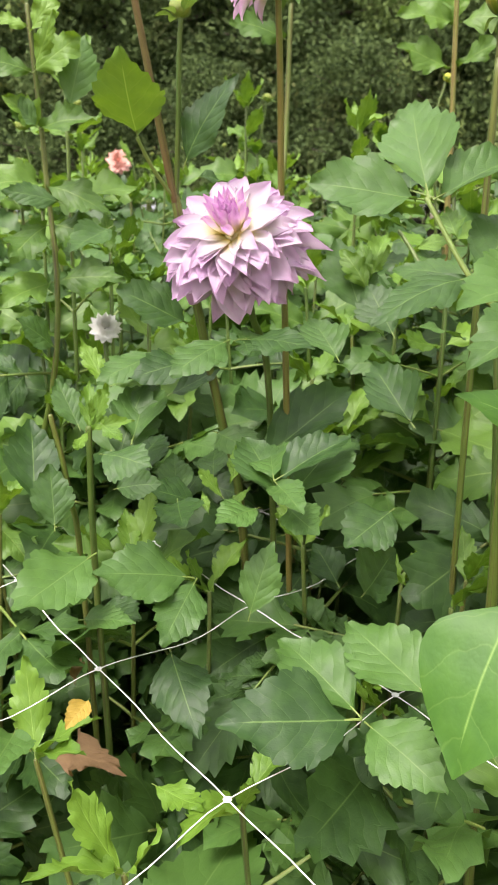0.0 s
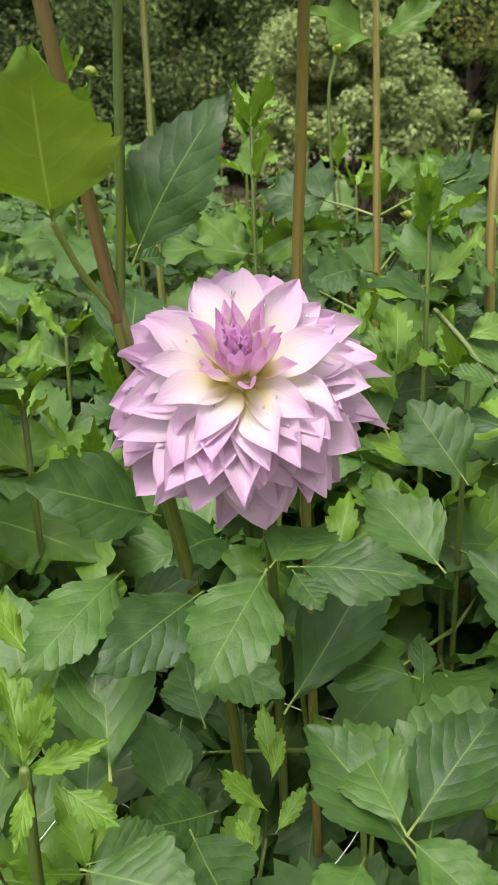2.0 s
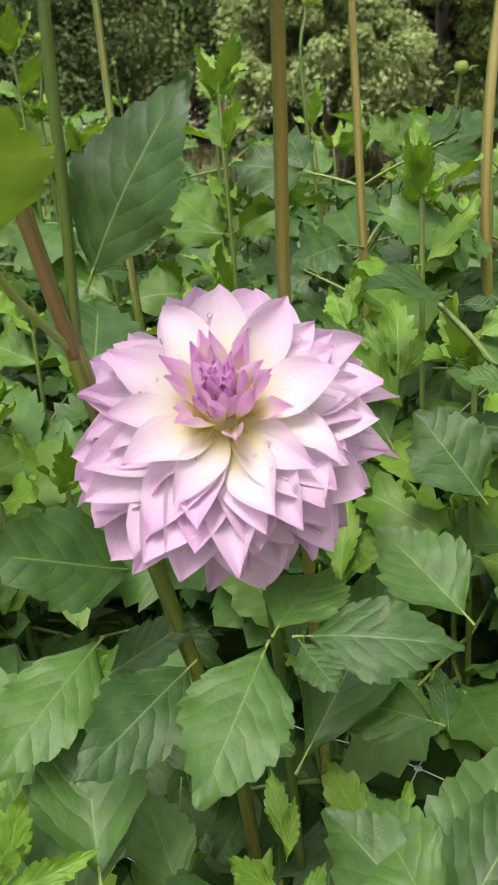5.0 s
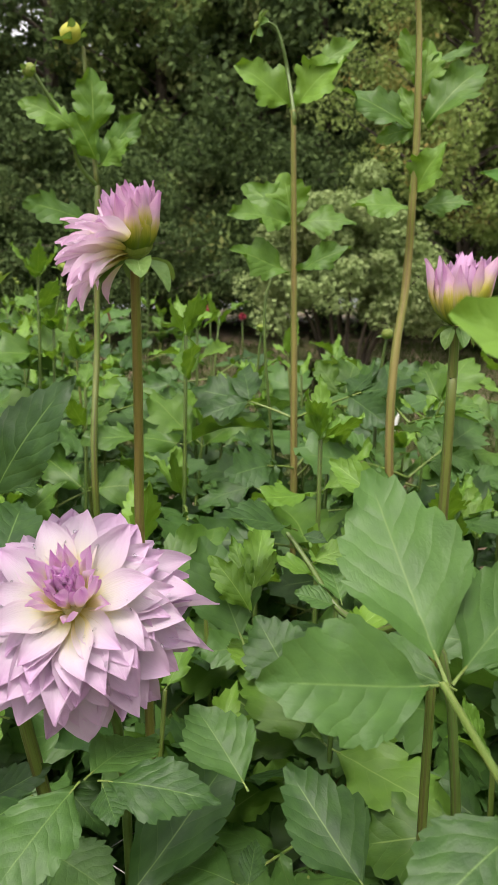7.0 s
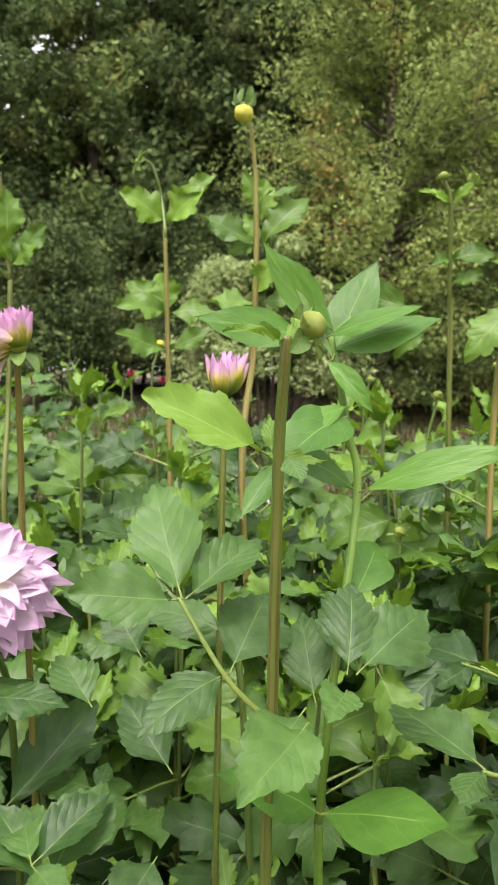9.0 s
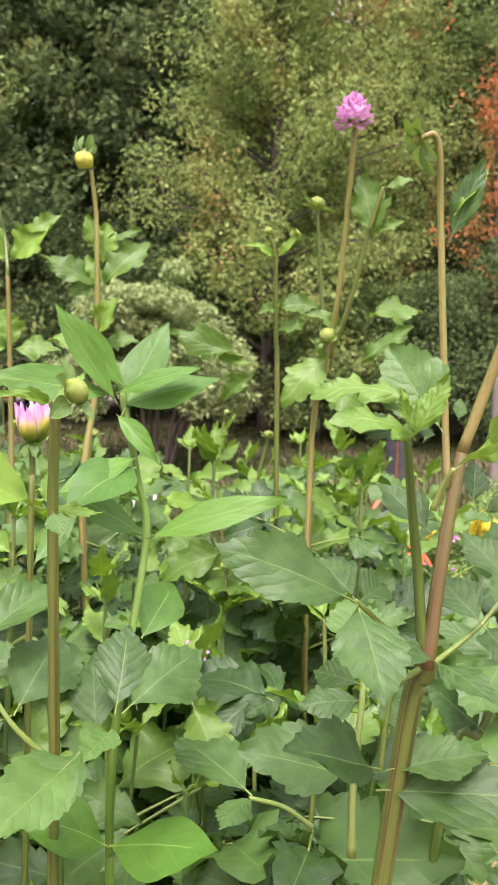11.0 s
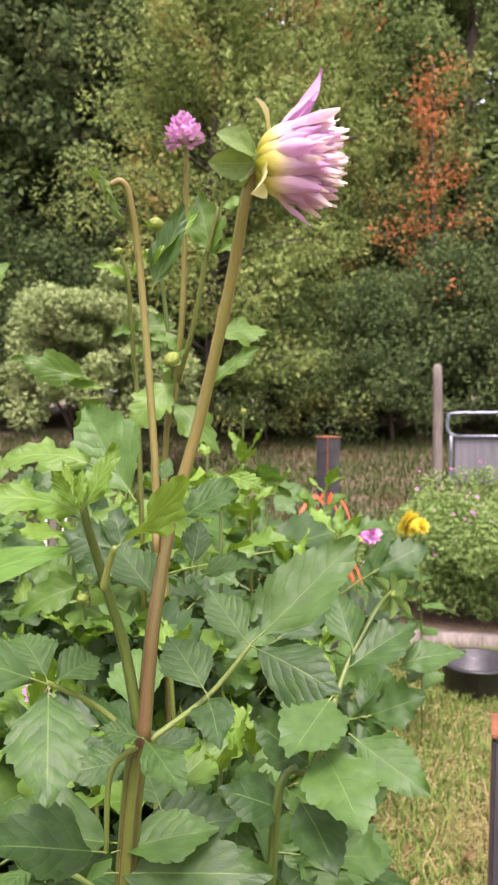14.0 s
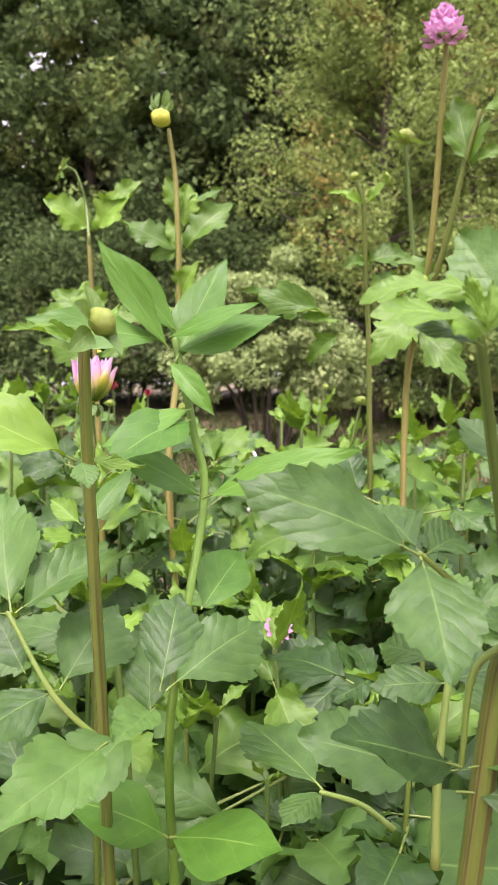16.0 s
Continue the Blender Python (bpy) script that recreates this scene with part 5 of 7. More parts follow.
def leaning_dahlia():
    plant = thing("dahlia_plant", "dahlia branch leaning out with dark toothed leaves", "flowering plant", "plants of the flower bed", (0.246, 0.698, 0))
    stem(plant, [(0.246, 0.698, 0.0), (0.236, 0.658, 0.7), (0.211, 0.632, 1.195), (0.181, 0.692, 1.220), (0.167, 0.716, 1.228), (0.154, 0.737, 1.251), (0.143, 0.754, 1.268)], 0.0046, 0.0022, STEM)
    stem(plant, [(0.257, 1.214, 1.196), (0.291, 1.202, 1.235), (0.323, 1.191, 1.305)], 0.0026, 0.0016, PETIOLE, "leaf_stalk")
    stem(plant, [(0.383, 1.084, 1.260), (0.393, 1.054, 1.318)], 0.0022, 0.0016, PETIOLE, "leaf_stalk")
    leaf(plant, "single", (0.149, 0.751, 1.271), (0.093, 0.719, 1.299), (-0.07, -0.29, 0.95), 0.90, 4)
    leaf(plant, "broad", (0.154, 0.737, 1.251), (0.190, 0.735, 1.268), (-0.22, -0.61, 0.76), 1.00, 1)
    leaf(plant, "single", (0.151, 0.747, 1.268), (0.164, 0.734, 1.270), (-0.13, -0.40, 0.91), 1.00, 2)
    leaf(plant, "single", (0.170, 0.712, 1.230), (0.171, 0.749, 1.253), (-0.20, -0.54, 0.82), 1.10, 6)
    leaf(plant, "single", (0.169, 0.715, 1.228), (0.140, 0.720, 1.238), (-0.10, -0.29, 0.95), 1.00, 3)
    leaf(plant, "single", (0.171, 0.705, 1.203), (0.124, 0.750, 1.218), (-0.12, -0.37, 0.92), 1.00, 8)
    leaf(plant, "broad", (0.189, 0.701, 1.304), (0.163, 0.726, 1.325), (-0.27, -0.68, 0.68), 1.05, 0)
    leaf(plant, "shoot", (0.188, 0.699, 1.260), (0.180, 0.734, 1.290), (-0.25, -0.60, 0.76), 1.00, 3)
    leaf(plant, "young", (0.117, 0.754, 1.225), (0.108, 0.779, 1.261), (-0.17, -0.79, 0.59), 1.00, 1)
    leaf(plant, "young", (0.117, 0.754, 1.225), (0.136, 0.787, 1.273), (-0.19, -0.79, 0.58), 1.00, 2)
    leaf(plant, "young", (0.118, 0.755, 1.228), (0.138, 0.759, 1.252), (-0.16, -0.65, 0.74), 1.00, 3)
    leaf(plant, "pale", (0.116, 0.750, 1.214), (0.097, 0.747, 1.253), (-0.13, -0.65, 0.75), 0.90, 2)
    leaf(plant, "broad", (0.132, 0.715, 1.174), (0.106, 0.768, 1.199), (-0.13, -0.56, 0.82), 0.90, 2)
    leaf(plant, "single", (0.153, 0.692, 1.188), (0.202, 0.709, 1.189), (-0.14, -0.34, 0.93), 1.00, 5)
    leaf(plant, "shoot", (0.322, 1.191, 1.304), (0.295, 1.215, 1.359), (-0.23, -0.69, 0.68), 1.00, 0)
    leaf(plant, "shoot", (0.322, 1.191, 1.304), (0.348, 1.219, 1.369), (-0.24, -0.69, 0.68), 1.10, 5)
    leaf(plant, "shoot", (0.323, 1.191, 1.302), (0.352, 1.159, 1.309), (-0.16, -0.43, 0.89), 1.00, 6)
    leaf(plant, "pale", (0.322, 1.191, 1.302), (0.284, 1.183, 1.306), (-0.16, -0.48, 0.86), 1.00, 1)
    leaf(plant, "shoot", (0.392, 1.055, 1.316), (0.383, 1.096, 1.366), (-0.32, -0.66, 0.68), 1.10, 4)
    leaf(plant, "shoot", (0.393, 1.054, 1.316), (0.430, 1.074, 1.383), (-0.34, -0.65, 0.68), 1.10, 2)
    leaf(plant, "shoot", (0.393, 1.054, 1.315), (0.419, 1.018, 1.326), (-0.22, -0.41, 0.89), 1.00, 7)


leaning_dahlia()


def half_open_dahlia():
    plant = thing("dahlia_plant", "dahlia with a half-open lilac flower on a thick stalk", "flowering plant", "plants of the flower bed", (0.27, 0.37, 0))
    stem(plant, [(0.270, 0.370, 0.000), (0.295, 0.335, 0.700), (0.317, 0.270, 1.255), (0.324, 0.257, 1.332)], 0.0068, 0.0064, STEM_OLIVE)
    stem(plant, [(0.321, 0.253, 1.331), (0.326, 0.251, 1.382), (0.336, 0.252, 1.432)], 0.0048, 0.0036, STEM_BROWN)
    stem(plant, [(0.336, 0.252, 1.432), (0.346, 0.243, 1.473), (0.351, 0.220, 1.531), (0.350, 0.206, 1.557), (0.351, 0.202, 1.567), (0.352, 0.200, 1.571)], 0.0036, 0.0025, STEM_TAN)
    stem(plant, [(0.329, 0.253, 1.416), (0.332, 0.261, 1.458), (0.328, 0.263, 1.535), (0.322, 0.258, 1.568), (0.318, 0.257, 1.576), (0.314, 0.259, 1.575)], 0.0024, 0.0018, STEM_TAN)
    stem(plant, [(0.321, 0.256, 1.335), (0.313, 0.251, 1.376), (0.303, 0.243, 1.406), (0.293, 0.234, 1.435), (0.291, 0.233, 1.445)], 0.0036, 0.0019, STEM)
    leaf(plant, "single", (0.379, 0.261, 1.364), (0.436, 0.252, 1.412), (-0.59, -0.55, 0.59), 0.85)
    leaf(plant, "single", (0.378, 0.261, 1.365), (0.372, 0.292, 1.386), (-0.38, -0.57, 0.73), 1.10)
    leaf(plant, "single", (0.379, 0.260, 1.364), (0.393, 0.214, 1.360), (-0.54, -0.23, 0.81), 0.95)
    leaf(plant, "single", (0.351, 0.250, 1.349), (0.346, 0.282, 1.371), (-0.34, -0.57, 0.75), 1.15)
    leaf(plant, "single", (0.351, 0.250, 1.349), (0.344, 0.219, 1.342), (-0.28, -0.15, 0.95), 1.20)
    leaf(plant, "single", (0.280, 0.251, 1.366), (0.221, 0.249, 1.401), (0.34, -0.77, 0.53), 0.85)
    leaf(plant, "single", (0.280, 0.251, 1.367), (0.274, 0.278, 1.387), (-0.23, -0.61, 0.76), 1.10)
    leaf(plant, "single", (0.280, 0.251, 1.366), (0.269, 0.206, 1.345), (-0.18, -0.38, 0.91), 1.20)
    leaf(plant, "single", (0.281, 0.251, 1.366), (0.307, 0.262, 1.374), (-0.02, -0.55, 0.84), 1.10)
    leaf(plant, "single", (0.319, 0.246, 1.337), (0.301, 0.248, 1.346), (0.23, -0.75, 0.63), 1.00)
    leaf(plant, "single", (0.319, 0.246, 1.337), (0.318, 0.203, 1.339), (-0.36, 0.05, 0.93), 0.75)
    leaf(plant, "single", (0.308, 0.268, 1.277), (0.251, 0.260, 1.304), (0.41, -0.59, 0.69), 0.95)
    leaf(plant, "single", (0.310, 0.267, 1.277), (0.356, 0.250, 1.288), (-0.37, -0.49, 0.79), 0.90)
    leaf(plant, "single", (0.308, 0.272, 1.265), (0.367, 0.223, 1.277), (-0.47, -0.36, 0.81), 0.80)
    leaf(plant, "single", (0.336, 0.272, 1.390), (0.326, 0.302, 1.413), (-0.32, -0.64, 0.70), 1.00)
    leaf(plant, "single", (0.332, 0.262, 1.530), (0.346, 0.255, 1.569), (-0.63, -0.77, 0.09), 0.60)
    leaf(plant, "young", (0.332, 0.259, 1.542), (0.354, 0.259, 1.572), (-0.51, -0.78, 0.37), 0.50)
    leaf(plant, "single", (0.301, 0.277, 1.317), (0.286, 0.304, 1.321), (-0.39, -0.34, 0.86), 1.10)
    leaf(plant, "single", (0.342, 0.287, 1.279), (0.343, 0.317, 1.294), (-0.27, -0.42, 0.87), 1.20)
    leaf(plant, "pale", (0.296, 0.208, 1.429), (0.332, 0.199, 1.452), (-0.36, -0.65, -0.67), 0.80, 1)
    leaf(plant, "single", (0.315, 0.238, 1.441), (0.298, 0.263, 1.480), (-0.37, -0.88, 0.28), 1.05, 3)
    leaf(plant, "single", (0.289, 0.227, 1.438), (0.267, 0.231, 1.452), (-0.19, -0.54, 0.82), 0.95, 5)
    leaf(plant, "pale", (0.287, 0.221, 1.440), (0.259, 0.218, 1.459), (-0.15, -0.44, 0.88), 0.95, 2)
    leaf(plant, "young", (0.288, 0.223, 1.441), (0.301, 0.219, 1.467), (-0.73, -0.67, 0.14), 1.00, 1)
    leaf(plant, "shoot", (0.300, 0.246, 1.456), (0.269, 0.263, 1.472), (-0.16, -0.45, 0.88), 0.90, 2)
    leaf(plant, "single", (0.291, 0.221, 1.439), (0.300, 0.229, 1.448), (-0.35, -0.84, 0.40), 0.90, 2)
    leaf(plant, "young", (0.285, 0.218, 1.443), (0.275, 0.218, 1.458), (-0.27, -0.73, 0.62), 0.90, 0)
    leaf(plant, "young", (0.286, 0.220, 1.443), (0.288, 0.219, 1.458), (-0.35, -0.89, 0.29), 0.80, 2)
    leaf(plant, "young", (0.284, 0.219, 1.448), (0.283, 0.226, 1.460), (-0.34, -0.90, 0.28), 0.80, 3)
    leaf(plant, "single", (0.334, 0.239, 1.432), (0.352, 0.219, 1.451), (-0.34, -0.58, 0.74), 1.00, 7)
    leaf(plant, "pale", (0.348, 0.221, 1.452), (0.359, 0.208, 1.449), (-0.40, -0.61, 0.68), 0.90, 1)
    leaf(plant, "single", (0.330, 0.248, 1.447), (0.336, 0.252, 1.459), (-0.40, -0.78, 0.49), 1.00, 8)
    leaf(plant, "single", (0.350, 0.253, 1.403), (0.364, 0.236, 1.414), (-0.33, -0.55, 0.77), 1.10, 4)
    leaf(plant, "single", (0.347, 0.256, 1.407), (0.357, 0.266, 1.426), (-0.38, -0.69, 0.62), 1.00, 6)
    stem(plant, [(0.294, 0.217, 1.412), (0.295, 0.213, 1.421), (0.296, 0.208, 1.429)], 0.0019, 0.0015, PETIOLE, "leaf_stalk")
    stem(plant, [(0.331, 0.329, 1.193), (0.338, 0.340, 1.233), (0.350, 0.352, 1.274), (0.358, 0.364, 1.294)], 0.0034, 0.0019, PETIOLE, "leaf_stalk")
    leaf(plant, "single", (0.338, 0.338, 1.236), (0.270, 0.351, 1.256), (-0.12, -0.39, 0.91), 1.00, 3)
    leaf(plant, "single", (0.339, 0.338, 1.236), (0.403, 0.325, 1.240), (-0.18, -0.36, 0.91), 1.00, 6)
    leaf(plant, "single", (0.350, 0.352, 1.274), (0.310, 0.352, 1.280), (-0.19, -0.51, 0.84), 1.15, 1)
    leaf(plant, "single", (0.350, 0.352, 1.275), (0.392, 0.354, 1.282), (-0.20, -0.42, 0.88), 1.00, 9)
    leaf(plant, "single", (0.358, 0.364, 1.294), (0.369, 0.406, 1.326), (-0.26, -0.61, 0.75), 1.05, 7)
    leaf(plant, "single", (0.355, 0.484, 1.223), (0.314, 0.548, 1.242), (-0.12, -0.43, 0.90), 1.00, 2)
    leaf(plant, "single", (0.302, 0.404, 1.198), (0.279, 0.479, 1.219), (-0.09, -0.40, 0.91), 1.00, 10)
    leaf(plant, "single", (0.302, 0.403, 1.196), (0.273, 0.381, 1.207), (-0.09, -0.38, 0.92), 1.00, 11)
    stem(plant, [(0.340, 0.391, 1.176), (0.323, 0.399, 1.189), (0.301, 0.404, 1.197)], 0.0024, 0.0019, PETIOLE, "leaf_stalk")
    half_open_flower(plant, (0.355, 0.197, 1.573), (0.840, -0.500, -0.060))
    nodding_bud(plant, (0.312, 0.261, 1.574), (-0.9, 0.1, -0.4), 0.0046)
    stem(plant, [(0.322, 0.253, 1.331), (0.357, 0.261, 1.344), (0.379, 0.261, 1.364)], 0.0019, 0.0014, PETIOLE, "leaf_stalk")
    stem(plant, [(0.321, 0.253, 1.331), (0.302, 0.260, 1.350), (0.280, 0.251, 1.367)], 0.0019, 0.0014, PETIOLE, "leaf_stalk")
    stem(plant, [(0.319, 0.254, 1.331), (0.309, 0.263, 1.316), (0.308, 0.269, 1.277)], 0.0021, 0.0016, PETIOLE, "leaf_stalk")


half_open_dahlia()


def bud_dahlia():
    plant = thing("dahlia_plant", "dahlia stalk topped by a round green bud", "flowering plant", "plants of the flower bed", (0.21, 0.55, 0))
    stem(plant, [(0.210, 0.550, 0.000), (0.200, 0.520, 0.800), (0.188, 0.475, 1.120), (0.185, 0.455, 1.218), (0.178, 0.425, 1.382), (0.176, 0.406, 1.450)], .0057, .004, STEM_OLIVE)
    leaf(plant, "single", (0.135, 0.485, 1.291), (0.123, 0.551, 1.362), (-0.16, -0.74, 0.66), 1.00, 4)
    leaf(plant, "single", (0.133, 0.485, 1.291), (0.066, 0.475, 1.301), (0.21, -0.65, 0.73), 1.00)
    leaf(plant, "single", (0.137, 0.485, 1.291), (0.196, 0.522, 1.322), (-0.07, -0.57, 0.82), 1.05)
    leaf(plant, "single", (0.160, 0.467, 1.248), (0.102, 0.440, 1.242), (0.13, -0.48, 0.87), 1.20)
    leaf(plant, "single", (0.161, 0.466, 1.248), (0.198, 0.500, 1.295), (-0.28, -0.66, 0.70), 1.15)
    leaf(plant, "single", (0.202, 0.441, 1.232), (0.150, 0.390, 1.218), (0.03, -0.29, 0.96), 1.10)
    leaf(plant, "single", (0.213, 0.454, 1.228), (0.216, 0.497, 1.277), (-0.29, -0.71, 0.64), 1.00)
    leaf(plant, "broad", (0.172, 0.423, 1.387), (0.103, 0.421, 1.422), (0.25, -0.6, 0.75), 0.7, 3)
    leaf(plant, "young", (0.177, 0.431, 1.388), (0.208, 0.434, 1.380), (0.23, -0.76, 0.61), 0.80)
    leaf(plant, "young", (0.176, 0.431, 1.388), (0.177, 0.441, 1.409), (-0.33, -0.85, 0.42), 1.10)
    leaf(plant, "single", (0.234, 0.435, 1.253), (0.231, 0.474, 1.294), (-0.32, -0.70, 0.64), 1.00)
    leaf(plant, "single", (0.173, 0.397, 1.390), (0.175, 0.377, 1.382), (-0.18, -0.38, 0.91), 1.20)
    leaf(plant, "single", (0.210, 0.399, 1.268), (0.226, 0.422, 1.316), (-0.28, -0.82, 0.49), 1.05)
    leaf(plant, "single", (0.206, 0.389, 1.264), (0.183, 0.356, 1.265), (0.25, -0.14, 0.96), 1.20)
    leaf(plant, "single", (0.212, 0.391, 1.271), (0.276, 0.420, 1.304), (-0.14, -0.60, 0.79), 0.80)
    leaf(plant, "single", (0.181, 0.380, 1.253), (0.134, 0.320, 1.256), (0.30, -0.19, 0.94), 1.00)
    leaf(plant, "young", (0.176, 0.410, 1.448), (0.144, 0.389, 1.460), (0.59, -0.60, 0.54), 0.70)
    leaf(plant, "young", (0.176, 0.410, 1.450), (0.196, 0.424, 1.466), (-0.04, -0.72, 0.69), 0.90)
    bud(plant, (0.184, 0.389, 1.457), (0.6, -0.5, 0.35), 0.0074, long=2.4, flare=35)
    stem(plant, [(0.185, 0.455, 1.218), (0.158, 0.461, 1.247), (0.133, 0.484, 1.292)], 0.0025, 0.0018, PETIOLE, "leaf_stalk")


bud_dahlia()


def zinnia():
    plant = thing("zinnia_plant", "zinnia plant with smooth pointed leaves", "flowering plant", "plants of the flower bed", (0.25, 0.52, 0))
    stem(plant, [(0.250, 0.520, 0.000), (0.240, 0.510, 0.800), (0.231, 0.491, 1.100), (0.229, 0.485, 1.136), (0.226, 0.459, 1.233), (0.254, 0.489, 1.351), (0.250, 0.497, 1.395), (0.240, 0.504, 1.455)], 0.0046, 0.0031, STEM_FRESH)
    leaf(plant, "long", (0.246, 0.488, 1.411), (0.190, 0.465, 1.400), (0.15, -0.70, 0.69), 0.80)
    leaf(plant, "long", (0.235, 0.500, 1.449), (0.191, 0.498, 1.517), (0.21, -0.97, 0.11), 0.60)
    leaf(plant, "long", (0.235, 0.500, 1.456), (0.279, 0.457, 1.480), (-0.74, -0.53, 0.41), 0.80)
    leaf(plant, "long", (0.239, 0.500, 1.441), (0.275, 0.516, 1.512), (-0.29, -0.89, 0.35), 0.90)
    leaf(plant, "long", (0.235, 0.501, 1.441), (0.253, 0.467, 1.417), (-0.25, -0.64, 0.72), 0.70)
    leaf(plant, "long", (0.239, 0.504, 1.439), (0.270, 0.512, 1.513), (-0.39, -0.88, 0.26), 1.15)
    leaf(plant, "long", (0.242, 0.503, 1.459), (0.196, 0.501, 1.512), (0.23, -0.96, 0.17), 0.90)
    leaf(plant, "long", (0.239, 0.504, 1.447), (0.293, 0.458, 1.473), (-0.69, -0.54, 0.48), 1.00)
    leaf(plant, "long", (0.233, 0.505, 1.455), (0.148, 0.493, 1.468), (0.20, -0.80, 0.57), 0.90)
    leaf(plant, "long", (0.246, 0.490, 1.404), (0.194, 0.446, 1.402), (0.35, -0.45, 0.83), 1.30)
    leaf(plant, "long", (0.252, 0.481, 1.355), (0.319, 0.418, 1.398), (-0.72, -0.41, 0.56), 0.55)
    leaf(plant, "long", (0.253, 0.490, 1.355), (0.197, 0.482, 1.398), (0.40, -0.84, 0.37), 0.90)
    leaf(plant, "long", (0.227, 0.476, 1.141), (0.271, 0.399, 1.181), (-0.67, 0.00, 0.74), 1.35)
    leaf(plant, "long", (0.225, 0.477, 1.141), (0.172, 0.468, 1.192), (0.56, -0.69, 0.46), 1.30)
    leaf(plant, "long", (0.250, 0.483, 1.284), (0.293, 0.520, 1.322), (-0.15, -0.61, 0.77), 1.20)
    leaf(plant, "long", (0.180, 0.512, 1.335), (0.213, 0.533, 1.375), (-0.21, -0.78, 0.59), 0.90)


zinnia()


def nodding_dahlia():
    plant = thing("dahlia_plant", "tall dahlia shoot with a nodding green tip", "flowering plant", "plants of the flower bed", (0.25, 1.12, 0))
    stem(plant, [(0.250, 1.150, 0.000), (0.245, 1.130, 0.800), (0.240, 1.120, 1.250), (0.236, 1.112, 1.459), (0.230, 1.097, 1.629)], .0075, .0036, STEM_TAN)
    stem(plant, [(0.231, 1.098, 1.615), (0.230, 1.097, 1.629), (0.229, 1.118, 1.672), (0.223, 1.117, 1.697), (0.216, 1.118, 1.716), (0.207, 1.118, 1.722), (0.201, 1.124, 1.722)], .0034, .0016, STEM)
    leaf(plant, "shoot", (0.238, 1.122, 1.514), (0.165, 1.092, 1.530), (0.42, -0.75, 0.51), 0.98)
    leaf(plant, "shoot", (0.239, 1.122, 1.514), (0.286, 1.085, 1.529), (-0.63, -0.61, 0.47), 0.98)
    leaf(plant, "pale", (0.236, 1.123, 1.514), (0.226, 1.117, 1.570), (-0.12, -0.98, -0.13), 1.69)
    leaf(plant, "pale", (0.238, 1.122, 1.511), (0.195, 1.104, 1.558), (0.40, -0.92, 0.02), 1.17)
    leaf(plant, "shoot", (0.236, 1.115, 1.461), (0.164, 1.085, 1.485), (0.47, -0.74, 0.48), 0.98)
    leaf(plant, "shoot", (0.238, 1.115, 1.461), (0.286, 1.077, 1.491), (-0.71, -0.59, 0.38), 0.91)
    leaf(plant, "pale", (0.241, 1.144, 1.642), (0.179, 1.123, 1.685), (0.39, -0.91, 0.12), 1.30)
    leaf(plant, "pale", (0.243, 1.143, 1.642), (0.273, 1.099, 1.692), (-0.78, -0.62, -0.08), 1.30)
    leaf(plant, "shoot", (0.254, 1.131, 1.677), (0.303, 1.106, 1.710), (-0.57, -0.78, 0.26), 0.78)
    nodding_bud(plant, (0.197, 1.130, 1.723), (-0.9, 0, 0.3), 0.006)
    joint_leaves(plant, 0.241, 1.12, 0.98, 1.36, 71)


nodding_dahlia()


def paired_leaf_dahlia():
    plant = thing("dahlia_plant", "tall dahlia stalk with paired leaves and a bud", "flowering plant", "plants of the flower bed", (0.27, 0.98, 0))
    stem(plant, [(0.350, 1.060, 0.000), (0.350, 1.040, 0.800), (0.322, 1.027, 1.277), (0.340, 1.039, 1.450), (0.339, 1.028, 1.522), (0.339, 1.022, 1.590), (0.337, 1.018, 1.642), (0.335, 1.016, 1.693), (0.326, 1.007, 1.747)], .0072, .0034, STEM_TAN)
    leaf(plant, "shoot", (0.343, 1.031, 1.524), (0.277, 1.017, 1.534), (0.25, -0.81, 0.52), 0.91)
    leaf(plant, "shoot", (0.345, 1.031, 1.524), (0.385, 0.998, 1.536), (-0.64, -0.60, 0.47), 0.91)
    leaf(plant, "pale", (0.341, 1.031, 1.535), (0.347, 0.995, 1.580), (-0.81, -0.51, -0.30), 1.17)
    leaf(plant, "pale", (0.346, 1.029, 1.600), (0.305, 1.032, 1.602), (-0.04, -0.88, 0.48), 1.04)
    leaf(plant, "shoot", (0.344, 1.030, 1.598), (0.270, 1.021, 1.643), (0.23, -0.95, 0.19), 0.78)
    leaf(plant, "shoot", (0.347, 1.028, 1.600), (0.393, 1.001, 1.670), (-0.65, -0.75, 0.13), 0.78)
    leaf(plant, "pale", (0.346, 1.029, 1.598), (0.327, 1.038, 1.645), (-0.20, -0.97, 0.10), 0.91)
    leaf(plant, "pale", (0.348, 1.034, 1.629), (0.353, 1.026, 1.688), (-0.46, -0.88, -0.08), 1.04)
    leaf(plant, "pale", (0.345, 1.031, 1.644), (0.326, 1.034, 1.697), (-0.20, -0.98, -0.02), 0.91)
    leaf(plant, "shoot", (0.350, 1.037, 1.657), (0.398, 1.020, 1.686), (-0.50, -0.79, 0.36), 0.65)
    bud(plant, (0.316, 1.005, 1.760), (-0.15, -0.15, -1), 0.0125, True, bracts=8, flare=-50, long=1.4)
    joint_leaves(plant, 0.35, 1.042, 0.98, 1.34, 72)


paired_leaf_dahlia()


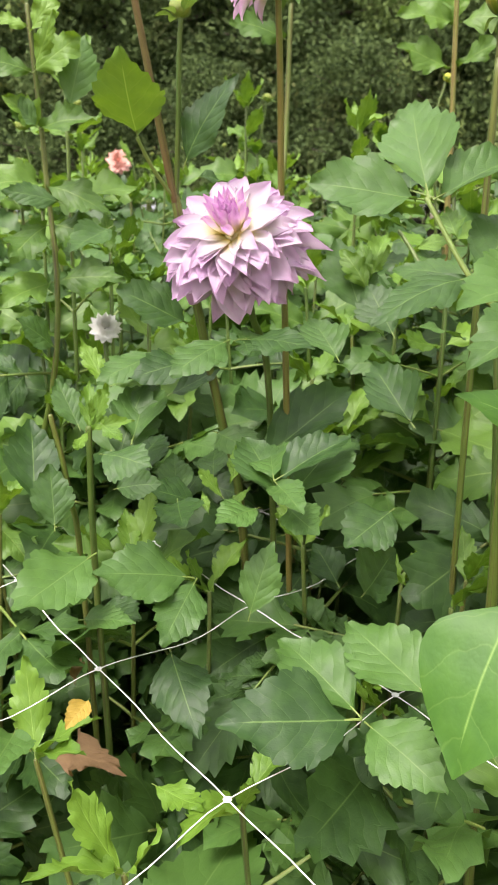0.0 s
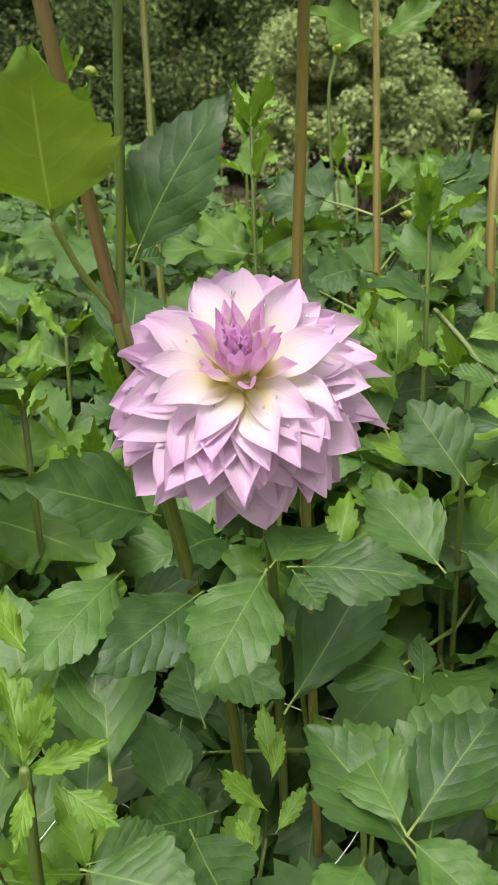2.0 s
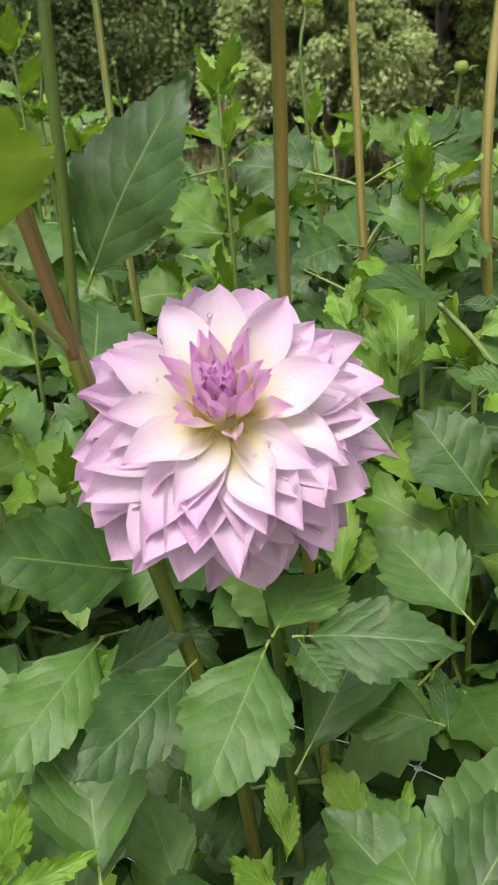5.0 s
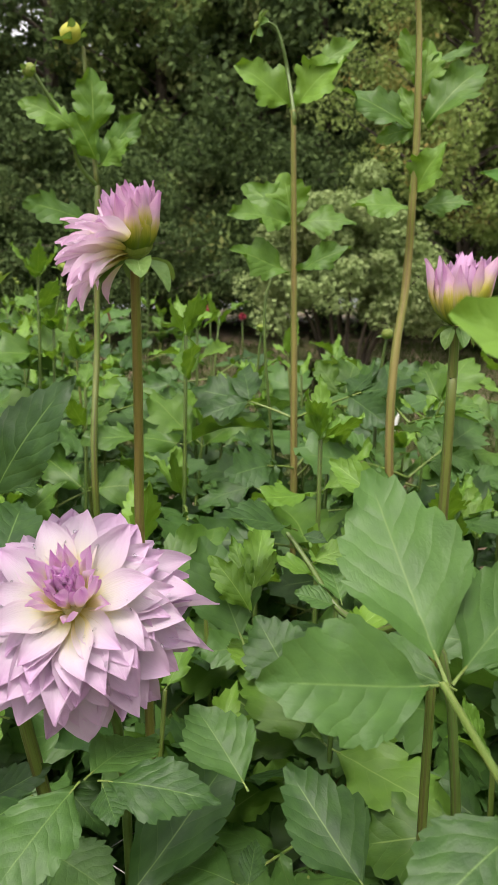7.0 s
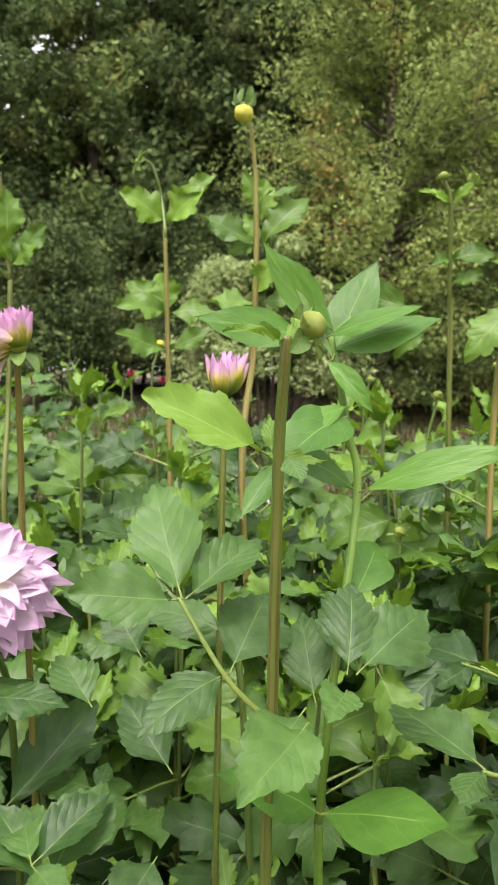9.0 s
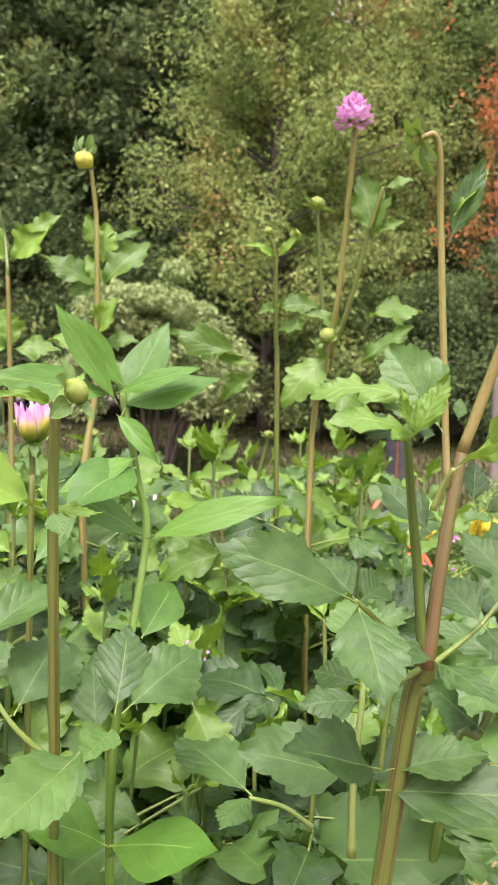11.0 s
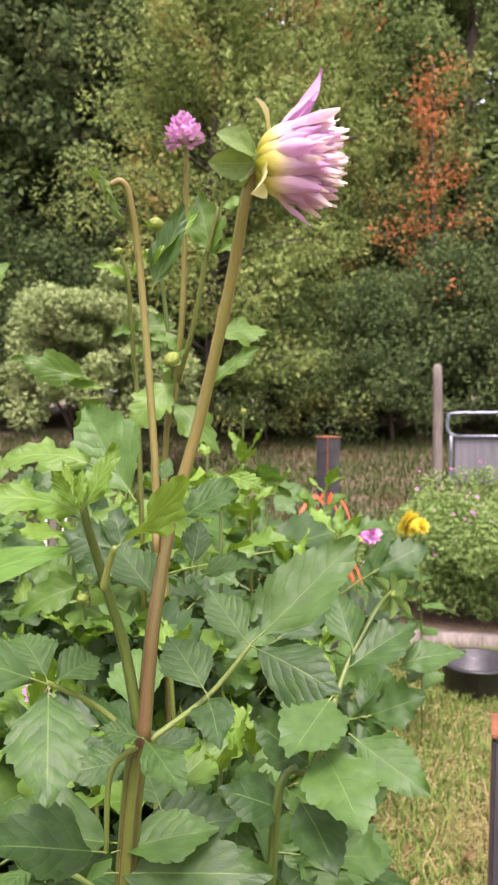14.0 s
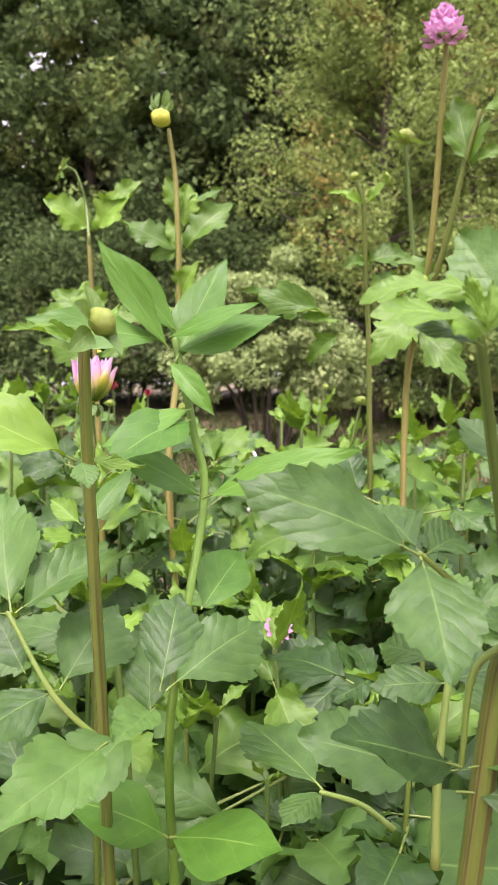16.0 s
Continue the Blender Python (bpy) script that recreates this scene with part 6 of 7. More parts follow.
def branched_dahlia():
    plant = thing("dahlia_plant", "branched dahlia with a yellow-green bud", "flowering plant", "plants of the flower bed", (0.05, 1.3, 0))
    stem(plant, [(0.050, 1.300, 0.000), (0.040, 1.250, 0.800), (0.010, 1.148, 1.192), (0.017, 1.195, 1.387), (0.023, 1.204, 1.562)], 0.0060, 0.0045, STEM_OLIVE)
    stem(plant, [(0.023, 1.204, 1.562), (0.017, 1.208, 1.643), (0.012, 1.208, 1.713)], 0.0040, 0.0030, STEM_OLIVE)
    stem(plant, [(0.023, 1.204, 1.562), (0.003, 1.191, 1.584), (-0.008, 1.175, 1.620), (-0.040, 1.161, 1.670)], 0.0035, 0.0025, STEM)
    leaf(plant, "shoot", (0.025, 1.201, 1.581), (0.068, 1.178, 1.642), (-0.47, -0.88, -0.00), 1.04)
    leaf(plant, "pale", (0.024, 1.200, 1.587), (0.003, 1.172, 1.634), (0.49, -0.83, -0.27), 1.43)
    leaf(plant, "shoot", (0.025, 1.201, 1.581), (0.057, 1.157, 1.610), (-0.85, -0.50, 0.17), 0.91)
    leaf(plant, "pale", (-0.001, 1.175, 1.617), (-0.040, 1.148, 1.647), (0.64, -0.75, 0.15), 1.17)
    leaf(plant, "shoot", (0.017, 1.209, 1.518), (-0.049, 1.166, 1.546), (0.61, -0.68, 0.41), 1.17)
    leaf(plant, "pale", (0.020, 1.205, 1.612), (0.023, 1.187, 1.687), (-0.04, -0.97, -0.23), 1.04)
    bud(plant, (-0.001, 1.200, 1.725), (-0.5, 0, 0.8), 0.0125, True)
    bud(plant, (-0.045, 1.161, 1.673), (-0.5, 0, 0.6), 0.008)


branched_dahlia()


def pink_bud_dahlia():
    plant = thing("dahlia_plant", "dahlia with a tight pink bud on a tall stalk", "flowering plant", "plants of the flower bed", (0.53, 0.76, 0))
    stem(plant, [(0.530, 0.760, 0.000), (0.525, 0.745, 0.800), (0.522, 0.743, 1.367), (0.530, 0.725, 1.494), (0.530, 0.703, 1.566), (0.526, 0.680, 1.669), (0.521, 0.663, 1.730)], 0.0050, 0.0034, STEM_TAN)
    stem(plant, [(0.530, 0.725, 1.494), (0.519, 0.723, 1.579), (0.507, 0.714, 1.656)], 0.0035, 0.0025, STEM)
    stem(plant, [(0.532, 0.723, 1.500), (0.538, 0.694, 1.554), (0.544, 0.668, 1.628), (0.551, 0.654, 1.672)], 0.0040, 0.0030, STEM_OLIVE)
    leaf(plant, "shoot", (0.532, 0.723, 1.500), (0.472, 0.706, 1.469), (-0.15, -0.71, 0.69), 1.00)
    leaf(plant, "shoot", (0.543, 0.717, 1.531), (0.507, 0.709, 1.553), (0.36, -0.90, 0.26), 0.80)
    leaf(plant, "shoot", (0.555, 0.687, 1.542), (0.619, 0.670, 1.573), (-0.45, -0.72, 0.53), 0.70)
    leaf(plant, "shoot", (0.551, 0.692, 1.493), (0.598, 0.663, 1.539), (-0.71, -0.61, 0.34), 0.70)
    leaf(plant, "young", (0.530, 0.725, 1.494), (0.515, 0.730, 1.524), (-0.12, -0.99, 0.11), 0.90)
    leaf(plant, "shoot", (0.550, 0.667, 1.622), (0.534, 0.669, 1.691), (-0.34, -0.94, -0.05), 0.90)
    leaf(plant, "shoot", (0.551, 0.654, 1.672), (0.568, 0.629, 1.683), (-0.84, -0.43, 0.32), 0.70)
    leaf(plant, "shoot", (0.550, 0.666, 1.628), (0.564, 0.643, 1.643), (-0.89, -0.39, 0.23), 0.70)
    leaf(plant, "shoot", (0.524, 0.727, 1.481), (0.550, 0.669, 1.446), (-0.42, -0.60, 0.68), 0.80)
    leaf(plant, "shoot", (0.473, 0.812, 1.500), (0.377, 0.839, 1.531), (-0.07, -0.85, 0.52), 0.60)
    leaf(plant, "young", (0.479, 0.810, 1.494), (0.433, 0.826, 1.500), (-0.20, -0.79, 0.57), 0.80)
    leaf(plant, "shoot", (0.479, 0.810, 1.481), (0.442, 0.823, 1.454), (-0.56, -0.71, 0.43), 0.80)
    tight_flower(plant, (0.517, 0.660, 1.745), (-0.2, -0.3, 0.95), 0.0235)
    bud(plant, (0.506, 0.713, 1.664), (0.1, 0, 1), 0.0085)
    bud(plant, (0.519, 0.706, 1.523), (-0.6, -0.2, 0.5), 0.009)
    joint_leaves(plant, 0.525, 0.745, 0.95, 1.3, 73)


pink_bud_dahlia()


def two_bud_dahlia():
    plant = thing("dahlia_plant", "slender dahlia shoot with two small buds", "flowering plant", "plants of the flower bed", (0.545, 0.87, 0))
    stem(plant, [(0.545, 0.870, 0.000), (0.540, 0.855, 0.800), (0.532, 0.853, 1.425), (0.524, 0.845, 1.537), (0.513, 0.828, 1.624), (0.504, 0.827, 1.649)], 0.0050, 0.0030, STEM_OLIVE)
    leaf(plant, "young", (0.513, 0.828, 1.624), (0.474, 0.818, 1.642), (0.37, -0.88, 0.31), 0.90)
    leaf(plant, "young", (0.514, 0.828, 1.624), (0.532, 0.804, 1.652), (-0.83, -0.56, 0.06), 0.80)
    leaf(plant, "shoot", (0.523, 0.843, 1.564), (0.497, 0.832, 1.562), (0.24, -0.68, 0.69), 1.00)
    leaf(plant, "shoot", (0.523, 0.843, 1.564), (0.560, 0.815, 1.578), (-0.64, -0.61, 0.47), 1.00)
    leaf(plant, "shoot", (0.525, 0.845, 1.537), (0.544, 0.814, 1.550), (-0.84, -0.33, 0.44), 0.90)
    bud(plant, (0.533, 0.815, 1.650), (0.9, 0, 0.5), 0.008)
    bud(plant, (0.502, 0.827, 1.655), (-0.3, 0, 1), 0.005)
    joint_leaves(plant, 0.54, 0.857, 0.95, 1.3, 74)


two_bud_dahlia()


def thin_dahlia():
    plant = thing("dahlia_plant", "thin dahlia shoot with a yellow bud", "flowering plant", "plants of the flower bed", (0.27, 1.28, 0))
    stem(plant, [(0.270, 1.280, 0.000), (0.260, 1.270, 1.000), (0.239, 1.283, 1.382), (0.251, 1.290, 1.472)], 0.0030, 0.0025, STEM)
    bud(plant, (0.254, 1.289, 1.477), (0.3, 0, 1), 0.0075, True)


thin_dahlia()


def opening_dahlia():
    plant = thing("dahlia_plant", "dahlia shoot with an opening pink and yellow flower", "flowering plant", "plants of the flower bed", (0.19, 0.7, 0))
    stem(plant, [(0.190, 0.660, 0.000), (0.190, 0.630, 0.900), (0.193, 0.615, 1.343), (0.194, 0.615, 1.384), (0.193, 0.612, 1.411)], 0.0037, 0.0032, STEM_OLIVE)
    opening_flower(plant, (0.194, 0.612, 1.418), (0.1, -0.05, 1))


opening_dahlia()


def path_dahlia():
    plant = thing("dahlia_plant", "low dahlia with a nodding green bud at the path", "flowering plant", "plants of the flower bed", (0.52, 0.55, 0))
    stem(plant, [(0.540, 0.580, 0.000), (0.540, 0.550, 0.700), (0.505, 0.464, 1.143), (0.539, 0.462, 1.178), (0.564, 0.466, 1.229)], 0.0060, 0.0045, STEM)
    stem(plant, [(0.564, 0.466, 1.229), (0.587, 0.477, 1.257), (0.619, 0.483, 1.293), (0.631, 0.478, 1.309)], 0.0038, 0.0025, STEM)
    leaf(plant, "single", (0.564, 0.467, 1.234), (0.491, 0.421, 1.217), (-0.02, -0.32, 0.95), 1.20)
    leaf(plant, "single", (0.562, 0.468, 1.234), (0.519, 0.502, 1.274), (-0.14, -0.82, 0.55), 0.90)
    leaf(plant, "single", (0.624, 0.465, 1.247), (0.670, 0.432, 1.273), (-0.65, -0.38, 0.66), 1.00)
    leaf(plant, "single", (0.579, 0.475, 1.248), (0.644, 0.463, 1.288), (-0.52, -0.51, 0.69), 1.00)
    leaf(plant, "single", (0.567, 0.450, 1.206), (0.588, 0.376, 1.183), (-0.44, -0.38, 0.82), 1.00)
    leaf(plant, "single", (0.541, 0.454, 1.200), (0.528, 0.369, 1.179), (-0.35, -0.17, 0.92), 1.10)
    leaf(plant, "single", (0.539, 0.458, 1.180), (0.491, 0.473, 1.221), (0.15, -0.86, 0.49), 1.10)
    leaf(plant, "young", (0.565, 0.467, 1.236), (0.567, 0.491, 1.265), (-0.42, -0.68, 0.60), 0.80)
    leaf(plant, "single", (0.589, 0.473, 1.262), (0.599, 0.520, 1.305), (-0.43, -0.56, 0.71), 1.10)
    leaf(plant, "single", (0.522, 0.458, 1.160), (0.515, 0.388, 1.152), (-0.34, -0.07, 0.94), 1.20)
    leaf(plant, "single", (0.520, 0.463, 1.144), (0.464, 0.467, 1.179), (0.32, -0.73, 0.60), 1.20)
    nodding_bud(plant, (0.633, 0.476, 1.308), (0.8, 0, 0.1), 0.007)


path_dahlia()


def leafy_shoot():
    plant = thing("dahlia_plant", "leafy dahlia shoot standing over the bed", "flowering plant", "plants of the flower bed", (-0.29, 0.86, 0))
    stem(plant, [(-0.290, 0.860, 0.000), (-0.290, 0.850, 0.800), (-0.204, 0.794, 1.149), (-0.208, 0.813, 1.330), (-0.213, 0.811, 1.478)], .005, .003, STEM_OLIVE)
    leaf(plant, "pale", (-0.208, 0.797, 1.450), (-0.179, 0.798, 1.488), (-0.04, -1.00, 0.06), 1.00)
    leaf(plant, "pale", (-0.208, 0.796, 1.455), (-0.235, 0.784, 1.467), (0.51, -0.76, 0.40), 1.00)
    leaf(plant, "pale", (-0.210, 0.803, 1.417), (-0.163, 0.791, 1.448), (-0.36, -0.92, 0.18), 1.10)
    leaf(plant, "shoot", (-0.210, 0.803, 1.417), (-0.237, 0.768, 1.431), (0.80, -0.46, 0.40), 1.10)
    leaf(plant, "pale", (-0.210, 0.810, 1.367), (-0.224, 0.780, 1.394), (0.92, -0.39, 0.04), 1.20)
    leaf(plant, "shoot", (-0.210, 0.810, 1.367), (-0.157, 0.793, 1.384), (-0.40, -0.80, 0.45), 1.10)
    leaf(plant, "shoot", (-0.210, 0.813, 1.313), (-0.239, 0.759, 1.327), (0.78, -0.28, 0.56), 1.10)
    leaf(plant, "shoot", (-0.210, 0.813, 1.313), (-0.150, 0.790, 1.307), (-0.20, -0.69, 0.69), 1.00)
    leaf(plant, "shoot", (-0.210, 0.814, 1.275), (-0.223, 0.744, 1.255), (0.42, -0.32, 0.85), 1.10)
    leaf(plant, "shoot", (-0.210, 0.814, 1.275), (-0.153, 0.790, 1.274), (-0.26, -0.66, 0.70), 1.10)
    leaf(plant, "shoot", (-0.205, 0.802, 1.218), (-0.236, 0.736, 1.208), (0.52, -0.36, 0.78), 1.00)
    leaf(plant, "shoot", (-0.205, 0.802, 1.218), (-0.136, 0.783, 1.236), (-0.35, -0.72, 0.59), 1.00)


leafy_shoot()


def sprig_dahlia():
    plant = thing("dahlia_plant", "dahlia shoot topped by a pale green sprig", "flowering plant", "plants of the flower bed", (-0.12, 0.64, 0))
    stem(plant, [(-0.120, 0.640, 0.000), (-0.122, 0.620, 0.800), (-0.119, 0.606, 1.012), (-0.112, 0.592, 1.120)], .0046, .0034, STEM)
    stem(plant, [(-0.140, 0.650, 0.000), (-0.138, 0.630, 0.900), (-0.135, 0.600, 1.060), (-0.142, 0.590, 1.130)], .004, .0028, STEM_OLIVE)
    leaf(plant, "single", (-0.090, 0.592, 1.090), (-0.077, 0.636, 1.153), (0.12, -0.83, 0.55), 1.15)
    leaf(plant, "single", (-0.092, 0.583, 1.071), (-0.055, 0.575, 1.083), (-0.36, -0.60, 0.71), 1.20)
    leaf(plant, "single", (-0.119, 0.593, 1.117), (-0.141, 0.609, 1.157), (0.36, -0.78, 0.51), 1.00)
    leaf(plant, "young", (-0.113, 0.595, 1.116), (-0.097, 0.610, 1.151), (0.02, -0.92, 0.39), 0.90)
    leaf(plant, "young", (-0.113, 0.595, 1.116), (-0.115, 0.616, 1.156), (0.23, -0.86, 0.46), 0.90)
    leaf(plant, "young", (-0.113, 0.595, 1.116), (-0.078, 0.587, 1.131), (-0.42, -0.66, 0.63), 0.80)
    leaf(plant, "single", (-0.134, 0.557, 1.044), (-0.140, 0.577, 1.094), (0.31, -0.87, 0.38), 1.20)
    leaf(plant, "single", (-0.113, 0.572, 0.974), (-0.143, 0.545, 1.029), (0.88, -0.38, 0.29), 1.20)
    leaf(plant, "single", (-0.108, 0.571, 0.970), (-0.067, 0.542, 0.984), (-0.46, -0.23, 0.86), 1.00)
    leaf(plant, "young", (-0.110, 0.586, 1.119), (-0.115, 0.558, 1.109), (0.27, -0.37, 0.89), 0.80)
    leaf(plant, "young", (-0.110, 0.589, 1.131), (-0.097, 0.579, 1.155), (-0.52, -0.85, -0.08), 0.70)


sprig_dahlia()


# ---- support net ----
def support_net():
    """White string net with square meshes laid flat over the bed, with small welded knots."""
    ob = thing("support_net", "white string plant support net stretched over the bed", "netting", at=(0, 0, 0))
    origin, u, v = V(-0.097, 0.527, 0.941), V(0.119, -0.137, 0), V(0.11, 0.112, 0)
    lines, across = range(-2, 3), range(-2, 3)

    def spot(a, b):
        p = origin + u * a + v * b
        slack = math.sin(math.pi * a) ** 2 + math.sin(math.pi * b) ** 2
        return V(p.x + 0.006 * slack, p.y + 0.005 * slack * math.cos(5 * a + 3 * b), p.z - 0.007 * slack + 0.01 * noise.noise(p * 5))

    def string(points):
        s = Soup()
        tube(s, points, 0.0006, 0.0006, 6, 2)
        child("string", s.mesh("string", NET), ob)

    for k in lines:
        string([spot(k, across[0] - 0.3 + j * 0.2) for j in range(5 * (len(across) - 1) + 4)])
        string([spot(lines[0] - 0.3 + j * 0.2, k) for j in range(5 * (len(lines) - 1) + 4)])
    for a in lines:
        for b in across:
            child("knot", KNOT_ME, ob, aimed(spot(a, b), (0, 0, 1), 0.0024) @ Matrix.Diagonal((1.2, 1.2, 0.5, 1)))


KNOT_ME = BALL.mesh("knot", NET)
support_net()


# ---- grass and straw along the path ----
def blades(name, mat, count, area, length, width, seed, label, lying=0.0):
    gen = np.random.default_rng(seed)
    x, y = area(gen, count)
    z = np.array([ground_height(a, b) for a, b in zip(x, y)])
    a = gen.uniform(0, 6.283, count)
    h = length * gen.uniform(0.5, 1.3, count)
    tilt = gen.uniform(0.1, 0.7, count) * (1 - lying) + lying * gen.uniform(1.25, 1.5, count)
    base = np.stack([x, y, z], 1)
    side = np.stack([-np.sin(a), np.cos(a), 0 * a], 1) * width
    out = np.stack([np.cos(a) * np.sin(tilt), np.sin(a) * np.sin(tilt), np.cos(tilt)], 1) * h[:, None]
    mid = base + out * 0.55 + np.array([0, 0, 0.008])
    tip = base + out + np.stack([np.cos(a), np.sin(a), -0.3 + 0 * a], 1) * (h * 0.25)[:, None] * (1 - lying)
    quads = np.stack([base - side, base + side, mid + side * 0.8, mid - side * 0.8, mid - side * 0.8, mid + side * 0.8, tip + side * 0.15, tip - side * 0.15], 1).reshape(-1, 3)
    return tagged(new(name, card_mesh(name, quads, mat)), label, "grass", kind="stuff")


def path_area(gen, count):
    y = gen.uniform(0.3, 6.5, count)
    return 0.75 + 0.42 * y + gen.uniform(0, 1, count) ** 1.2 * 3.4, y


def bed_area(gen, count):
    return gen.uniform(-1.2, 1.2, count), gen.uniform(0.3, 3.2, count)


def bank_area(gen, count):
    a, r = gen.uniform(-0.5, 1.0, count), gen.uniform(6, 15, count)
    return r * np.sin(a), r * np.cos(a)


blades("grass", GRASS, 60000, path_area, 0.075, 0.003, 1, "short green grass of the garden path")
blades("straw", STRAW, 16000, path_area, 0.16, 0.0026, 2, "dry straw strewn over the path", 1.0)
blades("mulch_straw", STRAW, 2600, bed_area, 0.1, 0.0025, 3, "dry straw and dead leaves under the plants", 1.0)
blades("bank_grass", BANK, 60000, bank_area, 0.16, 0.006, 4, "rough grass on the bank before the woods")


# ---- things beyond the bed ----
def box(soup, a, b, bevel=0.0, slot=0):
    bm = bmesh.new()
    bmesh.ops.create_cube(bm, size=1)
    for v in bm.verts:
        v.co = Vector([(lo + hi) / 2 + c * (hi - lo) for lo, hi, c in zip(a, b, v.co)])
    if bevel:
        bmesh.ops.bevel(bm, geom=bm.edges[:], offset=bevel, segments=2, affect="EDGES")
    bm.verts.index_update()
    soup.add([v.co.copy() for v in bm.verts], [[v.index for v in f.verts] for f in bm.faces], None, slot)
    bm.free()
    return soup


def wooden_post(x, y, height, r):
    ob = thing("fence_post", "weathered grey wooden fence post", "post", at=(x, y, ground_height(x, y)))
    s = Soup()
    tube(s, [(0, 0, -0.2), (0.02, 0, height * 0.5), (0.01, 0, height)], r * 1.1, r * 0.95, 12, 6, 0, 0.04)
    child("post", s.mesh("post", POST_WOOD), ob)


def farm_gate(x, y, turn):
    ob = thing("farm_gate", "grey tubular metal gate with a sheet panel", "gate", at=(x, y, 0.02))
    ob.rotation_euler = (0, 0, radians(turn))
    s = Soup()
    tube(s, [(0.1, 0, 0.86), (0.0, 0, 0.92), (-0.02, 0, 1.02), (0.0, 0, 1.12), (0.1, 0, 1.18), (1.2, 0, 1.18), (3.0, 0, 1.18)], 0.032, 0.032, 8, 5)
    tube(s, [(0.1, 0, 0.86), (1.5, 0, 0.86), (3.0, 0, 0.86)], 0.032, 0.032, 8, 3)
    tube(s, [(0.03, 0, 0.88), (0.03, 0, 0.4), (0.03, 0, 0.05)], 0.032, 0.032, 8, 2)
    child("gate_frame", s.mesh("gate_frame", METAL_GREY), ob)
    s = Soup()
    box(s, (0.08, 0.02, 0.1), (3.0, 0.06, 0.83), 0.006)
    child("panel", s.mesh("panel", BARN, False), ob, None, "dull grey sheet panel")


def black_post(x, y, height, w, label, turn=0.0):
    ob = thing("garden_post", label, "post", at=(x, y, 0))
    ob.rotation_euler = (0, radians(1.0), radians(turn))
    s = Soup()
    box(s, (-w / 2, -w / 2, -0.2), (w / 2, w / 2, height), w * 0.06)
    child("post", s.mesh("post", BLACK_PAINT, False), ob)
    s = Soup()
    box(s, (-w * 0.53, -w * 0.53, height + 0.0005), (w * 0.53, w * 0.53, height + 0.1 * w), w * 0.02)
    box(s, (-w * 0.53, -w * 0.5, height * 0.3), (-w * 0.5 - 0.0005, -w * 0.4, height), 0.0)
    child("rusty_edge", s.mesh("rusty_edge", RUST, False), ob, None, "rusted worn edge")


def raised_bed():
    ob = thing("raised_bed", "low raised bed with weathered timber edge", "garden bed", at=(*polar(45, 4.6), 0))
    ob.rotation_euler = (0, 0, radians(-42))
    for k in range(2):
        s = Soup()
        box(s, (-1.1 + 1.5 * k, -0.05, -0.05), (0.38 + 1.5 * k, 0.05, 0.1), 0.008)
        child("board", s.mesh("board", POST_WOOD), ob)
    s = Soup()
    box(s, (-1.08, 0.052, -0.05), (1.9, 1.8, 0.07), 0.02)
    child("soil", s.mesh("soil", GROUND), ob, None, "dark soil")


def flower_shrub(x, y, w, h, seed, blossoms, mat, label):
    ob = thing("flowering_shrub", label, "flowering shrub", "shrubs of the raised bed", (x, y, 0))
    gen, rng = np.random.default_rng(seed), random.Random(seed)
    centres, radii = [], []
    s = Soup()
    for k in range(24):
        a, r = rng.uniform(0, math.tau), w * rng.random() ** 0.6
        z = h * rng.uniform(0.35, 0.95) * (1 - 0.3 * (r / w) ** 2)
        centres.append((r * math.cos(a), r * math.sin(a), z))
        radii.append((w * 0.3, w * 0.3, h * 0.18))
        if k % 3 == 0:
            tube(s, [(0.02 * math.cos(a), 0.02 * math.sin(a), 0), centres[-1]], 0.008, 0.004, 5, 4)
    tagged(child("branchwork", s.mesh("branchwork", STEM), ob), kind="stuff")
    tagged(child("foliage", card_mesh("foliage", leaf_cards(gen, np.array(centres), np.array(radii), 9000, 0.017, 0.6), SHRUB), ob), kind="stuff")
    for k in range(blossoms):
        c, q = centres[k % 24], radii[0]
        a, e = rng.uniform(0, math.tau), rng.uniform(0.0, 1.2)
        p = V(c[0] + q[0] * math.cos(a) * math.cos(e), c[1] + q[1] * math.sin(a) * math.cos(e), c[2] + q[2] * math.sin(e) + 0.02)
        child("blossom", BLOSSOM[mat], ob, aimed(p, (rng.uniform(-1, 1), -1, 1.2), rng.uniform(0.009, 0.016)))


def blossom_mesh(mat):
    s = Soup()
    for ring, (count, lean, long) in enumerate(((11, 95, 0.9), (11, 75, 1.0), (9, 50, 0.85), (7, 28, 0.7), (4, 10, 0.5))):
        for k in range(count):
            blade(s, pose(0, 0, 0, 0, 0, 360 * k / count + 20 * ring) @ pose(0, 0.05, 0.1 * ring, 90 - lean, 0, 0), long, 0.5, 0, -0.1, 0.2, 0, seed=k)
    return s.mesh("blossom", mat)


BLOSSOM = {"pink": blossom_mesh(PINK), "red": blossom_mesh(RED_BLOSSOM), "yellow": blossom_mesh(PETAL_YELLOW), "white": blossom_mesh(WHITE_BLOSSOM), "peach": blossom_mesh(PEACH)}

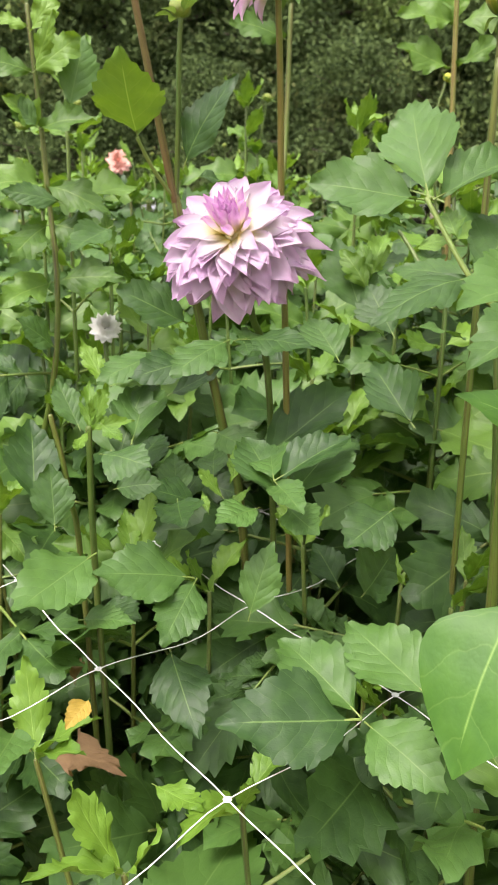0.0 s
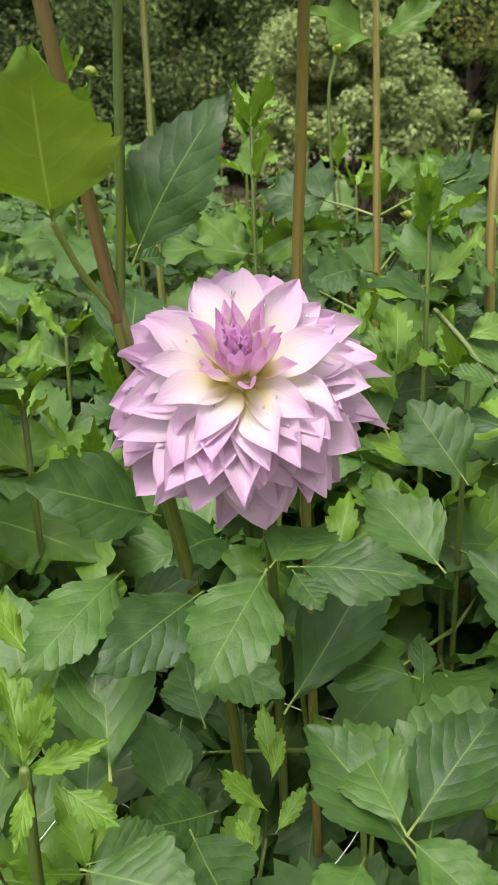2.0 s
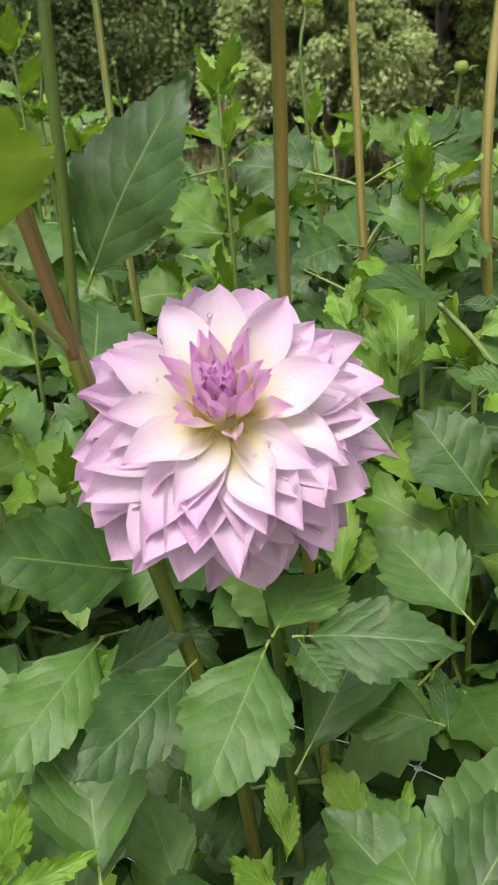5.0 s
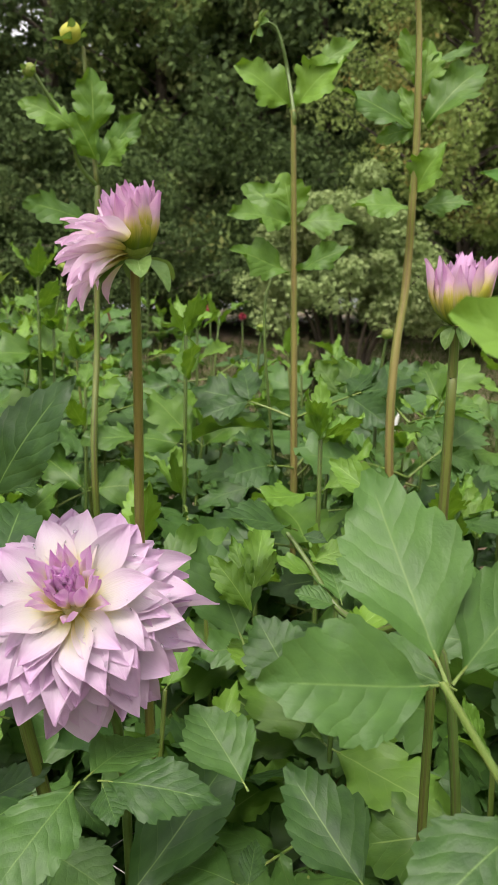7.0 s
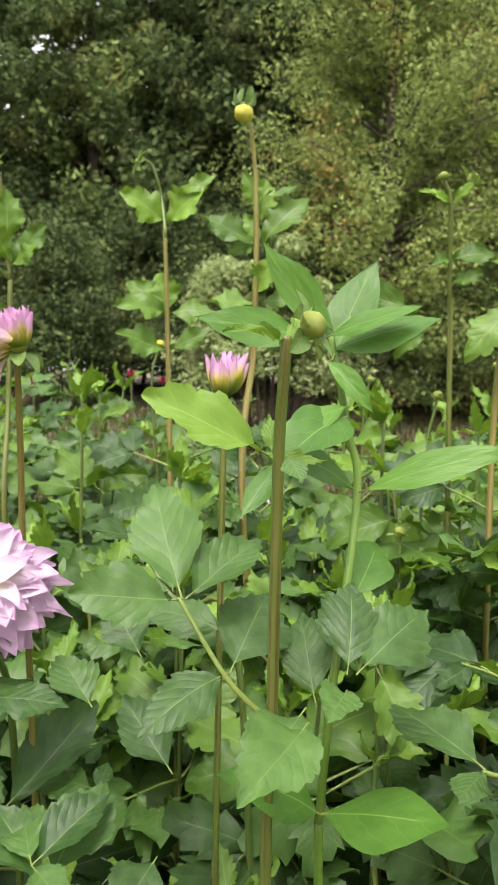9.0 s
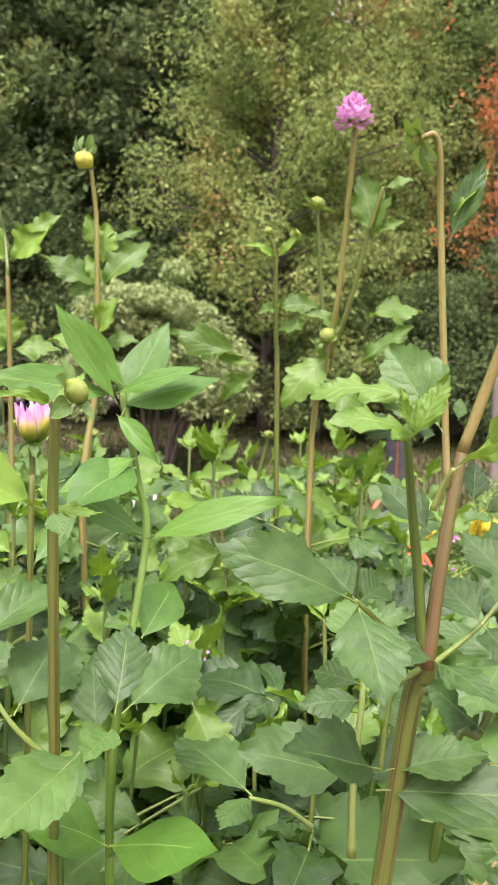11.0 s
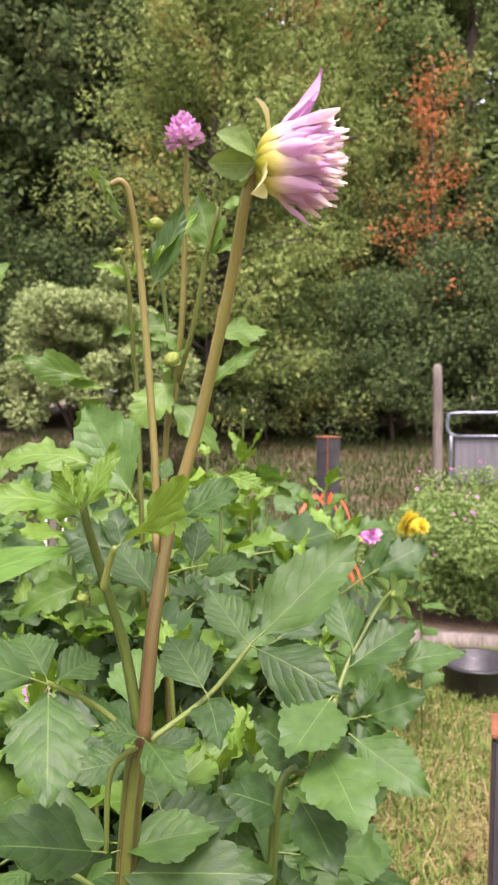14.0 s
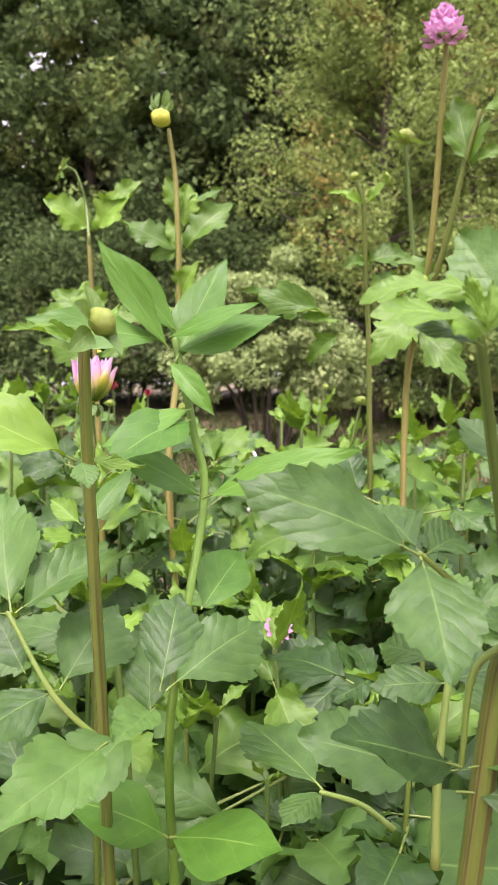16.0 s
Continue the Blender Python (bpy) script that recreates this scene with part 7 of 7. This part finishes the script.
wooden_post(7.44, 8.27, 1.83 - ground_height(7.44, 8.27), 0.085)
farm_gate(7.57, 8.17, -38)
black_post(*polar(36.9, 3.8), 1.27, 0.085, "short black painted post with a rusty top", 12)
black_post(0.437, 0.178, 1.344, 0.022, "black metal stake with rusted edges beside the bed", -44)
raised_bed()
rng = random.Random(31)
for k, (yaw, dist, w, h) in enumerate(((42.5, 5.2, 0.42, 0.6), (45.5, 5.3, 0.5, 0.8), (49, 5.0, 0.5, 0.92), (48, 6.0, 0.55, 1.0), (52, 5.4, 0.5, 1.0), (44, 6.2, 0.4, 0.7))):
    flower_shrub(*polar(yaw, dist), w, h, 400 + k, 34, "pink", "green shrub dotted with small pink flowers")


def tub():
    ob = thing("plastic_tub", "black plastic garden tub on the grass", "tub", at=(*polar(47.6, 3.95), 0))
    s = Soup()
    prof = ((0.0, 0.0), (0.13, 0.0), (0.15, 0.02), (0.17, 0.15), (0.185, 0.155), (0.185, 0.17), (0.165, 0.17), (0.145, 0.03), (0.0, 0.03))
    turns = 28
    verts = [(r * math.cos(math.tau * k / turns), r * math.sin(math.tau * k / turns), z) for r, z in prof for k in range(turns)]
    faces = [(i * turns + k, i * turns + (k + 1) % turns, i * turns + turns + (k + 1) % turns, i * turns + turns + k) for i in range(len(prof) - 1) for k in range(turns)]
    s.add(verts, faces)
    child("tub_body", s.mesh("tub_body", BLACK_PLASTIC), ob)


tub()


def far_flower(x, y, z, mat, size, label, lean=(0, -1, 0.6)):
    ob = thing("flower_stalk", label, "flower", "flowers beyond the bed", (x, y, 0))
    s = Soup()
    tube(s, [(0.03, 0.02, 0), (0.01, 0, z * 0.5), (0, 0, z)], 0.006, 0.004, 7, 4)
    child("stem", s.mesh("stem", STEM), ob)
    child("flower_head", BLOSSOM[mat], ob, aimed((0, 0, z), lean, size))
    rng = random.Random(int(x * 100))
    for k in range(8):
        a, h = k * 2.2, z * (0.25 + 0.08 * k)
        leaf(ob, "single", (x, y, h), (x + 0.14 * math.cos(a), y + 0.14 * math.sin(a), h + 0.05), (0, 0, 1), 1.0, rng=rng)


far_flower(-0.178, 0.888, 1.156, "white", 0.02, "white flower low among the green leaves", (0.3, -0.6, 0.6))
far_flower(-0.53, 2.39, 1.43, "peach", 0.04, "peach pink flower in the bed")
far_flower(0.361, 0.676, 1.201, "pink", 0.014, "small magenta flower between the leaves")
far_flower(*polar(42.9, 3.36), 0.94, "yellow", 0.07, "drooping yellow flower on a tall stalk", (0.3, -0.6, -0.3))
far_flower(*polar(39.6, 3.0), 0.94, "yellow", 0.03, "small yellow flower bud on a stalk")
far_flower(*polar(40.9, 2.6), 1.02, "pink", 0.045, "lilac pink flower on a stalk")
far_flower(*polar(44.0, 3.3), 0.93, "yellow", 0.04, "yellow flower among green leaves")
for k, (yaw, dist, z) in enumerate(((7.5, 3.9, 1.42), (10, 4.3, 1.38), (0.5, 3.8, 1.38))):
    far_flower(*polar(yaw, dist), z, "red", 0.022, "small dark red flower in the back bed")


def flagging_tape(x, y, z, seed):
    """A strip of coral plastic tape tied to a stake, ends spread."""
    ob = thing("flagging_tape", "coral orange plastic tape tied on a thin stake", "tape", "tape markers", (x, y, 0))
    rng = random.Random(seed)
    s = Soup()
    tube(s, [(0, 0, -0.05), (0, 0, z * 0.5), (0, 0, z)], 0.006, 0.006, 6, 2)
    child("stake", s.mesh("stake", BLACK_PLASTIC), ob)
    for k in range(6):
        a = rng.uniform(0, math.tau)
        s = Soup()
        e = V(math.cos(a), math.sin(a) * 0.5, 0)
        pts = spline([V(0, 0, z - 0.02), V(0, 0, z + 0.03) + e * 0.05, V(0, 0, z - 0.02) + e * 0.11, V(0, 0, z - 0.09) + e * 0.14], 5)
        w = V(0.2, 0.3, 1).normalized() * 0.009
        verts = [q for p in pts for q in (p - w, p + w)]
        s.add(verts, [(2 * i, 2 * i + 1, 2 * i + 3, 2 * i + 2) for i in range(len(pts) - 1)])
        child("strip", s.mesh("strip", CORAL), ob)


flagging_tape(*polar(37.4, 3.1), 1.05, 1)
flagging_tape(*polar(37.8, 2.7), 0.9, 2)


def garden_stake(x, y, height, lean):
    ob = thing("garden_stake", "pale wooden stake with a white cord loop", "stake", at=(x, y, 0))
    s = Soup()
    tube(s, [(0, 0, -0.1), (lean * 0.5, 0, height * 0.5), (lean, 0, height)], 0.016, 0.013, 7, 4, 0, 0.08)
    child("stake", s.mesh("stake", POST_WOOD), ob)
    s = Soup()
    tube(s, [(lean, -0.018, height - 0.16), (lean + 0.03, -0.03, height - 0.06), (lean + 0.02, -0.02, height + 0.02), (lean - 0.02, -0.02, height - 0.03), (lean - 0.03, -0.022, height - 0.14), (lean - 0.02, -0.02, height - 0.24)], 0.006, 0.006, 6, 5)
    child("cord", s.mesh("cord", NET), ob, None, "white cord")


garden_stake(0.66, 2.08, 1.22, 0.05)


# ---- leaf litter under the plants ----
def litter(count):
    """Curled dead leaves strewn over the soil."""
    s, rng = Soup(), random.Random(77)
    shapes = (single_leaf(80, 0.5, 0.6, 5, 0.14), single_leaf(81, 0.4, 0.9, 5, 0.18), single_leaf(82, 0.55, -0.5, 5, 0.15))
    for k in range(count):
        x, y = (rng.uniform(-0.9, 1.1), rng.uniform(0.35, 3.0)) if k % 4 else (rng.uniform(0.6, 2.0), rng.uniform(0.4, 2.2))
        size = rng.uniform(0.05, 0.11)
        m = pose(x, y, ground_height(x, y) + 0.02 + 0.03 * rng.random(), rng.uniform(-30, 40), rng.uniform(-40, 40), rng.uniform(0, 360)) @ Matrix.Diagonal((size, size, size, 1))
        one = shapes[k % 3]
        s.add([m @ Vector(v) for v in one.v], one.f, one.uv)
    return tagged(new("leaf_litter", s.mesh("leaf_litter", LEAF_DRY)), "curled brown dead leaves on the soil", "leaf litter", kind="stuff")


litter(260)


def withered_leaf(x, y, z, size, turn):
    ob = tagged(new("withered_leaf", LEAF_MESH["dry"][int(turn) % 2]), "curled dry brown leaf caught among the stems", "leaf", "withered leaves")
    ob.matrix_basis = pose(x, y, z, 40, 20, turn) @ Matrix.Diagonal((size, size, size, 1))


for x, y, z, size, turn in ((0.2, 0.86, 0.93, 0.07, 20), (0.26, 0.9, 0.95, 0.06, 75), (0.24, 0.84, 0.88, 0.06, 140), (-0.15, 0.62, 0.86, 0.05, 33), (-0.17, 0.6, 0.8, 0.07, 250), (0.32, 0.72, 0.98, 0.05, 301)):
    withered_leaf(x, y, z, size, turn)
